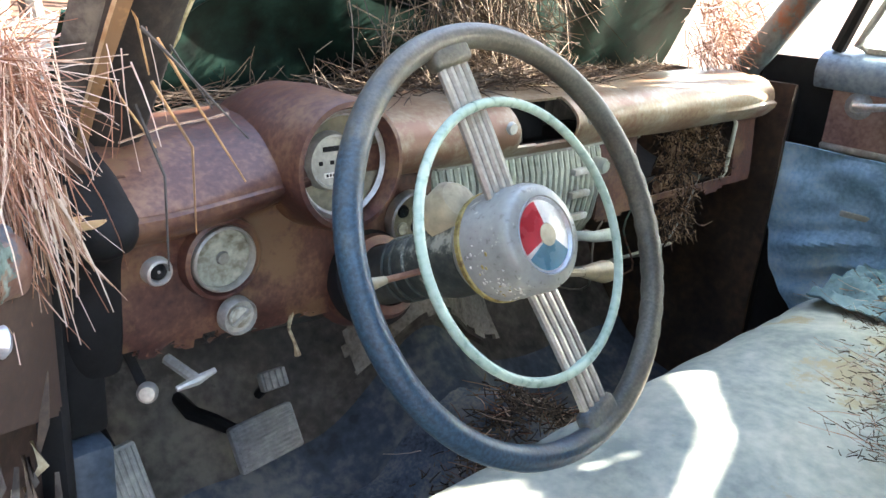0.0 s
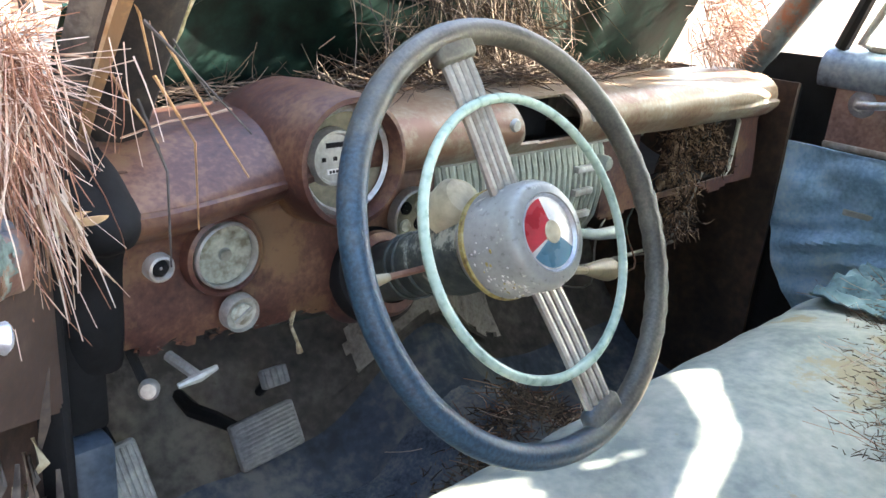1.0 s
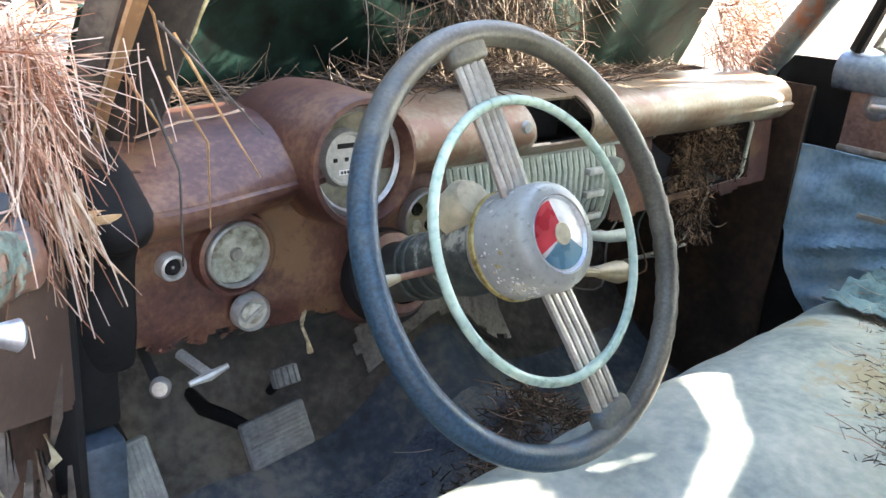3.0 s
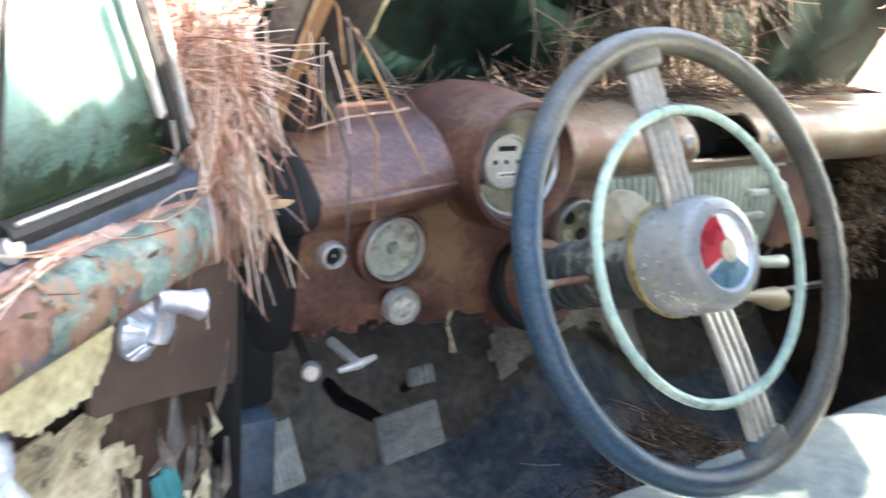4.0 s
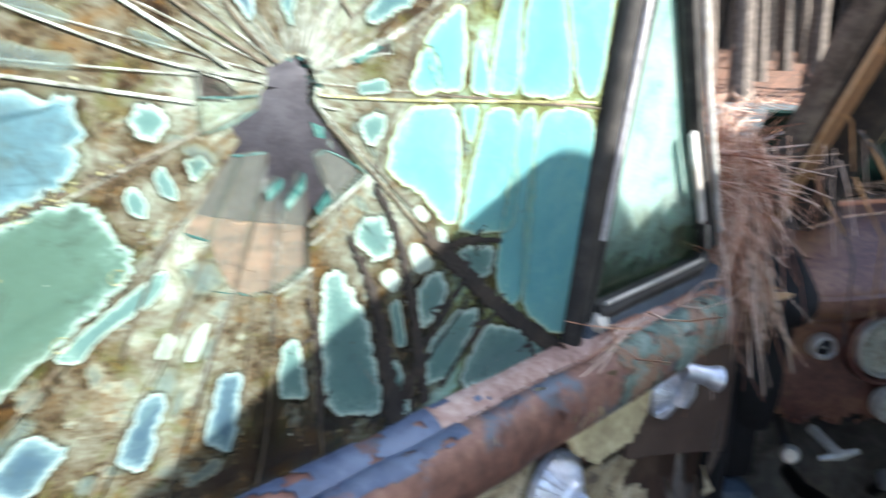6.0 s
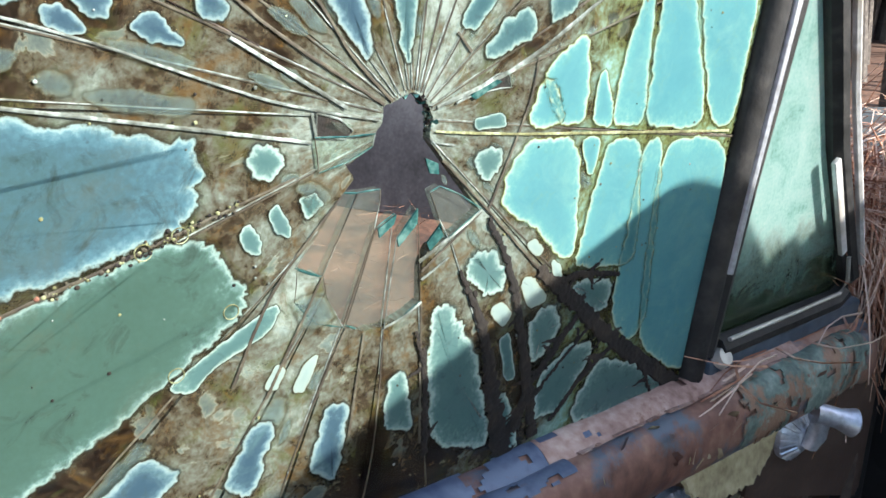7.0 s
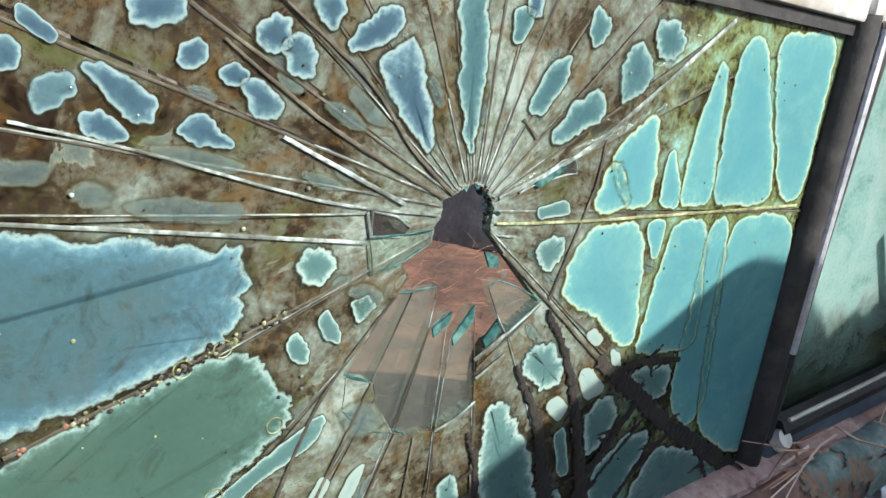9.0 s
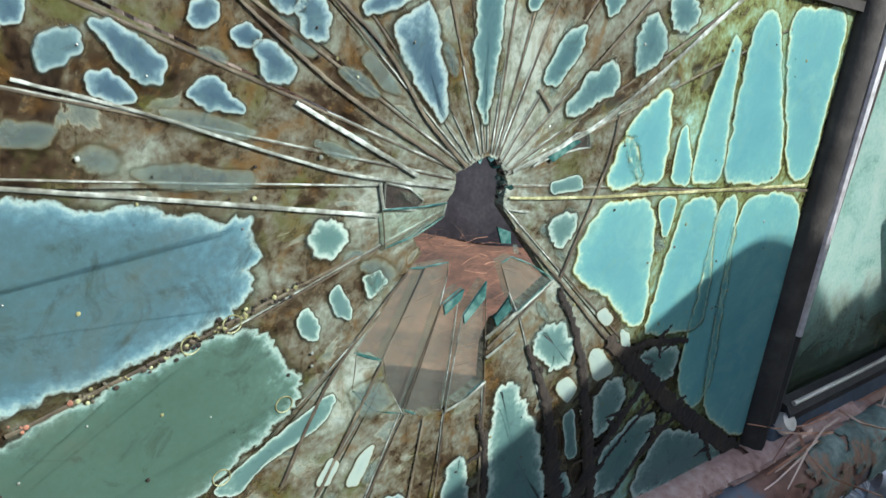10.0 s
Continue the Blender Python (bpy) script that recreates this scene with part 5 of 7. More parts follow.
RUBBER = mat("cracked_black_channel", (0.013, 0.013, 0.014), (0.006, 0.006, 0.006), (0.038, 0.035, 0.033), 30, 0.62, 0.1, 0.5, 150)
gp("division_bar", tube([(-0.028, -0.004, -0.02), (-0.0275, -0.004, 0.036), (-0.0245, -0.004, 0.16), (-0.021, -0.004, 0.292)], 0.0095, 10, flat=0.9), RUBBER, "black window division bar")
gp("division_trim", tube([(-0.019, -0.012, 0.10), (-0.0165, -0.012, 0.16), (-0.010, -0.012, 0.285)], 0.0026, 8), CHROME, "tarnished bright edge")
gp("division_seal", tube([(-0.012, -0.004, 0.036), (-0.006, -0.004, 0.16), (0.004, -0.004, 0.275)], 0.006, 8), RUBBER)
wing = gp("wing_frame", tube([(-0.005, -0.006, 0.040), (0.08, -0.006, 0.040), (0.148, -0.006, 0.040), (0.160, -0.006, 0.046), (0.163, -0.006, 0.058), (0.146, -0.006, 0.084), (0.090, -0.006, 0.170), (0.030, -0.006, 0.285)], 0.0085, 8), RUBBER, "wing window frame")
gp("wing_bead", tube([(0.0, -0.012, 0.048), (0.08, -0.012, 0.048), (0.145, -0.012, 0.049), (0.152, -0.012, 0.058), (0.142, -0.012, 0.08)], 0.0016, 7), DULL, "tarnished bead", wing)
gp("bright_strip", box(-0.0035, 0.0035, -0.015, -0.011, -0.045, 0.045, 0.001), TRIM, "bright trim strip", wing).matrix_local = Matrix.Translation((-0.2, -0.03, -0.42)) @ GM @ Matrix.Translation((0.104, 0, 0.124)) @ Matrix.Rotation(radians(-32), 4, "Y") @ (DOI @ GM).inverted()
gp("bright_edge", tube([(0.166, -0.012, 0.07), (0.136, -0.012, 0.122), (0.086, -0.012, 0.205), (0.046, -0.012, 0.285)], 0.0030, 7), TRIM, "bright outer edge", wing)
gp("wing_latch", lathe([(0, 0.007), (0.006, 0.006), (0.008, 0), (0.005, -0.004)], 20, m=Matrix.Translation((-0.004, -0.010, 0.034)) @ Matrix.Rotation(radians(50), 4, "X")), DULL, "pitted wing window latch")
gp("lower_channel", box(-0.82, -0.018, -0.008, 0.008, 0.0, 0.016, 0.003), RUBBER, "black window channel")
gp("lower_channel", box(-0.016, 0.19, -0.012, 0.010, 0.0, 0.034, 0.004), POST_BLUE, "dark blue painted sill below the wing")
def top_z(x):
    """The window's upper edge rises to the rear."""
    return 0.283 + 0.105 * (-0.03 - x)


def sloped(bm):
    for v in bm.verts:
        v.co.z += top_z(v.co.x) - 0.289
    return bm


gp("top_frame", sloped(box(-0.83, -0.026, -0.010, 0.012, 0.2935, 0.309, 0.003)), TRIM, "tarnished bright top frame")
gp("top_frame", box(-0.024, 0.075, -0.012, 0.012, 0.288, 0.304, 0.003), TRIM, "tarnished bright top frame")
gp("top_seal", sloped(box(-0.83, -0.01, -0.006, 0.006, 0.287, 0.2932)), RUBBER)
gp("rear_channel", box(-0.83, -0.81, -0.01, 0.01, 0.0, 0.37, 0.003), RUBBER)


def film(name, ramp, opacity, gloss=0.18, trans=0.4, polar=True, attr=False, ramp2=None, foot=None, mottle=None):
    """Clouded laminate: stained film that scatters light and lets some through, under a glass gloss."""
    m = bpy.data.materials.new(name)
    m.use_nodes = True
    nt = m.node_tree
    L, N = nt.links, nt.nodes
    out = N["Material Output"]
    N.remove(N["Principled BSDF"])
    co = N.new("ShaderNodeTexCoord")
    vec = co.outputs["Object"]
    if polar:
        sub = N.new("ShaderNodeVectorMath")
        sub.operation = "SUBTRACT"
        L.new(vec, sub.inputs[0])
        sub.inputs[1].default_value = CENTRE3
        sep = N.new("ShaderNodeSeparateXYZ")
        L.new(sub.outputs[0], sep.inputs[0])
        an = N.new("ShaderNodeMath")
        an.operation = "ARCTAN2"
        L.new(sep.outputs["Z"], an.inputs[0])
        L.new(sep.outputs["X"], an.inputs[1])
        ln = N.new("ShaderNodeVectorMath")
        ln.operation = "LENGTH"
        L.new(sub.outputs[0], ln.inputs[0])
        am = N.new("ShaderNodeMath")
        am.operation = "MULTIPLY"
        L.new(an.outputs[0], am.inputs[0])
        am.inputs[1].default_value = 0.11
        cb = N.new("ShaderNodeCombineXYZ")
        L.new(am.outputs[0], cb.inputs[0])
        L.new(ln.outputs["Value"], cb.inputs[1])
        vec = cb.outputs[0]
    n1 = N.new("ShaderNodeTexNoise")
    n1.inputs["Scale"].default_value = 50 if polar else 26
    n1.inputs["Detail"].default_value = 7
    n1.inputs["Roughness"].default_value = 0.68
    n1.inputs["Distortion"].default_value = 0.6
    L.new(vec, n1.inputs["Vector"])
    n2 = N.new("ShaderNodeTexNoise")
    n2.inputs["Scale"].default_value = 420
    n2.inputs["Detail"].default_value = 5
    L.new(co.outputs["Object"], n2.inputs["Vector"])
    s = N.new("ShaderNodeMath")
    s.operation = "MULTIPLY_ADD"
    L.new(n2.outputs["Fac"], s.inputs[0])
    s.inputs[1].default_value = 0.34
    edge_val = None
    if attr:
        at = N.new("ShaderNodeAttribute")
        at.attribute_name = "inset"
        grow = at.outputs["Fac"]
        for scale, amp, detail in ((420, 0.60, 4), (90, 0.40, 3), (38, 0.40, 5)):
            n5 = N.new("ShaderNodeTexNoise")
            n5.inputs["Scale"].default_value = scale
            n5.inputs["Detail"].default_value = detail
            n5.inputs["Roughness"].default_value = 0.65
            L.new(co.outputs["Object"], n5.inputs["Vector"])
            c5 = N.new("ShaderNodeMath")
            c5.operation = "SUBTRACT"
            L.new(n5.outputs["Fac"], c5.inputs[0])
            c5.inputs[1].default_value = 0.5
            k5 = N.new("ShaderNodeMath")
            k5.operation = "MULTIPLY_ADD"
            L.new(c5.outputs[0], k5.inputs[0])
            k5.inputs[1].default_value = amp
            L.new(grow, k5.inputs[2])
            grow = k5.outputs[0]
        # from the stained halo (0) over the pale rim (0.45) to the middle (1)
        s = N.new("ShaderNodeMapRange")
        s.inputs["From Min"].default_value, s.inputs["From Max"].default_value = -0.7, 1.0
        L.new(grow, s.inputs["Value"])
        ev = N.new("ShaderNodeMapRange")
        ev.inputs["From Min"].default_value, ev.inputs["From Max"].default_value = -0.40, -0.02
        ev.inputs["To Max"].default_value = opacity
        L.new(grow, ev.inputs["Value"])
        ev2 = N.new("ShaderNodeMapRange")
        ev2.inputs["From Min"].default_value, ev2.inputs["From Max"].default_value = -0.7, -0.4
        L.new(at.outputs["Fac"], ev2.inputs["Value"])
        evm = N.new("ShaderNodeMath")
        evm.operation = "MULTIPLY"
        L.new(ev.outputs["Result"], evm.inputs[0])
        L.new(ev2.outputs["Result"], evm.inputs[1])
        edge_val = evm.outputs[0]
    else:
        off = N.new("ShaderNodeMath")
        off.operation = "SUBTRACT"
        L.new(n1.outputs["Fac"], off.inputs[0])
        off.inputs[1].default_value = 0.15
        L.new(off.outputs[0], s.inputs[2])
    if ramp2:
        # broad browner and greener areas
        n4 = N.new("ShaderNodeTexNoise")
        n4.inputs["Scale"].default_value = 17
        n4.inputs["Detail"].default_value = 3
        L.new(co.outputs["Object"], n4.inputs["Vector"])
        h4 = N.new("ShaderNodeMath")
        h4.operation = "SUBTRACT"
        L.new(n4.outputs["Fac"], h4.inputs[0])
        h4.inputs[1].default_value = 0.5
        s4 = N.new("ShaderNodeMath")
        s4.operation = "MULTIPLY_ADD"
        L.new(h4.outputs[0], s4.inputs[0])
        s4.inputs[1].default_value = 0.90
        L.new(s.outputs[0], s4.inputs[2])
        oi = N.new("ShaderNodeObjectInfo")
        h6 = N.new("ShaderNodeMath")
        h6.operation = "SUBTRACT"
        L.new(oi.outputs["Random"], h6.inputs[0])
        h6.inputs[1].default_value = 0.5
        s6 = N.new("ShaderNodeMath")
        s6.operation = "MULTIPLY_ADD"
        L.new(h6.outputs[0], s6.inputs[0])
        s6.inputs[1].default_value = 0.12
        L.new(s4.outputs[0], s6.inputs[2])
        n8 = N.new("ShaderNodeTexNoise")
        n8.inputs["Scale"].default_value = 110
        n8.inputs["Detail"].default_value = 6
        n8.inputs["Roughness"].default_value = 0.7
        n8.inputs["Distortion"].default_value = 1.4
        L.new(co.outputs["Object"], n8.inputs["Vector"])
        h8 = N.new("ShaderNodeMath")
        h8.operation = "SUBTRACT"
        L.new(n8.outputs["Fac"], h8.inputs[0])
        h8.inputs[1].default_value = 0.5
        s8 = N.new("ShaderNodeMath")
        s8.operation = "MULTIPLY_ADD"
        L.new(h8.outputs[0], s8.inputs[0])
        s8.inputs[1].default_value = 0.5
        L.new(s6.outputs[0], s8.inputs[2])
        s6 = s8
        # cleaner, greyer glass close to the hole, browner growth far from it
        far = N.new("ShaderNodeMapRange")
        far.inputs["From Min"].default_value, far.inputs["From Max"].default_value = 0.01, 0.17
        far.inputs["To Min"].default_value, far.inputs["To Max"].default_value = 0.13, -0.13
        L.new(ln.outputs["Value"], far.inputs["Value"])
        s7 = N.new("ShaderNodeMath")
        L.new(s6.outputs[0], s7.inputs[0])
        L.new(far.outputs["Result"], s7.inputs[1])
        s = s7
    cr = N.new("ShaderNodeValToRGB")
    e = cr.color_ramp.elements
    e[0].position, e[0].color = ramp[0][0], (*ramp[0][1], 1)
    e[1].position, e[1].color = ramp[-1][0], (*ramp[-1][1], 1)
    for p, c in ramp[1:-1]:
        e.new(p).color = (*c, 1)
    L.new(s.outputs[0], cr.inputs["Fac"])
    colour = cr.outputs["Color"]

    def blend(fac, b):
        mc = N.new("ShaderNodeMix")
        mc.data_type = "RGBA"
        L.new(fac, mc.inputs["Factor"])
        L.new(colour, mc.inputs["A"])
        L.new(b, mc.inputs["B"])
        return mc.outputs["Result"]

    if ramp2:
        # ochre and olive growth in uneven patches
        for scale, lo, hi, tint, top in ((55, 0.52, 0.66, (0.13, 0.075, 0.022), 0.65), (38, 0.54, 0.68, (0.085, 0.105, 0.03), 0.65), (140, 0.58, 0.70, (0.025, 0.017, 0.010), 0.75)):
            n9 = N.new("ShaderNodeTexNoise")
            n9.inputs["Scale"].default_value = scale
            n9.inputs["Detail"].default_value = 7
            n9.inputs["Roughness"].default_value = 0.7
            n9.inputs["Distortion"].default_value = 1.2
            L.new(co.outputs["Object"], n9.inputs["Vector"])
            r9 = N.new("ShaderNodeMapRange")
            r9.inputs["From Min"].default_value, r9.inputs["From Max"].default_value = lo, hi
            r9.inputs["To Max"].default_value = top
            L.new(n9.outputs["Fac"], r9.inputs["Value"])
            v9 = N.new("ShaderNodeRGB")
            v9.outputs[0].default_value = (*tint, 1)
            colour = blend(r9.outputs["Result"], v9.outputs[0])
        # small round blisters, drawn out along the fractures
        vo = N.new("ShaderNodeTexVoronoi")
        vo.inputs["Scale"].default_value = 70
        dist = N.new("ShaderNodeVectorMath")
        dist.operation = "MULTIPLY_ADD"
        L.new(n1.outputs["Color"], dist.inputs[0])
        dist.inputs[1].default_value = (0.03, 0.03, 0.03)
        L.new(vec, dist.inputs[2])
        L.new(dist.outputs[0], vo.inputs["Vector"])
        vr = N.new("ShaderNodeValToRGB")
        el = vr.color_ramp.elements
        el[0].position, el[0].color = 0.10, (0.16, 0.25, 0.25, 1)
        el[1].position, el[1].color = 0.34, (0.22, 0.21, 0.12, 1)
        el.new(0.22).color = (0.24, 0.34, 0.31, 1)
        el.new(0.28).color = (0.44, 0.50, 0.42, 1)
        L.new(vo.outputs["Distance"], vr.inputs["Fac"])
        mk = N.new("ShaderNodeMapRange")
        mk.inputs["From Min"].default_value, mk.inputs["From Max"].default_value = 0.36, 0.28
        mk.inputs["To Min"].default_value, mk.inputs["To Max"].default_value = 0.0, 0.4
        L.new(vo.outputs["Distance"], mk.inputs["Value"])
        n3 = N.new("ShaderNodeTexNoise")
        n3.inputs["Scale"].default_value = 24
        L.new(co.outputs["Object"], n3.inputs["Vector"])
        mk2 = N.new("ShaderNodeMapRange")
        mk2.inputs["From Min"].default_value, mk2.inputs["From Max"].default_value = 0.46, 0.56
        L.new(n3.outputs["Fac"], mk2.inputs["Value"])
        mm = N.new("ShaderNodeMath")
        mm.operation = "MULTIPLY"
        L.new(mk.outputs["Result"], mm.inputs[0])
        L.new(mk2.outputs["Result"], mm.inputs[1])
        colour = blend(mm.outputs[0], vr.outputs["Color"])
        # the front third is clouded teal instead of brown
        sx = N.new("ShaderNodeSeparateXYZ")
        L.new(co.outputs["Object"], sx.inputs[0])
        ad = N.new("ShaderNodeMath")
        ad.operation = "MULTIPLY_ADD"
        L.new(n1.outputs["Fac"], ad.inputs[0])
        ad.inputs[1].default_value = 0.10
        L.new(sx.outputs["X"], ad.inputs[2])
        rg_ = N.new("ShaderNodeMapRange")
        rg_.inputs["From Min"].default_value, rg_.inputs["From Max"].default_value = -0.125, -0.085
        L.new(ad.outputs[0], rg_.inputs["Value"])
        c2 = N.new("ShaderNodeValToRGB")
        e2 = c2.color_ramp.elements
        e2[0].position, e2[0].color = ramp2[0][0], (*ramp2[0][1], 1)
        e2[1].position, e2[1].color = ramp2[-1][0], (*ramp2[-1][1], 1)
        for p, c in ramp2[1:-1]:
            e2.new(p).color = (*c, 1)
        L.new(s.outputs[0], c2.inputs["Fac"])
        colour = blend(rg_.outputs["Result"], c2.outputs["Color"])
    if foot:
        # moss and grime growing up from the lower edge
        sz = N.new("ShaderNodeSeparateXYZ")
        L.new(co.outputs["Object"], sz.inputs[0])
        fa = N.new("ShaderNodeMath")
        fa.operation = "MULTIPLY_ADD"
        L.new(n1.outputs["Fac"], fa.inputs[0])
        fa.inputs[1].default_value = -0.14
        L.new(sz.outputs["Z"], fa.inputs[2])
        fm = N.new("ShaderNodeMapRange")
        fm.inputs["From Min"].default_value, fm.inputs["From Max"].default_value = 0.045, -0.01
        L.new(fa.outputs[0], fm.inputs["Value"])
        fc = N.new("ShaderNodeValToRGB")
        fc.color_ramp.elements[0].position, fc.color_ramp.elements[0].color = 0.35, (0.012, 0.02, 0.008, 1)
        fc.color_ramp.elements[1].position, fc.color_ramp.elements[1].color = 0.7, (0.10, 0.16, 0.08, 1)
        L.new(n2.outputs["Fac"], fc.inputs["Fac"])
        colour = blend(fm.outputs["Result"], fc.outputs["Color"])
    if mottle:
        # dark drowned patches of growth and pale drifts inside a wide field
        for scale, lo, hi, tint, top in mottle:
            n7 = N.new("ShaderNodeTexNoise")
            n7.inputs["Scale"].default_value = scale
            n7.inputs["Detail"].default_value = 8
            n7.inputs["Roughness"].default_value = 0.7
            n7.inputs["Distortion"].default_value = 0.8
            L.new(co.outputs["Object"], n7.inputs["Vector"])
            r7 = N.new("ShaderNodeMapRange")
            r7.inputs["From Min"].default_value, r7.inputs["From Max"].default_value = lo, hi
            r7.inputs["To Max"].default_value = top
            L.new(n7.outputs["Fac"], r7.inputs["Value"])
            v7 = N.new("ShaderNodeRGB")
            v7.outputs[0].default_value = (*tint, 1)
            colour = blend(r7.outputs["Result"], v7.outputs[0])
    bump = N.new("ShaderNodeBump")
    bump.inputs["Strength"].default_value = 0.5
    bump.inputs["Distance"].default_value = 0.0006
    L.new(s.outputs[0], bump.inputs["Height"])
    df, tr, gl, tp = N.new("ShaderNodeBsdfDiffuse"), N.new("ShaderNodeBsdfTranslucent"), N.new("ShaderNodeBsdfGlossy"), N.new("ShaderNodeBsdfTransparent")
    for n in (df, tr):
        L.new(colour, n.inputs["Color"])
        L.new(bump.outputs["Normal"], n.inputs["Normal"])
    gl.inputs["Roughness"].default_value = gloss
    L.new(bump.outputs["Normal"], gl.inputs["Normal"])
    m1, m2, m3 = N.new("ShaderNodeMixShader"), N.new("ShaderNodeMixShader"), N.new("ShaderNodeMixShader")
    m1.inputs[0].default_value = trans
    L.new(df.outputs[0], m1.inputs[1])
    L.new(tr.outputs[0], m1.inputs[2])
    m2.inputs[0].default_value = opacity
    tp.inputs["Color"].default_value = (0.75, 0.92, 0.9, 1)
    if edge_val:
        L.new(edge_val, m2.inputs[0])
        tp.inputs["Color"].default_value = (0.97, 0.98, 0.97, 1)
    L.new(tp.outputs[0], m2.inputs[1])
    L.new(m1.outputs[0], m2.inputs[2])
    fr = N.new("ShaderNodeFresnel")
    fr.inputs["IOR"].default_value = 1.35
    L.new(fr.outputs[0], m3.inputs[0])
    L.new(m2.outputs[0], m3.inputs[1])
    L.new(gl.outputs[0], m3.inputs[2])
    L.new(m3.outputs[0], out.inputs["Surface"])
    return m


CX, CZ = -0.264, 0.2157
CENTRE3 = (CX, 0.0, CZ)
# films: mouldy brown between the cracks; teal and blue bubbles with pale rims
DROWNED = ((60, 0.54, 0.66, (0.035, 0.05, 0.045), 0.6), (16, 0.52, 0.72, (0.11, 0.115, 0.075), 0.55), (150, 0.64, 0.72, (0.10, 0.17, 0.14), 0.6))
DRIFT = ((26, 0.50, 0.70, (0.26, 0.50, 0.45), 0.5), (14, 0.50, 0.70, (0.085, 0.28, 0.345), 0.55), (130, 0.56, 0.70, (0.17, 0.36, 0.29), 0.5))
POOL = ((48, 0.50, 0.68, (0.11, 0.20, 0.21), 0.6), (150, 0.56, 0.70, (0.05, 0.085, 0.09), 0.6))
MOULD = film("mouldy_brown_laminate", [(0.24, (0.012, 0.008, 0.006)), (0.36, (0.042, 0.029, 0.018)), (0.46, (0.082, 0.070, 0.045)), (0.56, (0.130, 0.134, 0.105)), (0.68, (0.185, 0.22, 0.185)), (0.86, (0.33, 0.40, 0.36))], 0.86, 0.15, 0.35,
             ramp2=[(0.26, (0.06, 0.055, 0.022)), (0.38, (0.16, 0.19, 0.075)), (0.50, (0.22, 0.34, 0.22)), (0.64, (0.26, 0.48, 0.43)), (0.84, (0.46, 0.66, 0.58))])


def bubble_film(name, halo, rim, shades, opacity, gloss, trans, mottle=None):
    """Halo of growth, pale frayed rim, darker middle."""
    ramp = [(0.0, halo), (0.33, tuple(0.55 * c for c in halo)), (0.385, halo), (0.43, tuple(0.5 * (a + b) for a, b in zip(halo, rim))), (0.475, rim)]
    return film(name, ramp + list(zip((0.555, 0.645, 0.75, 0.95), shades)), opacity, gloss, trans, False, True, mottle=mottle)


BLUE_FILM = bubble_film("blue_bubble_film", (0.050, 0.042, 0.026), (0.31, 0.42, 0.41), ((0.24, 0.36, 0.38), (0.12, 0.21, 0.255), (0.060, 0.115, 0.155), (0.045, 0.09, 0.13)), 0.96, 0.12, 0.38, POOL)
DEEP_FILM = bubble_film("deep_teal_bubble_film", (0.055, 0.050, 0.030), (0.34, 0.46, 0.42), ((0.22, 0.36, 0.35), (0.11, 0.21, 0.22), (0.070, 0.15, 0.165), (0.055, 0.125, 0.145)), 0.96, 0.12, 0.40, POOL)
TEAL_FILM = bubble_film("teal_bubble_film", (0.06, 0.052, 0.030), (0.46, 0.61, 0.56), ((0.34, 0.49, 0.46), (0.16, 0.29, 0.27), (0.105, 0.21, 0.205), (0.090, 0.185, 0.185)), 0.96, 0.12, 0.45, POOL)
FRONT_FILM = bubble_film("bright_teal_film", (0.24, 0.25, 0.09), (0.52, 0.68, 0.54), ((0.34, 0.58, 0.51), (0.19, 0.44, 0.44), (0.14, 0.38, 0.41), (0.125, 0.345, 0.39)), 0.95, 0.10, 0.48, DRIFT)
WIDE_FILM = bubble_film("wide_blue_film", (0.06, 0.06, 0.04), (0.34, 0.50, 0.50), ((0.17, 0.32, 0.37), (0.10, 0.215, 0.27), (0.075, 0.16, 0.20), (0.062, 0.125, 0.135)), 0.84, 0.06, 0.38, DROWNED)
WIDE_GREEN = bubble_film("wide_green_film", (0.06, 0.06, 0.04), (0.34, 0.50, 0.46), ((0.16, 0.28, 0.26), (0.085, 0.165, 0.14), (0.070, 0.14, 0.115), (0.062, 0.125, 0.10)), 0.84, 0.06, 0.38, DROWNED)
# Real dirt on the pane, and the dark filling drawn for two gaps.
DIRT_AND_GAPS = mat("black_brown_dirt_and_gap_fill", (0.0065, 0.0045, 0.0032), (0.003, 0.0022, 0.0018), (0.022, 0.016, 0.010), 60, 0.9, 0, 0.8, 300)
EDGE = mat("bright_fracture_edge", (0.14, 0.165, 0.15), (0.06, 0.065, 0.055), (0.36, 0.42, 0.40), 60, 0.2, 0, 0.2, 300)
SEAM = mat("grimy_fracture_seam", (0.045, 0.038, 0.024), (0.018, 0.014, 0.010), (0.11, 0.105, 0.075), 50, 0.7, 0, 0.5, 300)
YELLOW = mat("yellow_green_crack_growth", (0.15, 0.16, 0.07), (0.06, 0.055, 0.025), (0.34, 0.38, 0.24), 70, 0.8, 0, 0.5, 300)
SHARD = bpy.data.materials.new("dusty_clear_glass")
SHARD.use_nodes = True
_n, _l = SHARD.node_tree.nodes, SHARD.node_tree.links
_p = _n["Principled BSDF"]
_p.inputs["Base Color"].default_value = (0.45, 0.47, 0.42, 1)
_p.inputs["Roughness"].default_value = 0.12
_tp = _n.new("ShaderNodeBsdfTransparent")
_tp.inputs["Color"].default_value = (0.86, 0.93, 0.9, 1)
_mx = _n.new("ShaderNodeMixShader")
_nz = _n.new("ShaderNodeTexNoise")
_nz.inputs["Scale"].default_value = 90
_nz.inputs["Detail"].default_value = 6
_mr = _n.new("ShaderNodeMapRange")
_mr.inputs["From Min"].default_value, _mr.inputs["From Max"].default_value = 0.3, 0.75
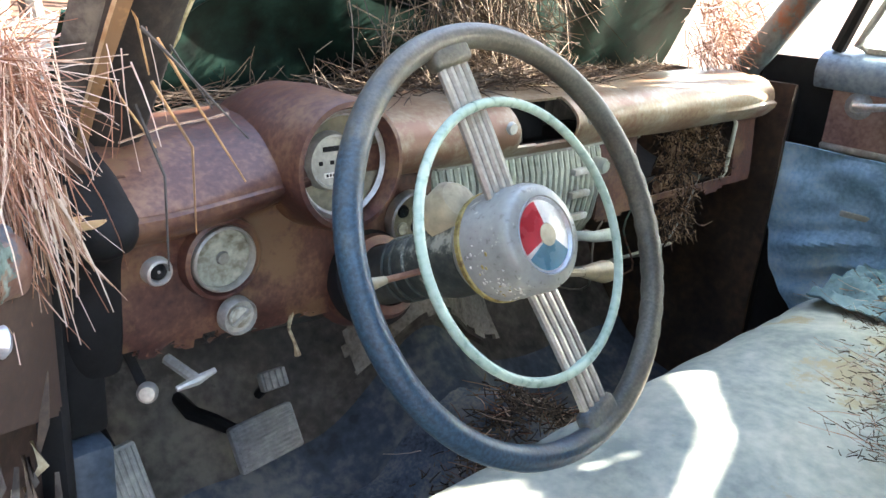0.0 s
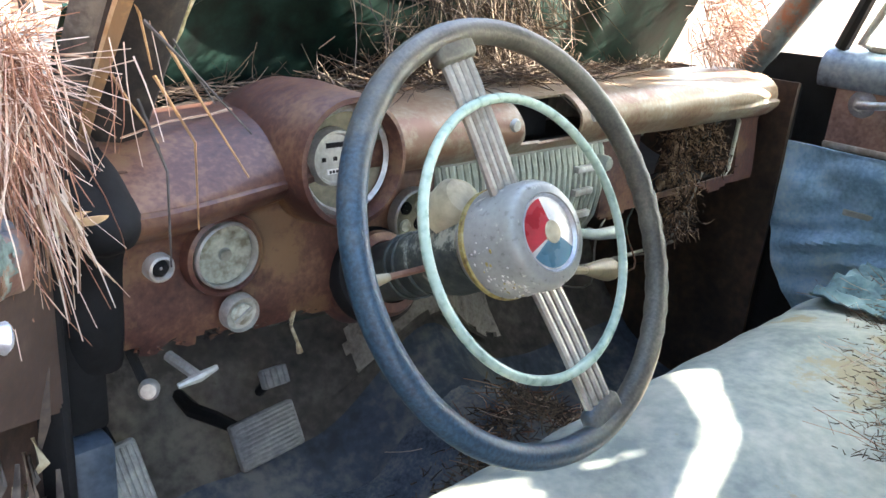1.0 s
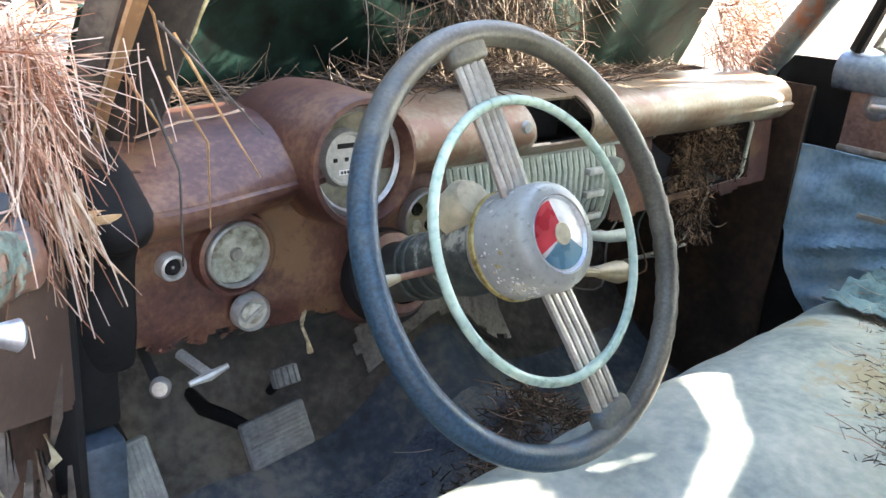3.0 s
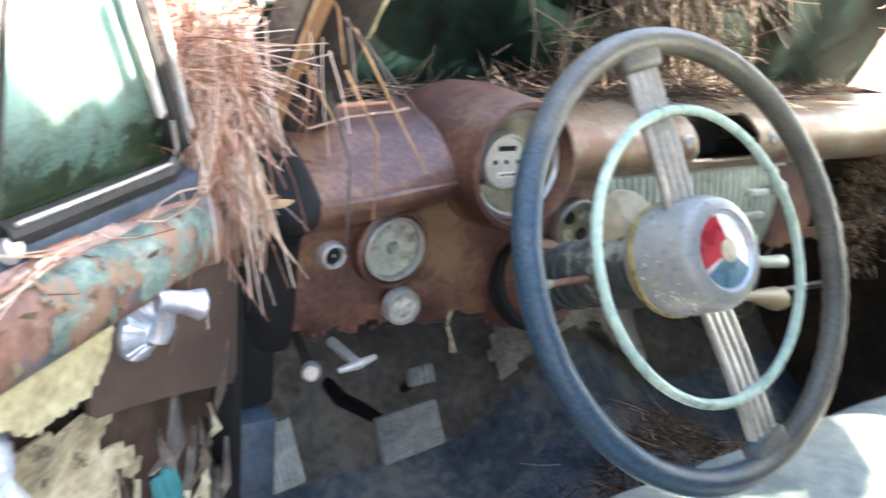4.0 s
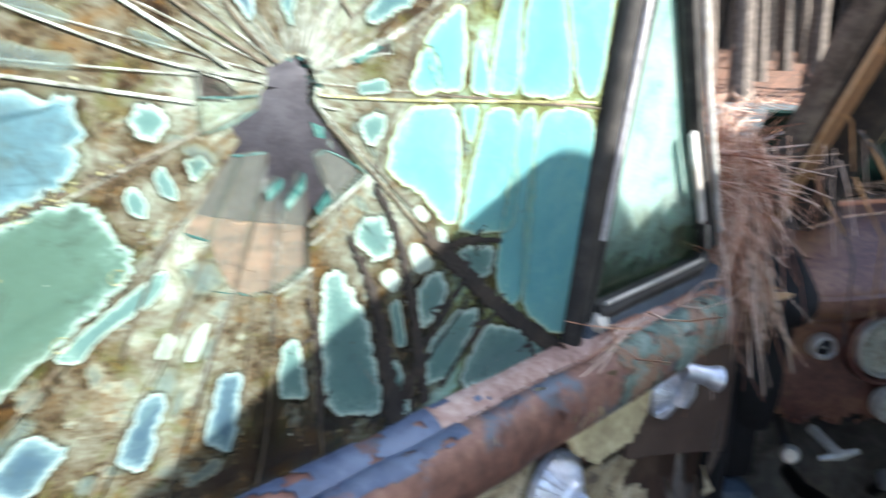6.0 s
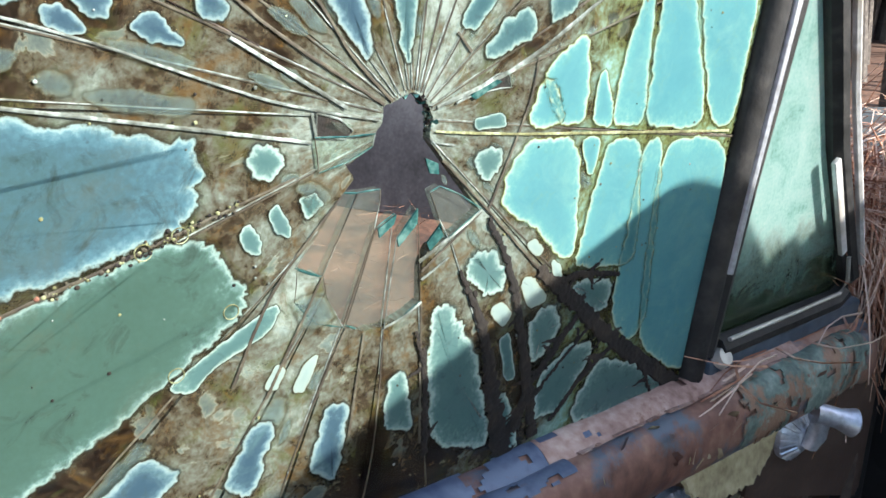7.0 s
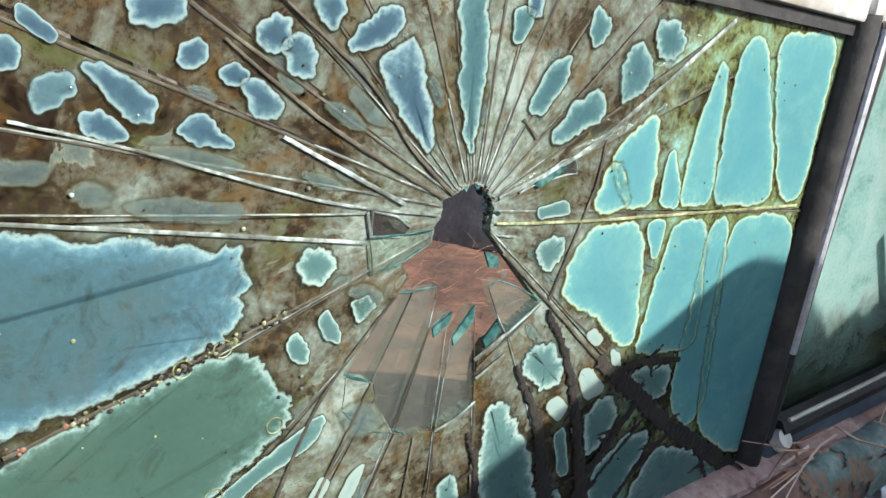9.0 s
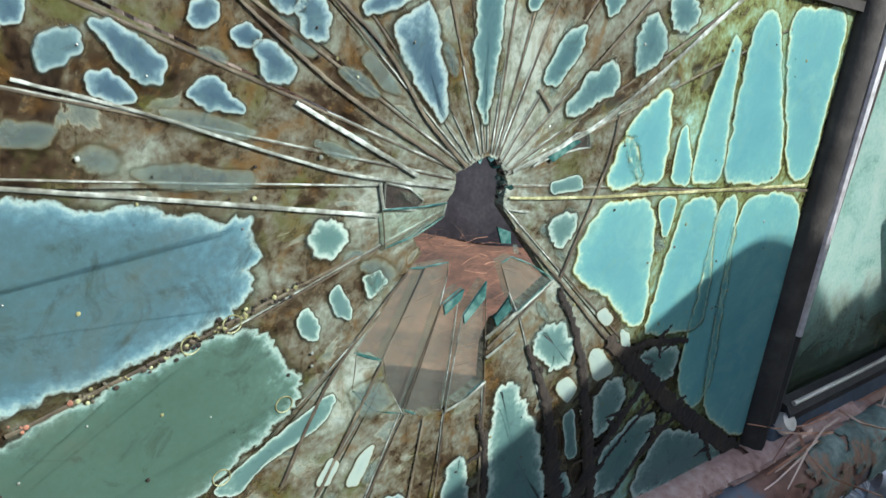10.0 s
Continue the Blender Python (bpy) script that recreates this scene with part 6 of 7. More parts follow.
_mr.inputs["To Min"].default_value, _mr.inputs["To Max"].default_value = 0.015, 0.11
_l.new(_nz.outputs["Fac"], _mr.inputs["Value"])
_l.new(_mr.outputs["Result"], _mx.inputs[0])
_l.new(_tp.outputs[0], _mx.inputs[1])
_l.new(_p.outputs[0], _mx.inputs[2])
_l.new(_mx.outputs[0], _n["Material Output"].inputs["Surface"])

window = thing("shattered_window", "shattered clouded teal door window with a hole", "window", m=DM @ GM)
# outline of the glass that has fallen out or gone clear, in millimetres along and up the pane
OPENING = [(-273, 224), (-269, 226), (-265, 227), (-260, 225), (-257, 221), (-254, 216), (-255, 210), (-255, 205), (-253, 200), (-249, 195), (-249, 190), (-240, 183), (-223, 171), (-242, 160), (-251, 158), (-255, 149), (-254, 132), (-263, 127), (-274, 124), (-285, 125), (-294, 129), (-302, 144), (-305, 155), (-317, 161), (-308, 172), (-296, 189), (-291, 194), (-296, 201), (-283, 207), (-282, 212), (-279, 216), (-279, 222)]
CRACKS = [17.4, 27, 42, 55.6, 69, 77, 86, 95, 102.5, 110.5, 124, 131.4, 137, 144.2, 155, 165, 174.1, 200, 224.2, 240.2, 250.4, 264.2, 276.5, 293.6, 316.5, 353]


def hole_r(a):
    """How far the opening reaches from its middle in the direction a."""
    c, s = math.cos(radians(a)), math.sin(radians(a))
    best = 0.009
    for (x0, z0), (x1, z1) in zip(OPENING, OPENING[1:] + OPENING[:1]):
        px, pz, ex, ez = x0 / 1000 - CX, z0 / 1000 - CZ, (x1 - x0) / 1000, (z1 - z0) / 1000
        den = c * ez - s * ex
        if abs(den) > 1e-9:
            r, k = (px * ez - pz * ex) / den, (px * s - pz * c) / den
            if r > 0 and 0 <= k <= 1:
                best = max(best, r)
    return best


def reach(a):
    """How far a ray from the hole runs inside the window opening."""
    c, s = math.cos(radians(a)), math.sin(radians(a))
    t = []
    if c > 1e-6:
        t.append((-0.024 - CX) / c)
    if c < -1e-6:
        t.append((-0.815 - CX) / c)
    if s + 0.105 * c > 1e-6:
        t.append((top_z(CX) - CZ) / (s + 0.105 * c))
    if s < -1e-6:
        t.append((0.004 - CZ) / s)
    return min(t)


def wpart(name, bm, material, label="", smooth=False):
    return part(name, bm, material, window, label, smooth)


def pol(a, r, y=0.0):
    return Vector((CX + r * math.cos(radians(a)), y, CZ + r * math.sin(radians(a))))


def mm(pts, y=0.0):
    return [Vector((x / 1000, y, z / 1000)) for x, z in pts]


rg = random.Random(2)


def slab(ring, thick, tilt=0.0):
    """A thin plate from an outline in the pane's plane."""
    bm = bmesh.new()
    c = sum(ring, Vector()) / len(ring)
    nrm = Vector((rg.uniform(-tilt, tilt), 0, rg.uniform(-tilt, tilt)))
    f = [bm.verts.new(p + Vector((0, nrm.dot(p - c) - thick / 2, 0))) for p in ring]
    b = [bm.verts.new(p + Vector((0, nrm.dot(p - c) + thick / 2, 0))) for p in ring]
    bm.faces.new(f)
    bm.faces.new(b[::-1])
    for k in range(len(ring)):
        k2 = (k + 1) % len(ring)
        bm.faces.new((f[k2], f[k], b[k], b[k2]))
    return bm


def wedge_plate(a0, a1, thick):
    """One splinter of the pane between two fractures, from the hole's edge out to the frame."""
    n = max(4, int((a1 - a0) / 0.9))
    bm = bmesh.new()
    rows = []
    for k in range(n + 1):
        a = a0 + 0.22 + (a1 - a0 - 0.44) * k / n
        r0, r1 = hole_r(a % 360) + 0.0004 * rg.uniform(-1, 1), reach(a % 360)
        p, q = pol(a, r0), pol(a, max(r1, r0 + 0.002))
        rows.append([bm.verts.new(v + Vector((0, y, 0))) for y in (-thick / 2, thick / 2) for v in (p, q)])
    for A, B in zip(rows, rows[1:]):
        bm.faces.new((A[0], B[0], B[1], A[1]))
        bm.faces.new((A[2], A[3], B[3], B[2]))
        bm.faces.new((A[0], A[2], B[2], B[0]))
        bm.faces.new((A[1], B[1], B[3], A[3]))
    for R in (rows[0], rows[-1]):
        bm.faces.new((R[0], R[1], R[3], R[2]))
    return bm


for a0, a1 in zip(CRACKS, CRACKS[1:] + [CRACKS[0] + 360]):
    wpart("glass_piece", wedge_plate(a0, a1, 0.005), MOULD)
# clear blades hanging under the hole and beside it
CUT = mat("green_cut_glass_edge", (0.022, 0.075, 0.072), (0.008, 0.028, 0.028), (0.09, 0.17, 0.155), 90, 0.15, 0, 0.1, 300)
BLADES = [[(-296, 189), (-289, 188), (-305, 155), (-317, 161)], [(-289, 188), (-278, 188), (-278, 182), (-280, 171), (-294, 129), (-302, 144), (-304, 155)], [(-279, 171), (-270, 176), (-271, 171), (-274, 123), (-284, 124), (-292, 129)], [(-269, 165), (-259, 177), (-254, 132), (-263, 127), (-273, 123)], [(-254, 184), (-249, 186), (-238, 181), (-224, 172), (-242, 161), (-248, 171)], [(-310, 213), (-295, 212), (-283, 212), (-284, 207), (-295, 202), (-308, 199)], [(-302, 144), (-294, 129), (-307, 134), (-317, 146), (-316, 160), (-306, 155)]]
for k, corners in enumerate(BLADES):
    ring = mm(corners, -0.0016 if k in (4, 5) else 0.0006 * (k % 3))
    wpart("clear_blade", slab(ring[::-1], 0.0040, 0.03), SHARD)
    for j, (p, q) in enumerate(zip(ring, ring[1:] + ring[:1])):
        e0, e1 = p + Vector((0, -0.0024, 0)), q + Vector((0, -0.0024, 0))
        top = abs(e1.z - e0.z) < 1.3 * abs(e1.x - e0.x)
        wpart("blade_edge", tube([e0, e0.lerp(e1, 0.5) + Vector((rg.uniform(-3, 3) * 1e-4, 0, 0)), e1], [0.0002, 0.00045 if top else 0.00028, 0.0002], 5), CUT if top else (EDGE, SEAM)[j % 2])
# bevelled green tops of the standing blades
for corners in ([(-279, 171), (-270, 176), (-271, 172), (-278, 167)], [(-269, 165), (-259, 177), (-259, 170), (-268, 161)], [(-253, 160), (-246, 168), (-244, 162), (-251, 156)], [(-257, 199), (-250, 196), (-249, 191), (-254, 192)]):
    wpart("bevelled_edge", slab(mm(corners, -0.0026)[::-1], 0.0010), CUT)
# sockets where splinters fell out: dark slabs stand in for the shaded gaps
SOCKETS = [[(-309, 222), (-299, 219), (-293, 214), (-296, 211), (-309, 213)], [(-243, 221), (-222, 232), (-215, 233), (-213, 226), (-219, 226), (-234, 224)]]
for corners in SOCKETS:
    wpart("chipped_socket", slab(mm(corners, -0.0016)[::-1], 0.003), DIRT_AND_GAPS)
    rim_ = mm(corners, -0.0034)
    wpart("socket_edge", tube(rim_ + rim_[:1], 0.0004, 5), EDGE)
wpart("loose_splinter", slab(mm([(-236, 224), (-222, 230), (-219, 229), (-233, 222)], -0.0034)[::-1], 0.001), CUT)
wpart("loose_splinter", slab(mm([(-217, 233), (-212, 231), (-213, 226), (-216, 228)], -0.0036)[::-1], 0.0014, 0.3), SHARD)
wpart("loose_splinter", slab(mm([(-304, 219), (-293, 216), (-295, 212), (-300, 215)], -0.0036)[::-1], 0.0012, 0.3), SHARD)
# crushed crumbs round the upper edge of the hole
for k in range(64):
    a = rg.uniform(-40, 120)
    p = pol(a, hole_r(a % 360) + rg.uniform(-0.0012, 0.0016), -0.002 + 0.004 * rg.random())
    s = rg.uniform(0.0006, 0.0017)
    ring = [p + Vector((s * math.cos(radians(b)) * rg.uniform(0.6, 1.3), 0, s * math.sin(radians(b)) * rg.uniform(0.6, 1.3))) for b in (0, 80, 160, 250)]
    wpart("glass_crumb", slab(ring[::-1], 0.0015, 0.8), (CUT, DIRT_AND_GAPS, SHARD)[k % 3])


def strip_line(pts, w0, w1, y, wobble, seed, n=26):
    rough_ = 0.3 if w1 > 0.0015 else 0.1
    r = random.Random(seed)
    P = [lerp_path([tuple(p) for p in pts], k / n) for k in range(n + 1)]
    P = [Vector(p) + Vector((r.uniform(-1, 1) * wobble, y, r.uniform(-1, 1) * wobble)) for p in P]
    return tube(P, [(w0 + (w1 - w0) * k / n) * r.uniform(1 - rough_, 1 + rough_) for k in range(n + 1)], 6, flat=1.0)


def flat_line(pts, w0, w1, y, wobble, seed, n=26):
    b = strip_line(pts, w0, w1, 0, wobble, seed, n)
    for v in b.verts:
        v.co.y = y + max(-0.0006, min(0.0006, v.co.y * 0.25))
    return b


# radial fractures: a dirty seam, thin and grey
MAIN = {27, 144.2, 155, 165, 174.1, 200, 316.5, 353, 240.2}
for i, a in enumerate(CRACKS):
    r0, r1 = hole_r(a) + 0.001, reach(a) * (1.0 if a in MAIN else 0.92)
    bend = rg.uniform(-1.6, 1.6)
    pts = [pol(a + bend * math.sin(3 * s), r0 + (r1 - r0) * s) for s in (0, 0.33, 0.66, 1)]
    big = a in MAIN
    wpart("fracture", flat_line(pts, 0.0003, 0.0009 if big else 0.0006, -0.0028, 0.0001, i), SEAM)
    cut = rg.uniform(0.15, 0.5)
    pts = [p_ + Vector((-0.0009, 0, 0.0007)) for p_ in (pol(a + bend * math.sin(3 * s * cut), r0 + (r1 - r0) * s * cut) for s in (0, 0.33, 0.66, 1))]
    wpart("fracture_edge", flat_line(pts, 0.0004, 0.0002, -0.0029, 0.0001, i + 50), EDGE)
SEAM_LINES = [[(-198, 239), (-201, 217), (-219, 170)], [(-223, 170), (-255, 147)], [(-248, 197), (-219, 170), (-176, 128)], [(-318, 198), (-355, 186), (-386, 176), (-426, 164)], [(-297, 188), (-326, 154), (-344, 116)], [(-305, 155), (-330, 106)], [(-293, 129), (-308, 97)], [(-284, 124), (-290, 73)], [(-254, 132), (-249, 54)], [(-245, 250), (-237, 242)], [(-341, 289), (-312, 265), (-294, 242), (-275, 224)], [(-360, 279), (-343, 265), (-320, 248), (-279, 223)]]
for i, pts in enumerate(SEAM_LINES):
    wpart("fracture", flat_line(mm(pts), 0.0005, 0.0008, -0.0033, 0.00012, i + 90, 40), SEAM)
# fractures whose raw edge catches the light, the highlight drawn as a pale strip
BRIGHT_LINES = [[(-342, 250), (-320, 237), (-296, 223)], [(-462, 241), (-375, 224), (-311, 211)], [(-311, 222), (-309, 213)], [(-253, 210), (-199, 204), (-39, 191)], [(-257, 152), (-240, 161), (-223, 171)], [(-255, 143), (-240, 151)], [(-274, 124), (-263, 127), (-254, 132)], [(-253, 220), (-202, 239), (-127, 287)], [(-416, 259), (-382, 248), (-328, 228), (-281, 217)], [(-242, 203), (-252, 205)]]
for i, pts in enumerate(BRIGHT_LINES):
    wpart("bright_fracture", flat_line(mm(pts), (0.0007, 0.0007, 0.0006, 0.0006, 0.0011, 0.0009, 0.0008, 0.0010, 0.0005, 0.0005)[i], (0.0009, 0.0008, 0.0006, 0.0009, 0.0008, 0.0006, 0.0006, 0.0012, 0.0006, 0.0004)[i], -0.0035, 0.0001, i + 70, 30), YELLOW if i == 3 else EDGE)
# dark branching dirt in the lower front corner
WEB = [([(-181, 132), (-152, 109), (-113, 75), (-32, 16)], 0.0045, 0.0085), ([(-142, 103), (-159, 85), (-179, 61), (-183, 39)], 0.003, 0.0035), ([(-133, 91), (-153, 74), (-174, 56)], 0.0014, 0.0016), ([(-110, 72), (-136, 56), (-157, 35)], 0.0022, 0.0026), ([(-218, 166), (-200, 134), (-189, 101), (-169, 29)], 0.0014, 0.0055), ([(-233, 143), (-214, 106), (-204, 68), (-190, 20)], 0.001, 0.0095), ([(-189, 38), (-181, 52), (-167, 60)], 0.006, 0.002), ([(-105, 74), (-80, 47), (-59, 11)], 0.0022, 0.0014), ([(-169, 121), (-152, 124), (-117, 117)], 0.0036, 0.0018), ([(-256, 117), (-249, 91), (-246, 46)], 0.0008, 0.003)]
for i, (pts, w0, w1) in enumerate(WEB):
    wpart("dirt_streak", flat_line(mm(pts), w0 * 0.85, w1 * 0.72, -0.0034 - 0.00005 * i, 0.0008, i + 130, 70), DIRT_AND_GAPS)
rd = random.Random(19)
for i in range(46):
    pts, w0, w1 = rd.choice(WEB)
    p = Vector(lerp_path(mm(pts), rd.uniform(0.15, 1)))
    a = rd.uniform(0, 6.283)
    q = p + Vector((math.cos(a), 0, math.sin(a))) * rd.uniform(0.005, 0.014)
    wpart("dirt_streak", flat_line([p, p.lerp(q, 0.5) + Vector((0.001, 0, 0.001)), q], 0.0022, 0.0003, -0.0033, 0.0006, i + 330, 10), DIRT_AND_GAPS)
# grime flecks on the pane
for i in range(150):
    p = Vector((rd.uniform(-0.46, -0.06), -0.0034, rd.uniform(0.03, 0.275)))
    if (p.x - CX) ** 2 + (p.z - CZ) ** 2 < 0.003 or (-0.325 < p.x < -0.22 and 0.11 < p.z < 0.23):
        continue
    r = rd.uniform(0.0003, 0.0008)
    wpart("fleck", lathe([(0, 0.0004), (r * 0.7, 0.0003), (r, 0.0)], 7, m=Matrix.Translation(p) @ Matrix.Rotation(radians(90), 4, "X")), (EDGE, YELLOW, DIRT_AND_GAPS)[i % 3])


def blister(corners, seed, rim=0.003, y=-0.0031, smooth=3, grow=0.0):
    """A delaminated blister: rounded outline, then rings stepping in from a frayed halo over the pale rim to the middle."""
    P = mm(corners)
    area = sum(a.x * b.z - b.x * a.z for a, b in zip(P, P[1:] + P[:1]))
    if area < 0:
        P.reverse()
    for cut in (0.13, 0.22, 0.25)[:smooth]:
        P = [q for a, b in zip(P, P[1:] + P[:1]) for q in (a.lerp(b, cut), a.lerp(b, 1 - cut))]
    dense = []
    for a, b in zip(P, P[1:] + P[:1]):
        m = max(1, int((b - a).length / 0.0025))
        dense += [a.lerp(b, s / m) for s in range(m)]
    P, n = dense, len(dense)
    c = sum(P, Vector()) / n
    near = min((p - c).length for p in P)
    rim = min(rim, near * 0.48)
    N = []
    for k in range(n):
        d = (P[(k + 1) % n] - P[k - 1]).normalized()
        N.append(Vector((-d.z, 0, d.x)))
    bm = bmesh.new()
    lay = bm.verts.layers.float.new("inset")
    rings = []
    for val, ins in ((-0.7, -0.8), (-0.3, -0.35), (0, 0), (0.22, 0.4), (0.42, 0.9), (0.7, 2.0)):
        ring = []
        for p, nn in zip(P, N):
            fray = 0.0022 * noise.noise(p * 520 + Vector((seed, 0, 0))) + 0.0022 * noise.noise(p * 130 + Vector((0, seed, 0)))
            q = p + nn * (rim * min(ins, 0.9) - grow) + fray * nn * (rim / 0.004)
            if ins > 0.9:
                q = q.lerp(c, min(0.45, rim * 1.4 / max(near, 1e-4)))
            q.x = min(q.x, -0.0335)
            v = bm.verts.new((q.x, y, min(max(q.z, 0.006), top_z(q.x) - 0.002)))
            v[lay] = val
            ring.append(v)
        rings.append(ring)
    mid = bm.verts.new((min(c.x, -0.034), y, min(c.z, top_z(c.x) - 0.003)))
    mid[lay] = 1.0
    for A, B in zip(rings, rings[1:]):
        for k in range(n):
            bm.faces.new((A[k], A[(k + 1) % n], B[(k + 1) % n], B[k]))
    for k in range(n):
        bm.faces.new((rings[-1][k], rings[-1][(k + 1) % n], mid))
    return bm


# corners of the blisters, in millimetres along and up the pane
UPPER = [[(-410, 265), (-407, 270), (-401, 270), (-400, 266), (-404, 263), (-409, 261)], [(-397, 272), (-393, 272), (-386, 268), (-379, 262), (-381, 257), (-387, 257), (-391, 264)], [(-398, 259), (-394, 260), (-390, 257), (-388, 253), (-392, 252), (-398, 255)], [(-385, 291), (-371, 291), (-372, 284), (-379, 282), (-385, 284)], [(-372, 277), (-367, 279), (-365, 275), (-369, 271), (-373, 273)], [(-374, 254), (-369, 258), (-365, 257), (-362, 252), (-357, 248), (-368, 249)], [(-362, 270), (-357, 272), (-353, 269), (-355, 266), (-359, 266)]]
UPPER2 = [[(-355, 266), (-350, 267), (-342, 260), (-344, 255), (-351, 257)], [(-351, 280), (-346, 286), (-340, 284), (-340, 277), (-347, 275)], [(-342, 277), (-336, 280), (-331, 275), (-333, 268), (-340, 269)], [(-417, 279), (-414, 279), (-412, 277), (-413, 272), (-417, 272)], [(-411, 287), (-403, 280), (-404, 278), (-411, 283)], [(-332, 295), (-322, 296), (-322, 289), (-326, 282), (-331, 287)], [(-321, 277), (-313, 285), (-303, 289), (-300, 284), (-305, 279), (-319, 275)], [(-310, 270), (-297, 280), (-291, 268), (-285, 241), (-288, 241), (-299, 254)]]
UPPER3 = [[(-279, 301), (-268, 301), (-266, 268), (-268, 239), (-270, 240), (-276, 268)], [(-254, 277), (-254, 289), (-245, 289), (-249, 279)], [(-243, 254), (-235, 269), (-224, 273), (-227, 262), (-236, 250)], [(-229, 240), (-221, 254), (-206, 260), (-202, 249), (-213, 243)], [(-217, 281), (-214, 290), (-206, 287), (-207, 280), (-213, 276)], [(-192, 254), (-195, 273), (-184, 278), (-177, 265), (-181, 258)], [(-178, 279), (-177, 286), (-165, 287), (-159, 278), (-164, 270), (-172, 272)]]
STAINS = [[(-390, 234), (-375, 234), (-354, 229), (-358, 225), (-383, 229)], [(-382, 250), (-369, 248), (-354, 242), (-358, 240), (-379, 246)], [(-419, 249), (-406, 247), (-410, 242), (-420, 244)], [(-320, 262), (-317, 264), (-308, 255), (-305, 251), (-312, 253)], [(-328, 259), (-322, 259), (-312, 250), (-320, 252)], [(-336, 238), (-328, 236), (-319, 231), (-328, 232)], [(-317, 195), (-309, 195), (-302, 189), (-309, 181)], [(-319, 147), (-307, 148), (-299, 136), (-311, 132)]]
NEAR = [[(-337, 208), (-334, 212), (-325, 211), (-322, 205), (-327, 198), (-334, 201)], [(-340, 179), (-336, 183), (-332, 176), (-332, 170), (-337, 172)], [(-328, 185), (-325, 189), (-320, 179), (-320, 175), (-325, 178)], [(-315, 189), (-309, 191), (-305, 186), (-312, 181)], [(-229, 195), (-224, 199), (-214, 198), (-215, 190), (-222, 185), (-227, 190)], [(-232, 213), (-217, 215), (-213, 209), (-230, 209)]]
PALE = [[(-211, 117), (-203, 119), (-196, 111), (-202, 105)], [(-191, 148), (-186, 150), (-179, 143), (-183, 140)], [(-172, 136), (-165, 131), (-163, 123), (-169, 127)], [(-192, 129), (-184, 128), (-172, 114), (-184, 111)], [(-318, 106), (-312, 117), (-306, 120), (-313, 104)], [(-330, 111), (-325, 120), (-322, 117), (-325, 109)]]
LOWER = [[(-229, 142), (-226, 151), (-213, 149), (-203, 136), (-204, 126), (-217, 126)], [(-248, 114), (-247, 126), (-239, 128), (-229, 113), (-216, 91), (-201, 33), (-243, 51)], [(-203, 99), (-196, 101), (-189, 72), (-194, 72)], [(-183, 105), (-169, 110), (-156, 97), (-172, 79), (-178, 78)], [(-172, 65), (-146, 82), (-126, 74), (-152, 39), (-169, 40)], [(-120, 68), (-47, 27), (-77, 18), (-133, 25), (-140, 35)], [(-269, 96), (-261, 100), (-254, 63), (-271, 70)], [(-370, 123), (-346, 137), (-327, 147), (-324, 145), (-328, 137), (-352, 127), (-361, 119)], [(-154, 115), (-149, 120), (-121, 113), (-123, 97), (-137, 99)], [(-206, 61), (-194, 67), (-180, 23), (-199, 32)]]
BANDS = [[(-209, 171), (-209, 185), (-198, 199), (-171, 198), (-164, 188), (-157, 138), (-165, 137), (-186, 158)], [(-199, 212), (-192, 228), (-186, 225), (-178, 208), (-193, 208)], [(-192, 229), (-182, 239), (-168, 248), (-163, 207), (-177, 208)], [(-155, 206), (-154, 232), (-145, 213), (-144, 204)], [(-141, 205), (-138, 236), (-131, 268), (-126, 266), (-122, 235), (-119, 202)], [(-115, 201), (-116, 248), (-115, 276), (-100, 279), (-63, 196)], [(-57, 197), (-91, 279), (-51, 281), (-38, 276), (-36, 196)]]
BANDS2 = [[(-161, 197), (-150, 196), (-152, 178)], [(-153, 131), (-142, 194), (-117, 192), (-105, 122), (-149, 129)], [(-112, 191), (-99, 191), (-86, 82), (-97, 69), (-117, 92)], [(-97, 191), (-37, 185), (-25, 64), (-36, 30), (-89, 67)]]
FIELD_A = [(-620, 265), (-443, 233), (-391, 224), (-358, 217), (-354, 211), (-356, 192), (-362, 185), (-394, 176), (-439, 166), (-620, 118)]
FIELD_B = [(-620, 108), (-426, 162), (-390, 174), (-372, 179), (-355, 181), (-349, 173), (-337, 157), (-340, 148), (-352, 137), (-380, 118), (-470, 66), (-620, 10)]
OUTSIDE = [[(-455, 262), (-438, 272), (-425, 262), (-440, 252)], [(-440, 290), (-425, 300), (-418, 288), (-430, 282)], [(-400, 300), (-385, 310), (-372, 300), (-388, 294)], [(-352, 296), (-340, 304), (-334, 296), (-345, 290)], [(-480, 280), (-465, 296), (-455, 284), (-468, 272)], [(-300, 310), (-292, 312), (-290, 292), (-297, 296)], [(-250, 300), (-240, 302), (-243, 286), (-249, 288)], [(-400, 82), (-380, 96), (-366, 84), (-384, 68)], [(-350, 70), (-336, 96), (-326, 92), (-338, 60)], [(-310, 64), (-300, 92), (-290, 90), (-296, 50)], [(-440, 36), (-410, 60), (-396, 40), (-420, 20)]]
STAIN = bubble_film("pale_stain_film", (0.09, 0.075, 0.04), (0.22, 0.24, 0.17), ((0.24, 0.31, 0.27), (0.20, 0.28, 0.26), (0.16, 0.24, 0.24), (0.14, 0.21, 0.22)), 0.40, 0.15, 0.4, POOL)
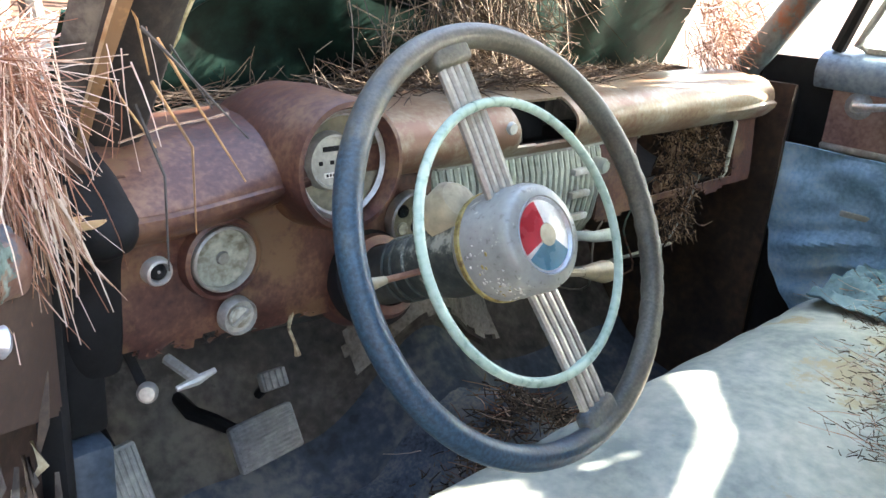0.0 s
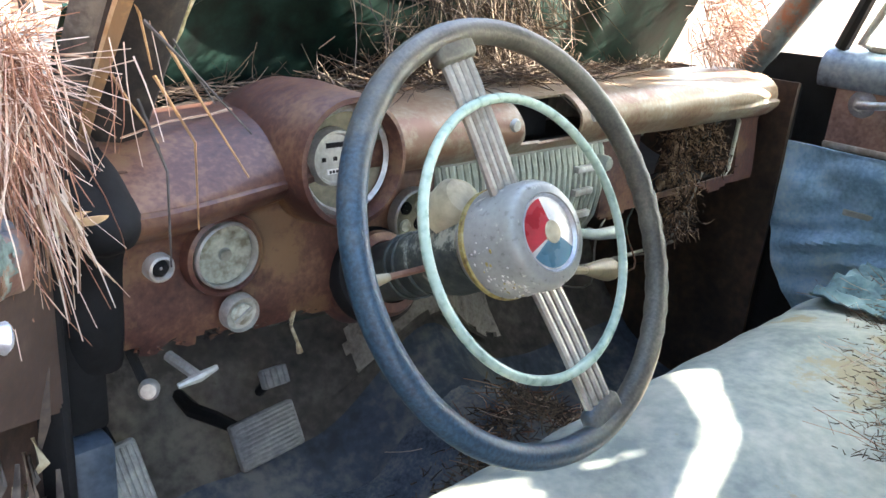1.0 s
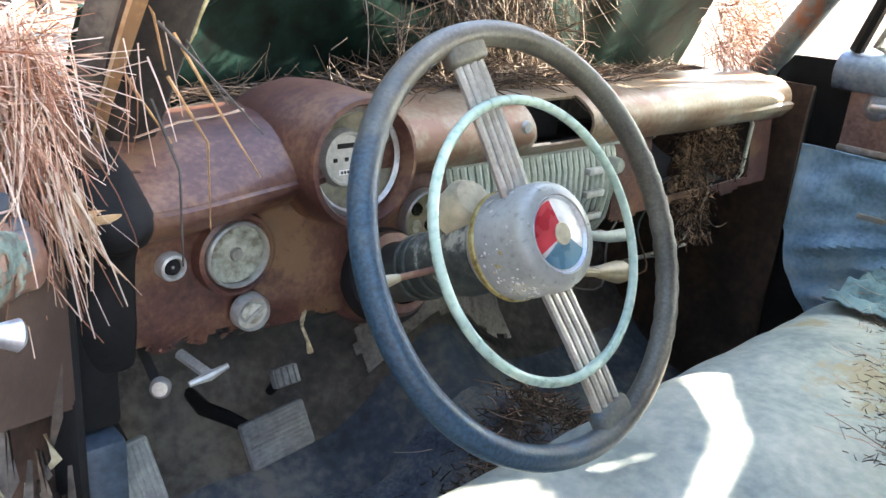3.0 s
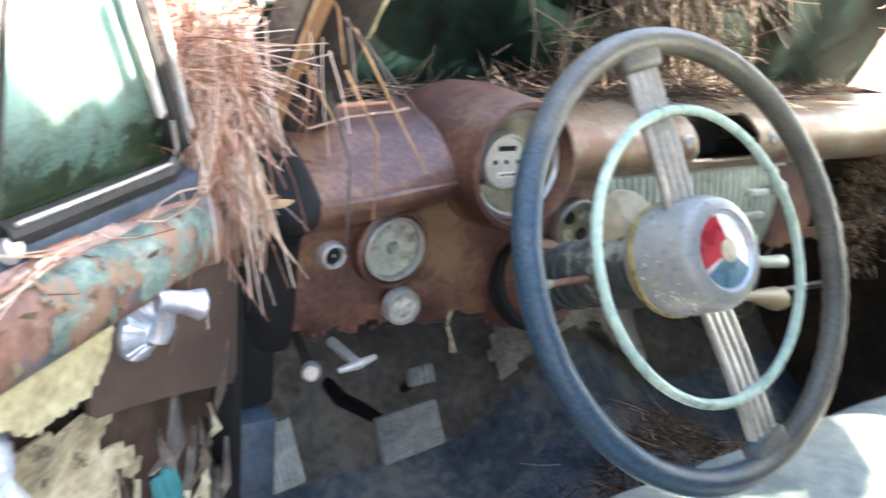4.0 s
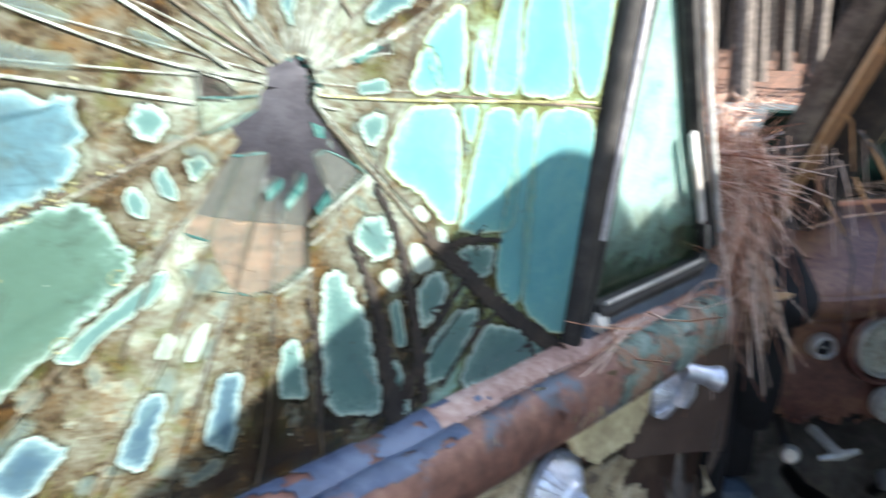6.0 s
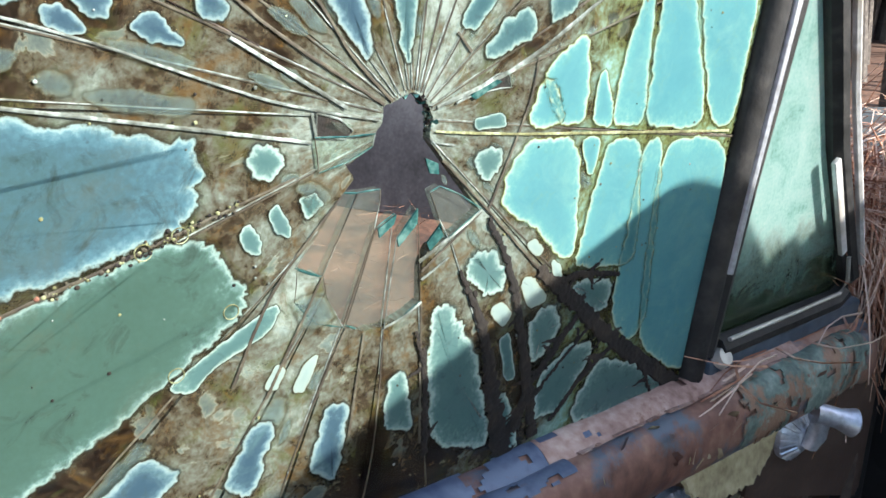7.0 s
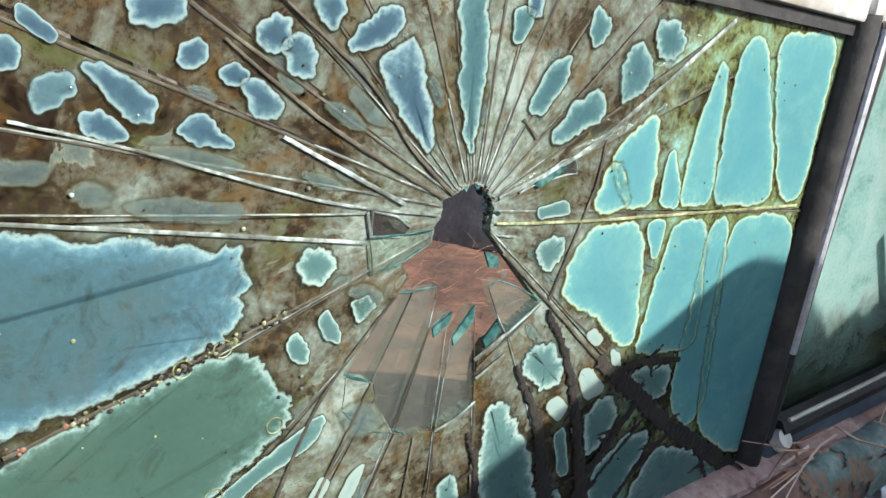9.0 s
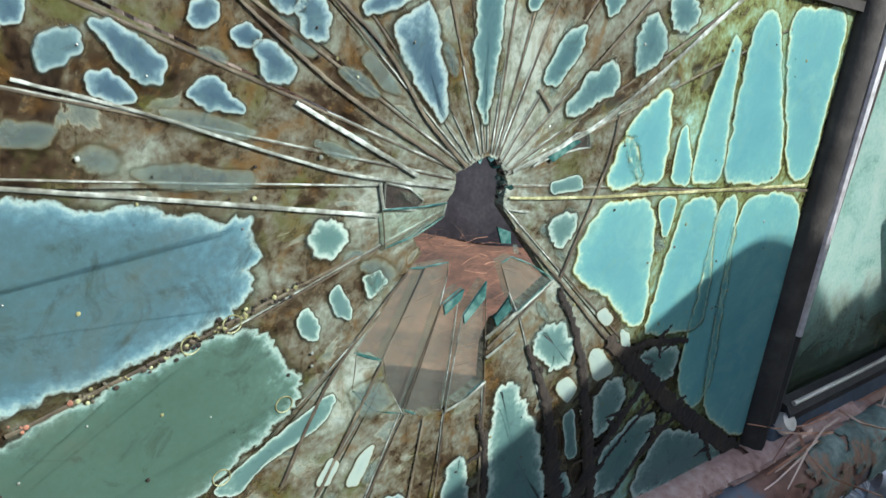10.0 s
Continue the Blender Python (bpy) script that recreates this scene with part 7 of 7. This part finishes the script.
PALE_FILM = bubble_film("pale_mint_film", (0.16, 0.13, 0.07), (0.38, 0.49, 0.44), ((0.40, 0.52, 0.47), (0.38, 0.51, 0.48), (0.38, 0.51, 0.48), (0.35, 0.48, 0.46)), 0.95, 0.12, 0.5)
rs = random.Random(12)
for k in range(75):
    a, r = rs.uniform(0, 360), 0.03 + 0.16 * rs.random()
    if 205 < a < 300 and r < 0.11:
        continue
    p = pol(a, r)
    if not (-0.43 < p.x < -0.15 and 0.02 < p.z < 0.28):
        continue
    h, e, t_ = rs.uniform(1.4, 4.2) * (0.5 + r * 6), rs.uniform(1.3, 3.0), radians(a + rs.uniform(-8, 8))
    ring = [(p.x * 1000 + h * (e * math.cos(b) * math.cos(t_) - math.sin(b) * math.sin(t_)), p.z * 1000 + h * (e * math.cos(b) * math.sin(t_) + math.sin(b) * math.cos(t_))) for b in (j * 0.898 for j in range(7))]
    wpart("stain", blister(ring, k + 200, 0.003, -0.0027, 2), STAIN, smooth=True)
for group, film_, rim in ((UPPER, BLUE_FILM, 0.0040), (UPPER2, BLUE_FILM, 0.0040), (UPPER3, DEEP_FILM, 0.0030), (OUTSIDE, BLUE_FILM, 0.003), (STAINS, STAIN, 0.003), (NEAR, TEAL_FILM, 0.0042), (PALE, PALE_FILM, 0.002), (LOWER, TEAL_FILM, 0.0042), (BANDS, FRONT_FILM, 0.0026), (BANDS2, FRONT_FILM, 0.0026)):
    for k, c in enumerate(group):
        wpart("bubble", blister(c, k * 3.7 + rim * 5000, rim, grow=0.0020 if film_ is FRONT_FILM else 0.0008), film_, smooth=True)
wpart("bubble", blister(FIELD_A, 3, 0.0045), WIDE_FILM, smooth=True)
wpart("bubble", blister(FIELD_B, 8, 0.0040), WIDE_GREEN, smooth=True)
# beads of growth along the long fracture
for k in range(90):
    s = rg.random()
    p = Vector(lerp_path(mm(SEAM_LINES[3]), 0.2 + 0.8 * s)) + Vector((rg.gauss(0, 0.0011), -0.0036, rg.gauss(0, 0.0011)))
    r = rg.uniform(0.0003, 0.0009)
    b = lathe([(0, 0.0003), (r * 0.6, 0.00025), (r, 0.0)], 10, m=Matrix.Translation(p) @ Matrix.Rotation(radians(90), 4, "X"))
    wpart("growth_bead", b, (YELLOW, SEAM, DIRT_AND_GAPS)[k % 3] if s < 0.8 else RUST)
for x, z in ((-344, 149), (-366, 128), (-362, 183), (-375, 179)):
    wpart("growth_ring", torus(0.0030, 0.00022, 24, 5), YELLOW).matrix_local = Matrix.Translation((x / 1000, -0.0034, z / 1000)) @ Matrix.Rotation(radians(90), 4, "X")
# wing window pane
wp = thing("wing_window", "clouded teal wing window with grime at its foot", "window", m=DM @ GM)
wring = [Vector(p) for p in ((-0.002, 0, 0.044), (0.155, 0, 0.044), (0.160, 0, 0.055), (0.086, 0, 0.175), (0.028, 0, 0.282), (0.000, 0, 0.282))]
part("glass", slab(wring, 0.005), film("clouded_wing_film", [(0.25, (0.16, 0.26, 0.18)), (0.36, (0.34, 0.60, 0.54)), (0.5, (0.50, 0.76, 0.72)), (0.75, (0.72, 0.88, 0.84))], 0.62, 0.12, 0.62, False, foot=True), wp, smooth=False)

# ---- pine needles by the hinge and on the fender ----
HEAP = 0.13


def heap_place(rng):
    x, y = rng.triangular(-0.98, -0.70, -0.775), 0.0 + 0.75 * rng.random() ** 1.5
    top = 1.085 + HEAP * math.exp(-((x + 0.775) / 0.13) ** 2) * (0.8 + 0.4 * wob(x * 5, y * 5, 0)) - 0.25 * max(0, -0.80 - x)
    return (x, y, top - 0.04 * rng.random() + 0.012), (rng.gauss(-0.6, 0.5) if x > -0.78 else rng.gauss(0, 0.8), rng.gauss(0, 0.9), rng.gauss(-0.06, 0.17))


needle_stuff("fender_needles", needles(11000, heap_place, (0.05, 0.13), 0.0008, 0.45, 20), NEEDLE, "heap of reddish dry pine needles on the fender")
mound = sheet(lambda u, v: (-1.0 + 0.36 * u, 0.02 + 0.78 * v, 1.035 + (HEAP + 0.02) * math.exp(-((u - 0.71) / 0.36) ** 2) * min(1, 0.5 + 4 * v) + 0.02 * wob(u * 7, v * 9, 1) - 0.3 * max(0, 0.5 - u) ** 2), 24, 30, 0.05)
tagged(solo("needle_mound", mound, LITTER, "packed reddish needle mound on the fender", "pine needles"), kind="stuff")


def hood_place(rng):
    x, y = rng.uniform(-0.6, 0.6), rng.uniform(0.28, 1.4)
    return (x, y, 1.115 - 0.05 * ((y - 0.26) / 1.25) ** 2 - 0.04 * (x / 0.66) ** 2), (rng.gauss(0, 1), rng.gauss(0, 1), rng.gauss(0, 0.12))


needle_stuff("hood_needles", needles(1500, hood_place, (0.08, 0.18), 0.001, 0.35, 21), NEEDLE, "dry pine needles on the hood")


def hang_place(rng):
    s = rng.random()
    x, y = rng.gauss(-0.754, 0.015), rng.gauss(-0.03, 0.022)
    return (x, y, 1.07 + 0.15 * s), ((x + 0.750) * 2.5 + rng.gauss(0.06, 0.16), rng.gauss(-0.12, 0.13), -1)


needle_stuff("hanging_needles", needles(360, hang_place, (0.04, 0.12), 0.0006, 0.5, 22), NEEDLE, "tuft of reddish needles hanging by the hinge")


def straw_place(rng):
    s = rng.random()
    return (rng.gauss(-0.733, 0.008), rng.gauss(-0.05, 0.012), 1.075 + 0.03 * s), (rng.gauss(0.22, 0.16), rng.gauss(-0.2, 0.10), -1)


needle_stuff("hanging_straw", needles(26, straw_place, (0.04, 0.10), 0.0011, 0.2, 27), NEEDLE_PALE, "sparse thick pale straws below the tuft")


def pillar_place(rng):
    s = rng.random()
    return (-0.69 + 0.035 * rng.random() + 0.02 * s, 0.06 - 0.10 * s, 1.09 + 0.13 * s), (rng.gauss(0.0, 0.25), rng.gauss(-0.25, 0.15), -1)


needle_stuff("pillar_tuft", needles(12, pillar_place, (0.04, 0.10), 0.0006, 0.45, 23), NEEDLE, "dry straw hanging along the pillar")


def spill_place(rng):
    x = rng.uniform(0.0, 0.2)
    m = DM @ Vector((x, -0.012 - 0.02 * rng.random(), 1.092 - 0.05 * max(0, x - 0.1)))
    return m, (rng.gauss(-0.6, 0.5), rng.gauss(-0.6, 0.5), rng.gauss(0.05, 0.12))


needle_stuff("sill_needles", needles(15, spill_place, (0.05, 0.12), 0.0009, 0.5, 24), NEEDLE, "few dry needles lying on the door sill")
leaf = thing("dry_leaf", "curled brown dry leaf caught in the needles", "leaf", (-0.70, -0.03, 1.045))
part("blade", sheet(lambda u, v: (-0.02 + 0.04 * u, (v - 0.5) * 0.016 * math.sin(math.pi * (0.05 + 0.9 * u)), 0.004 * math.sin(3 * u) + 0.01 * (v - 0.5) ** 2 * 4), 12, 6, 0.0006), WOOD, leaf)
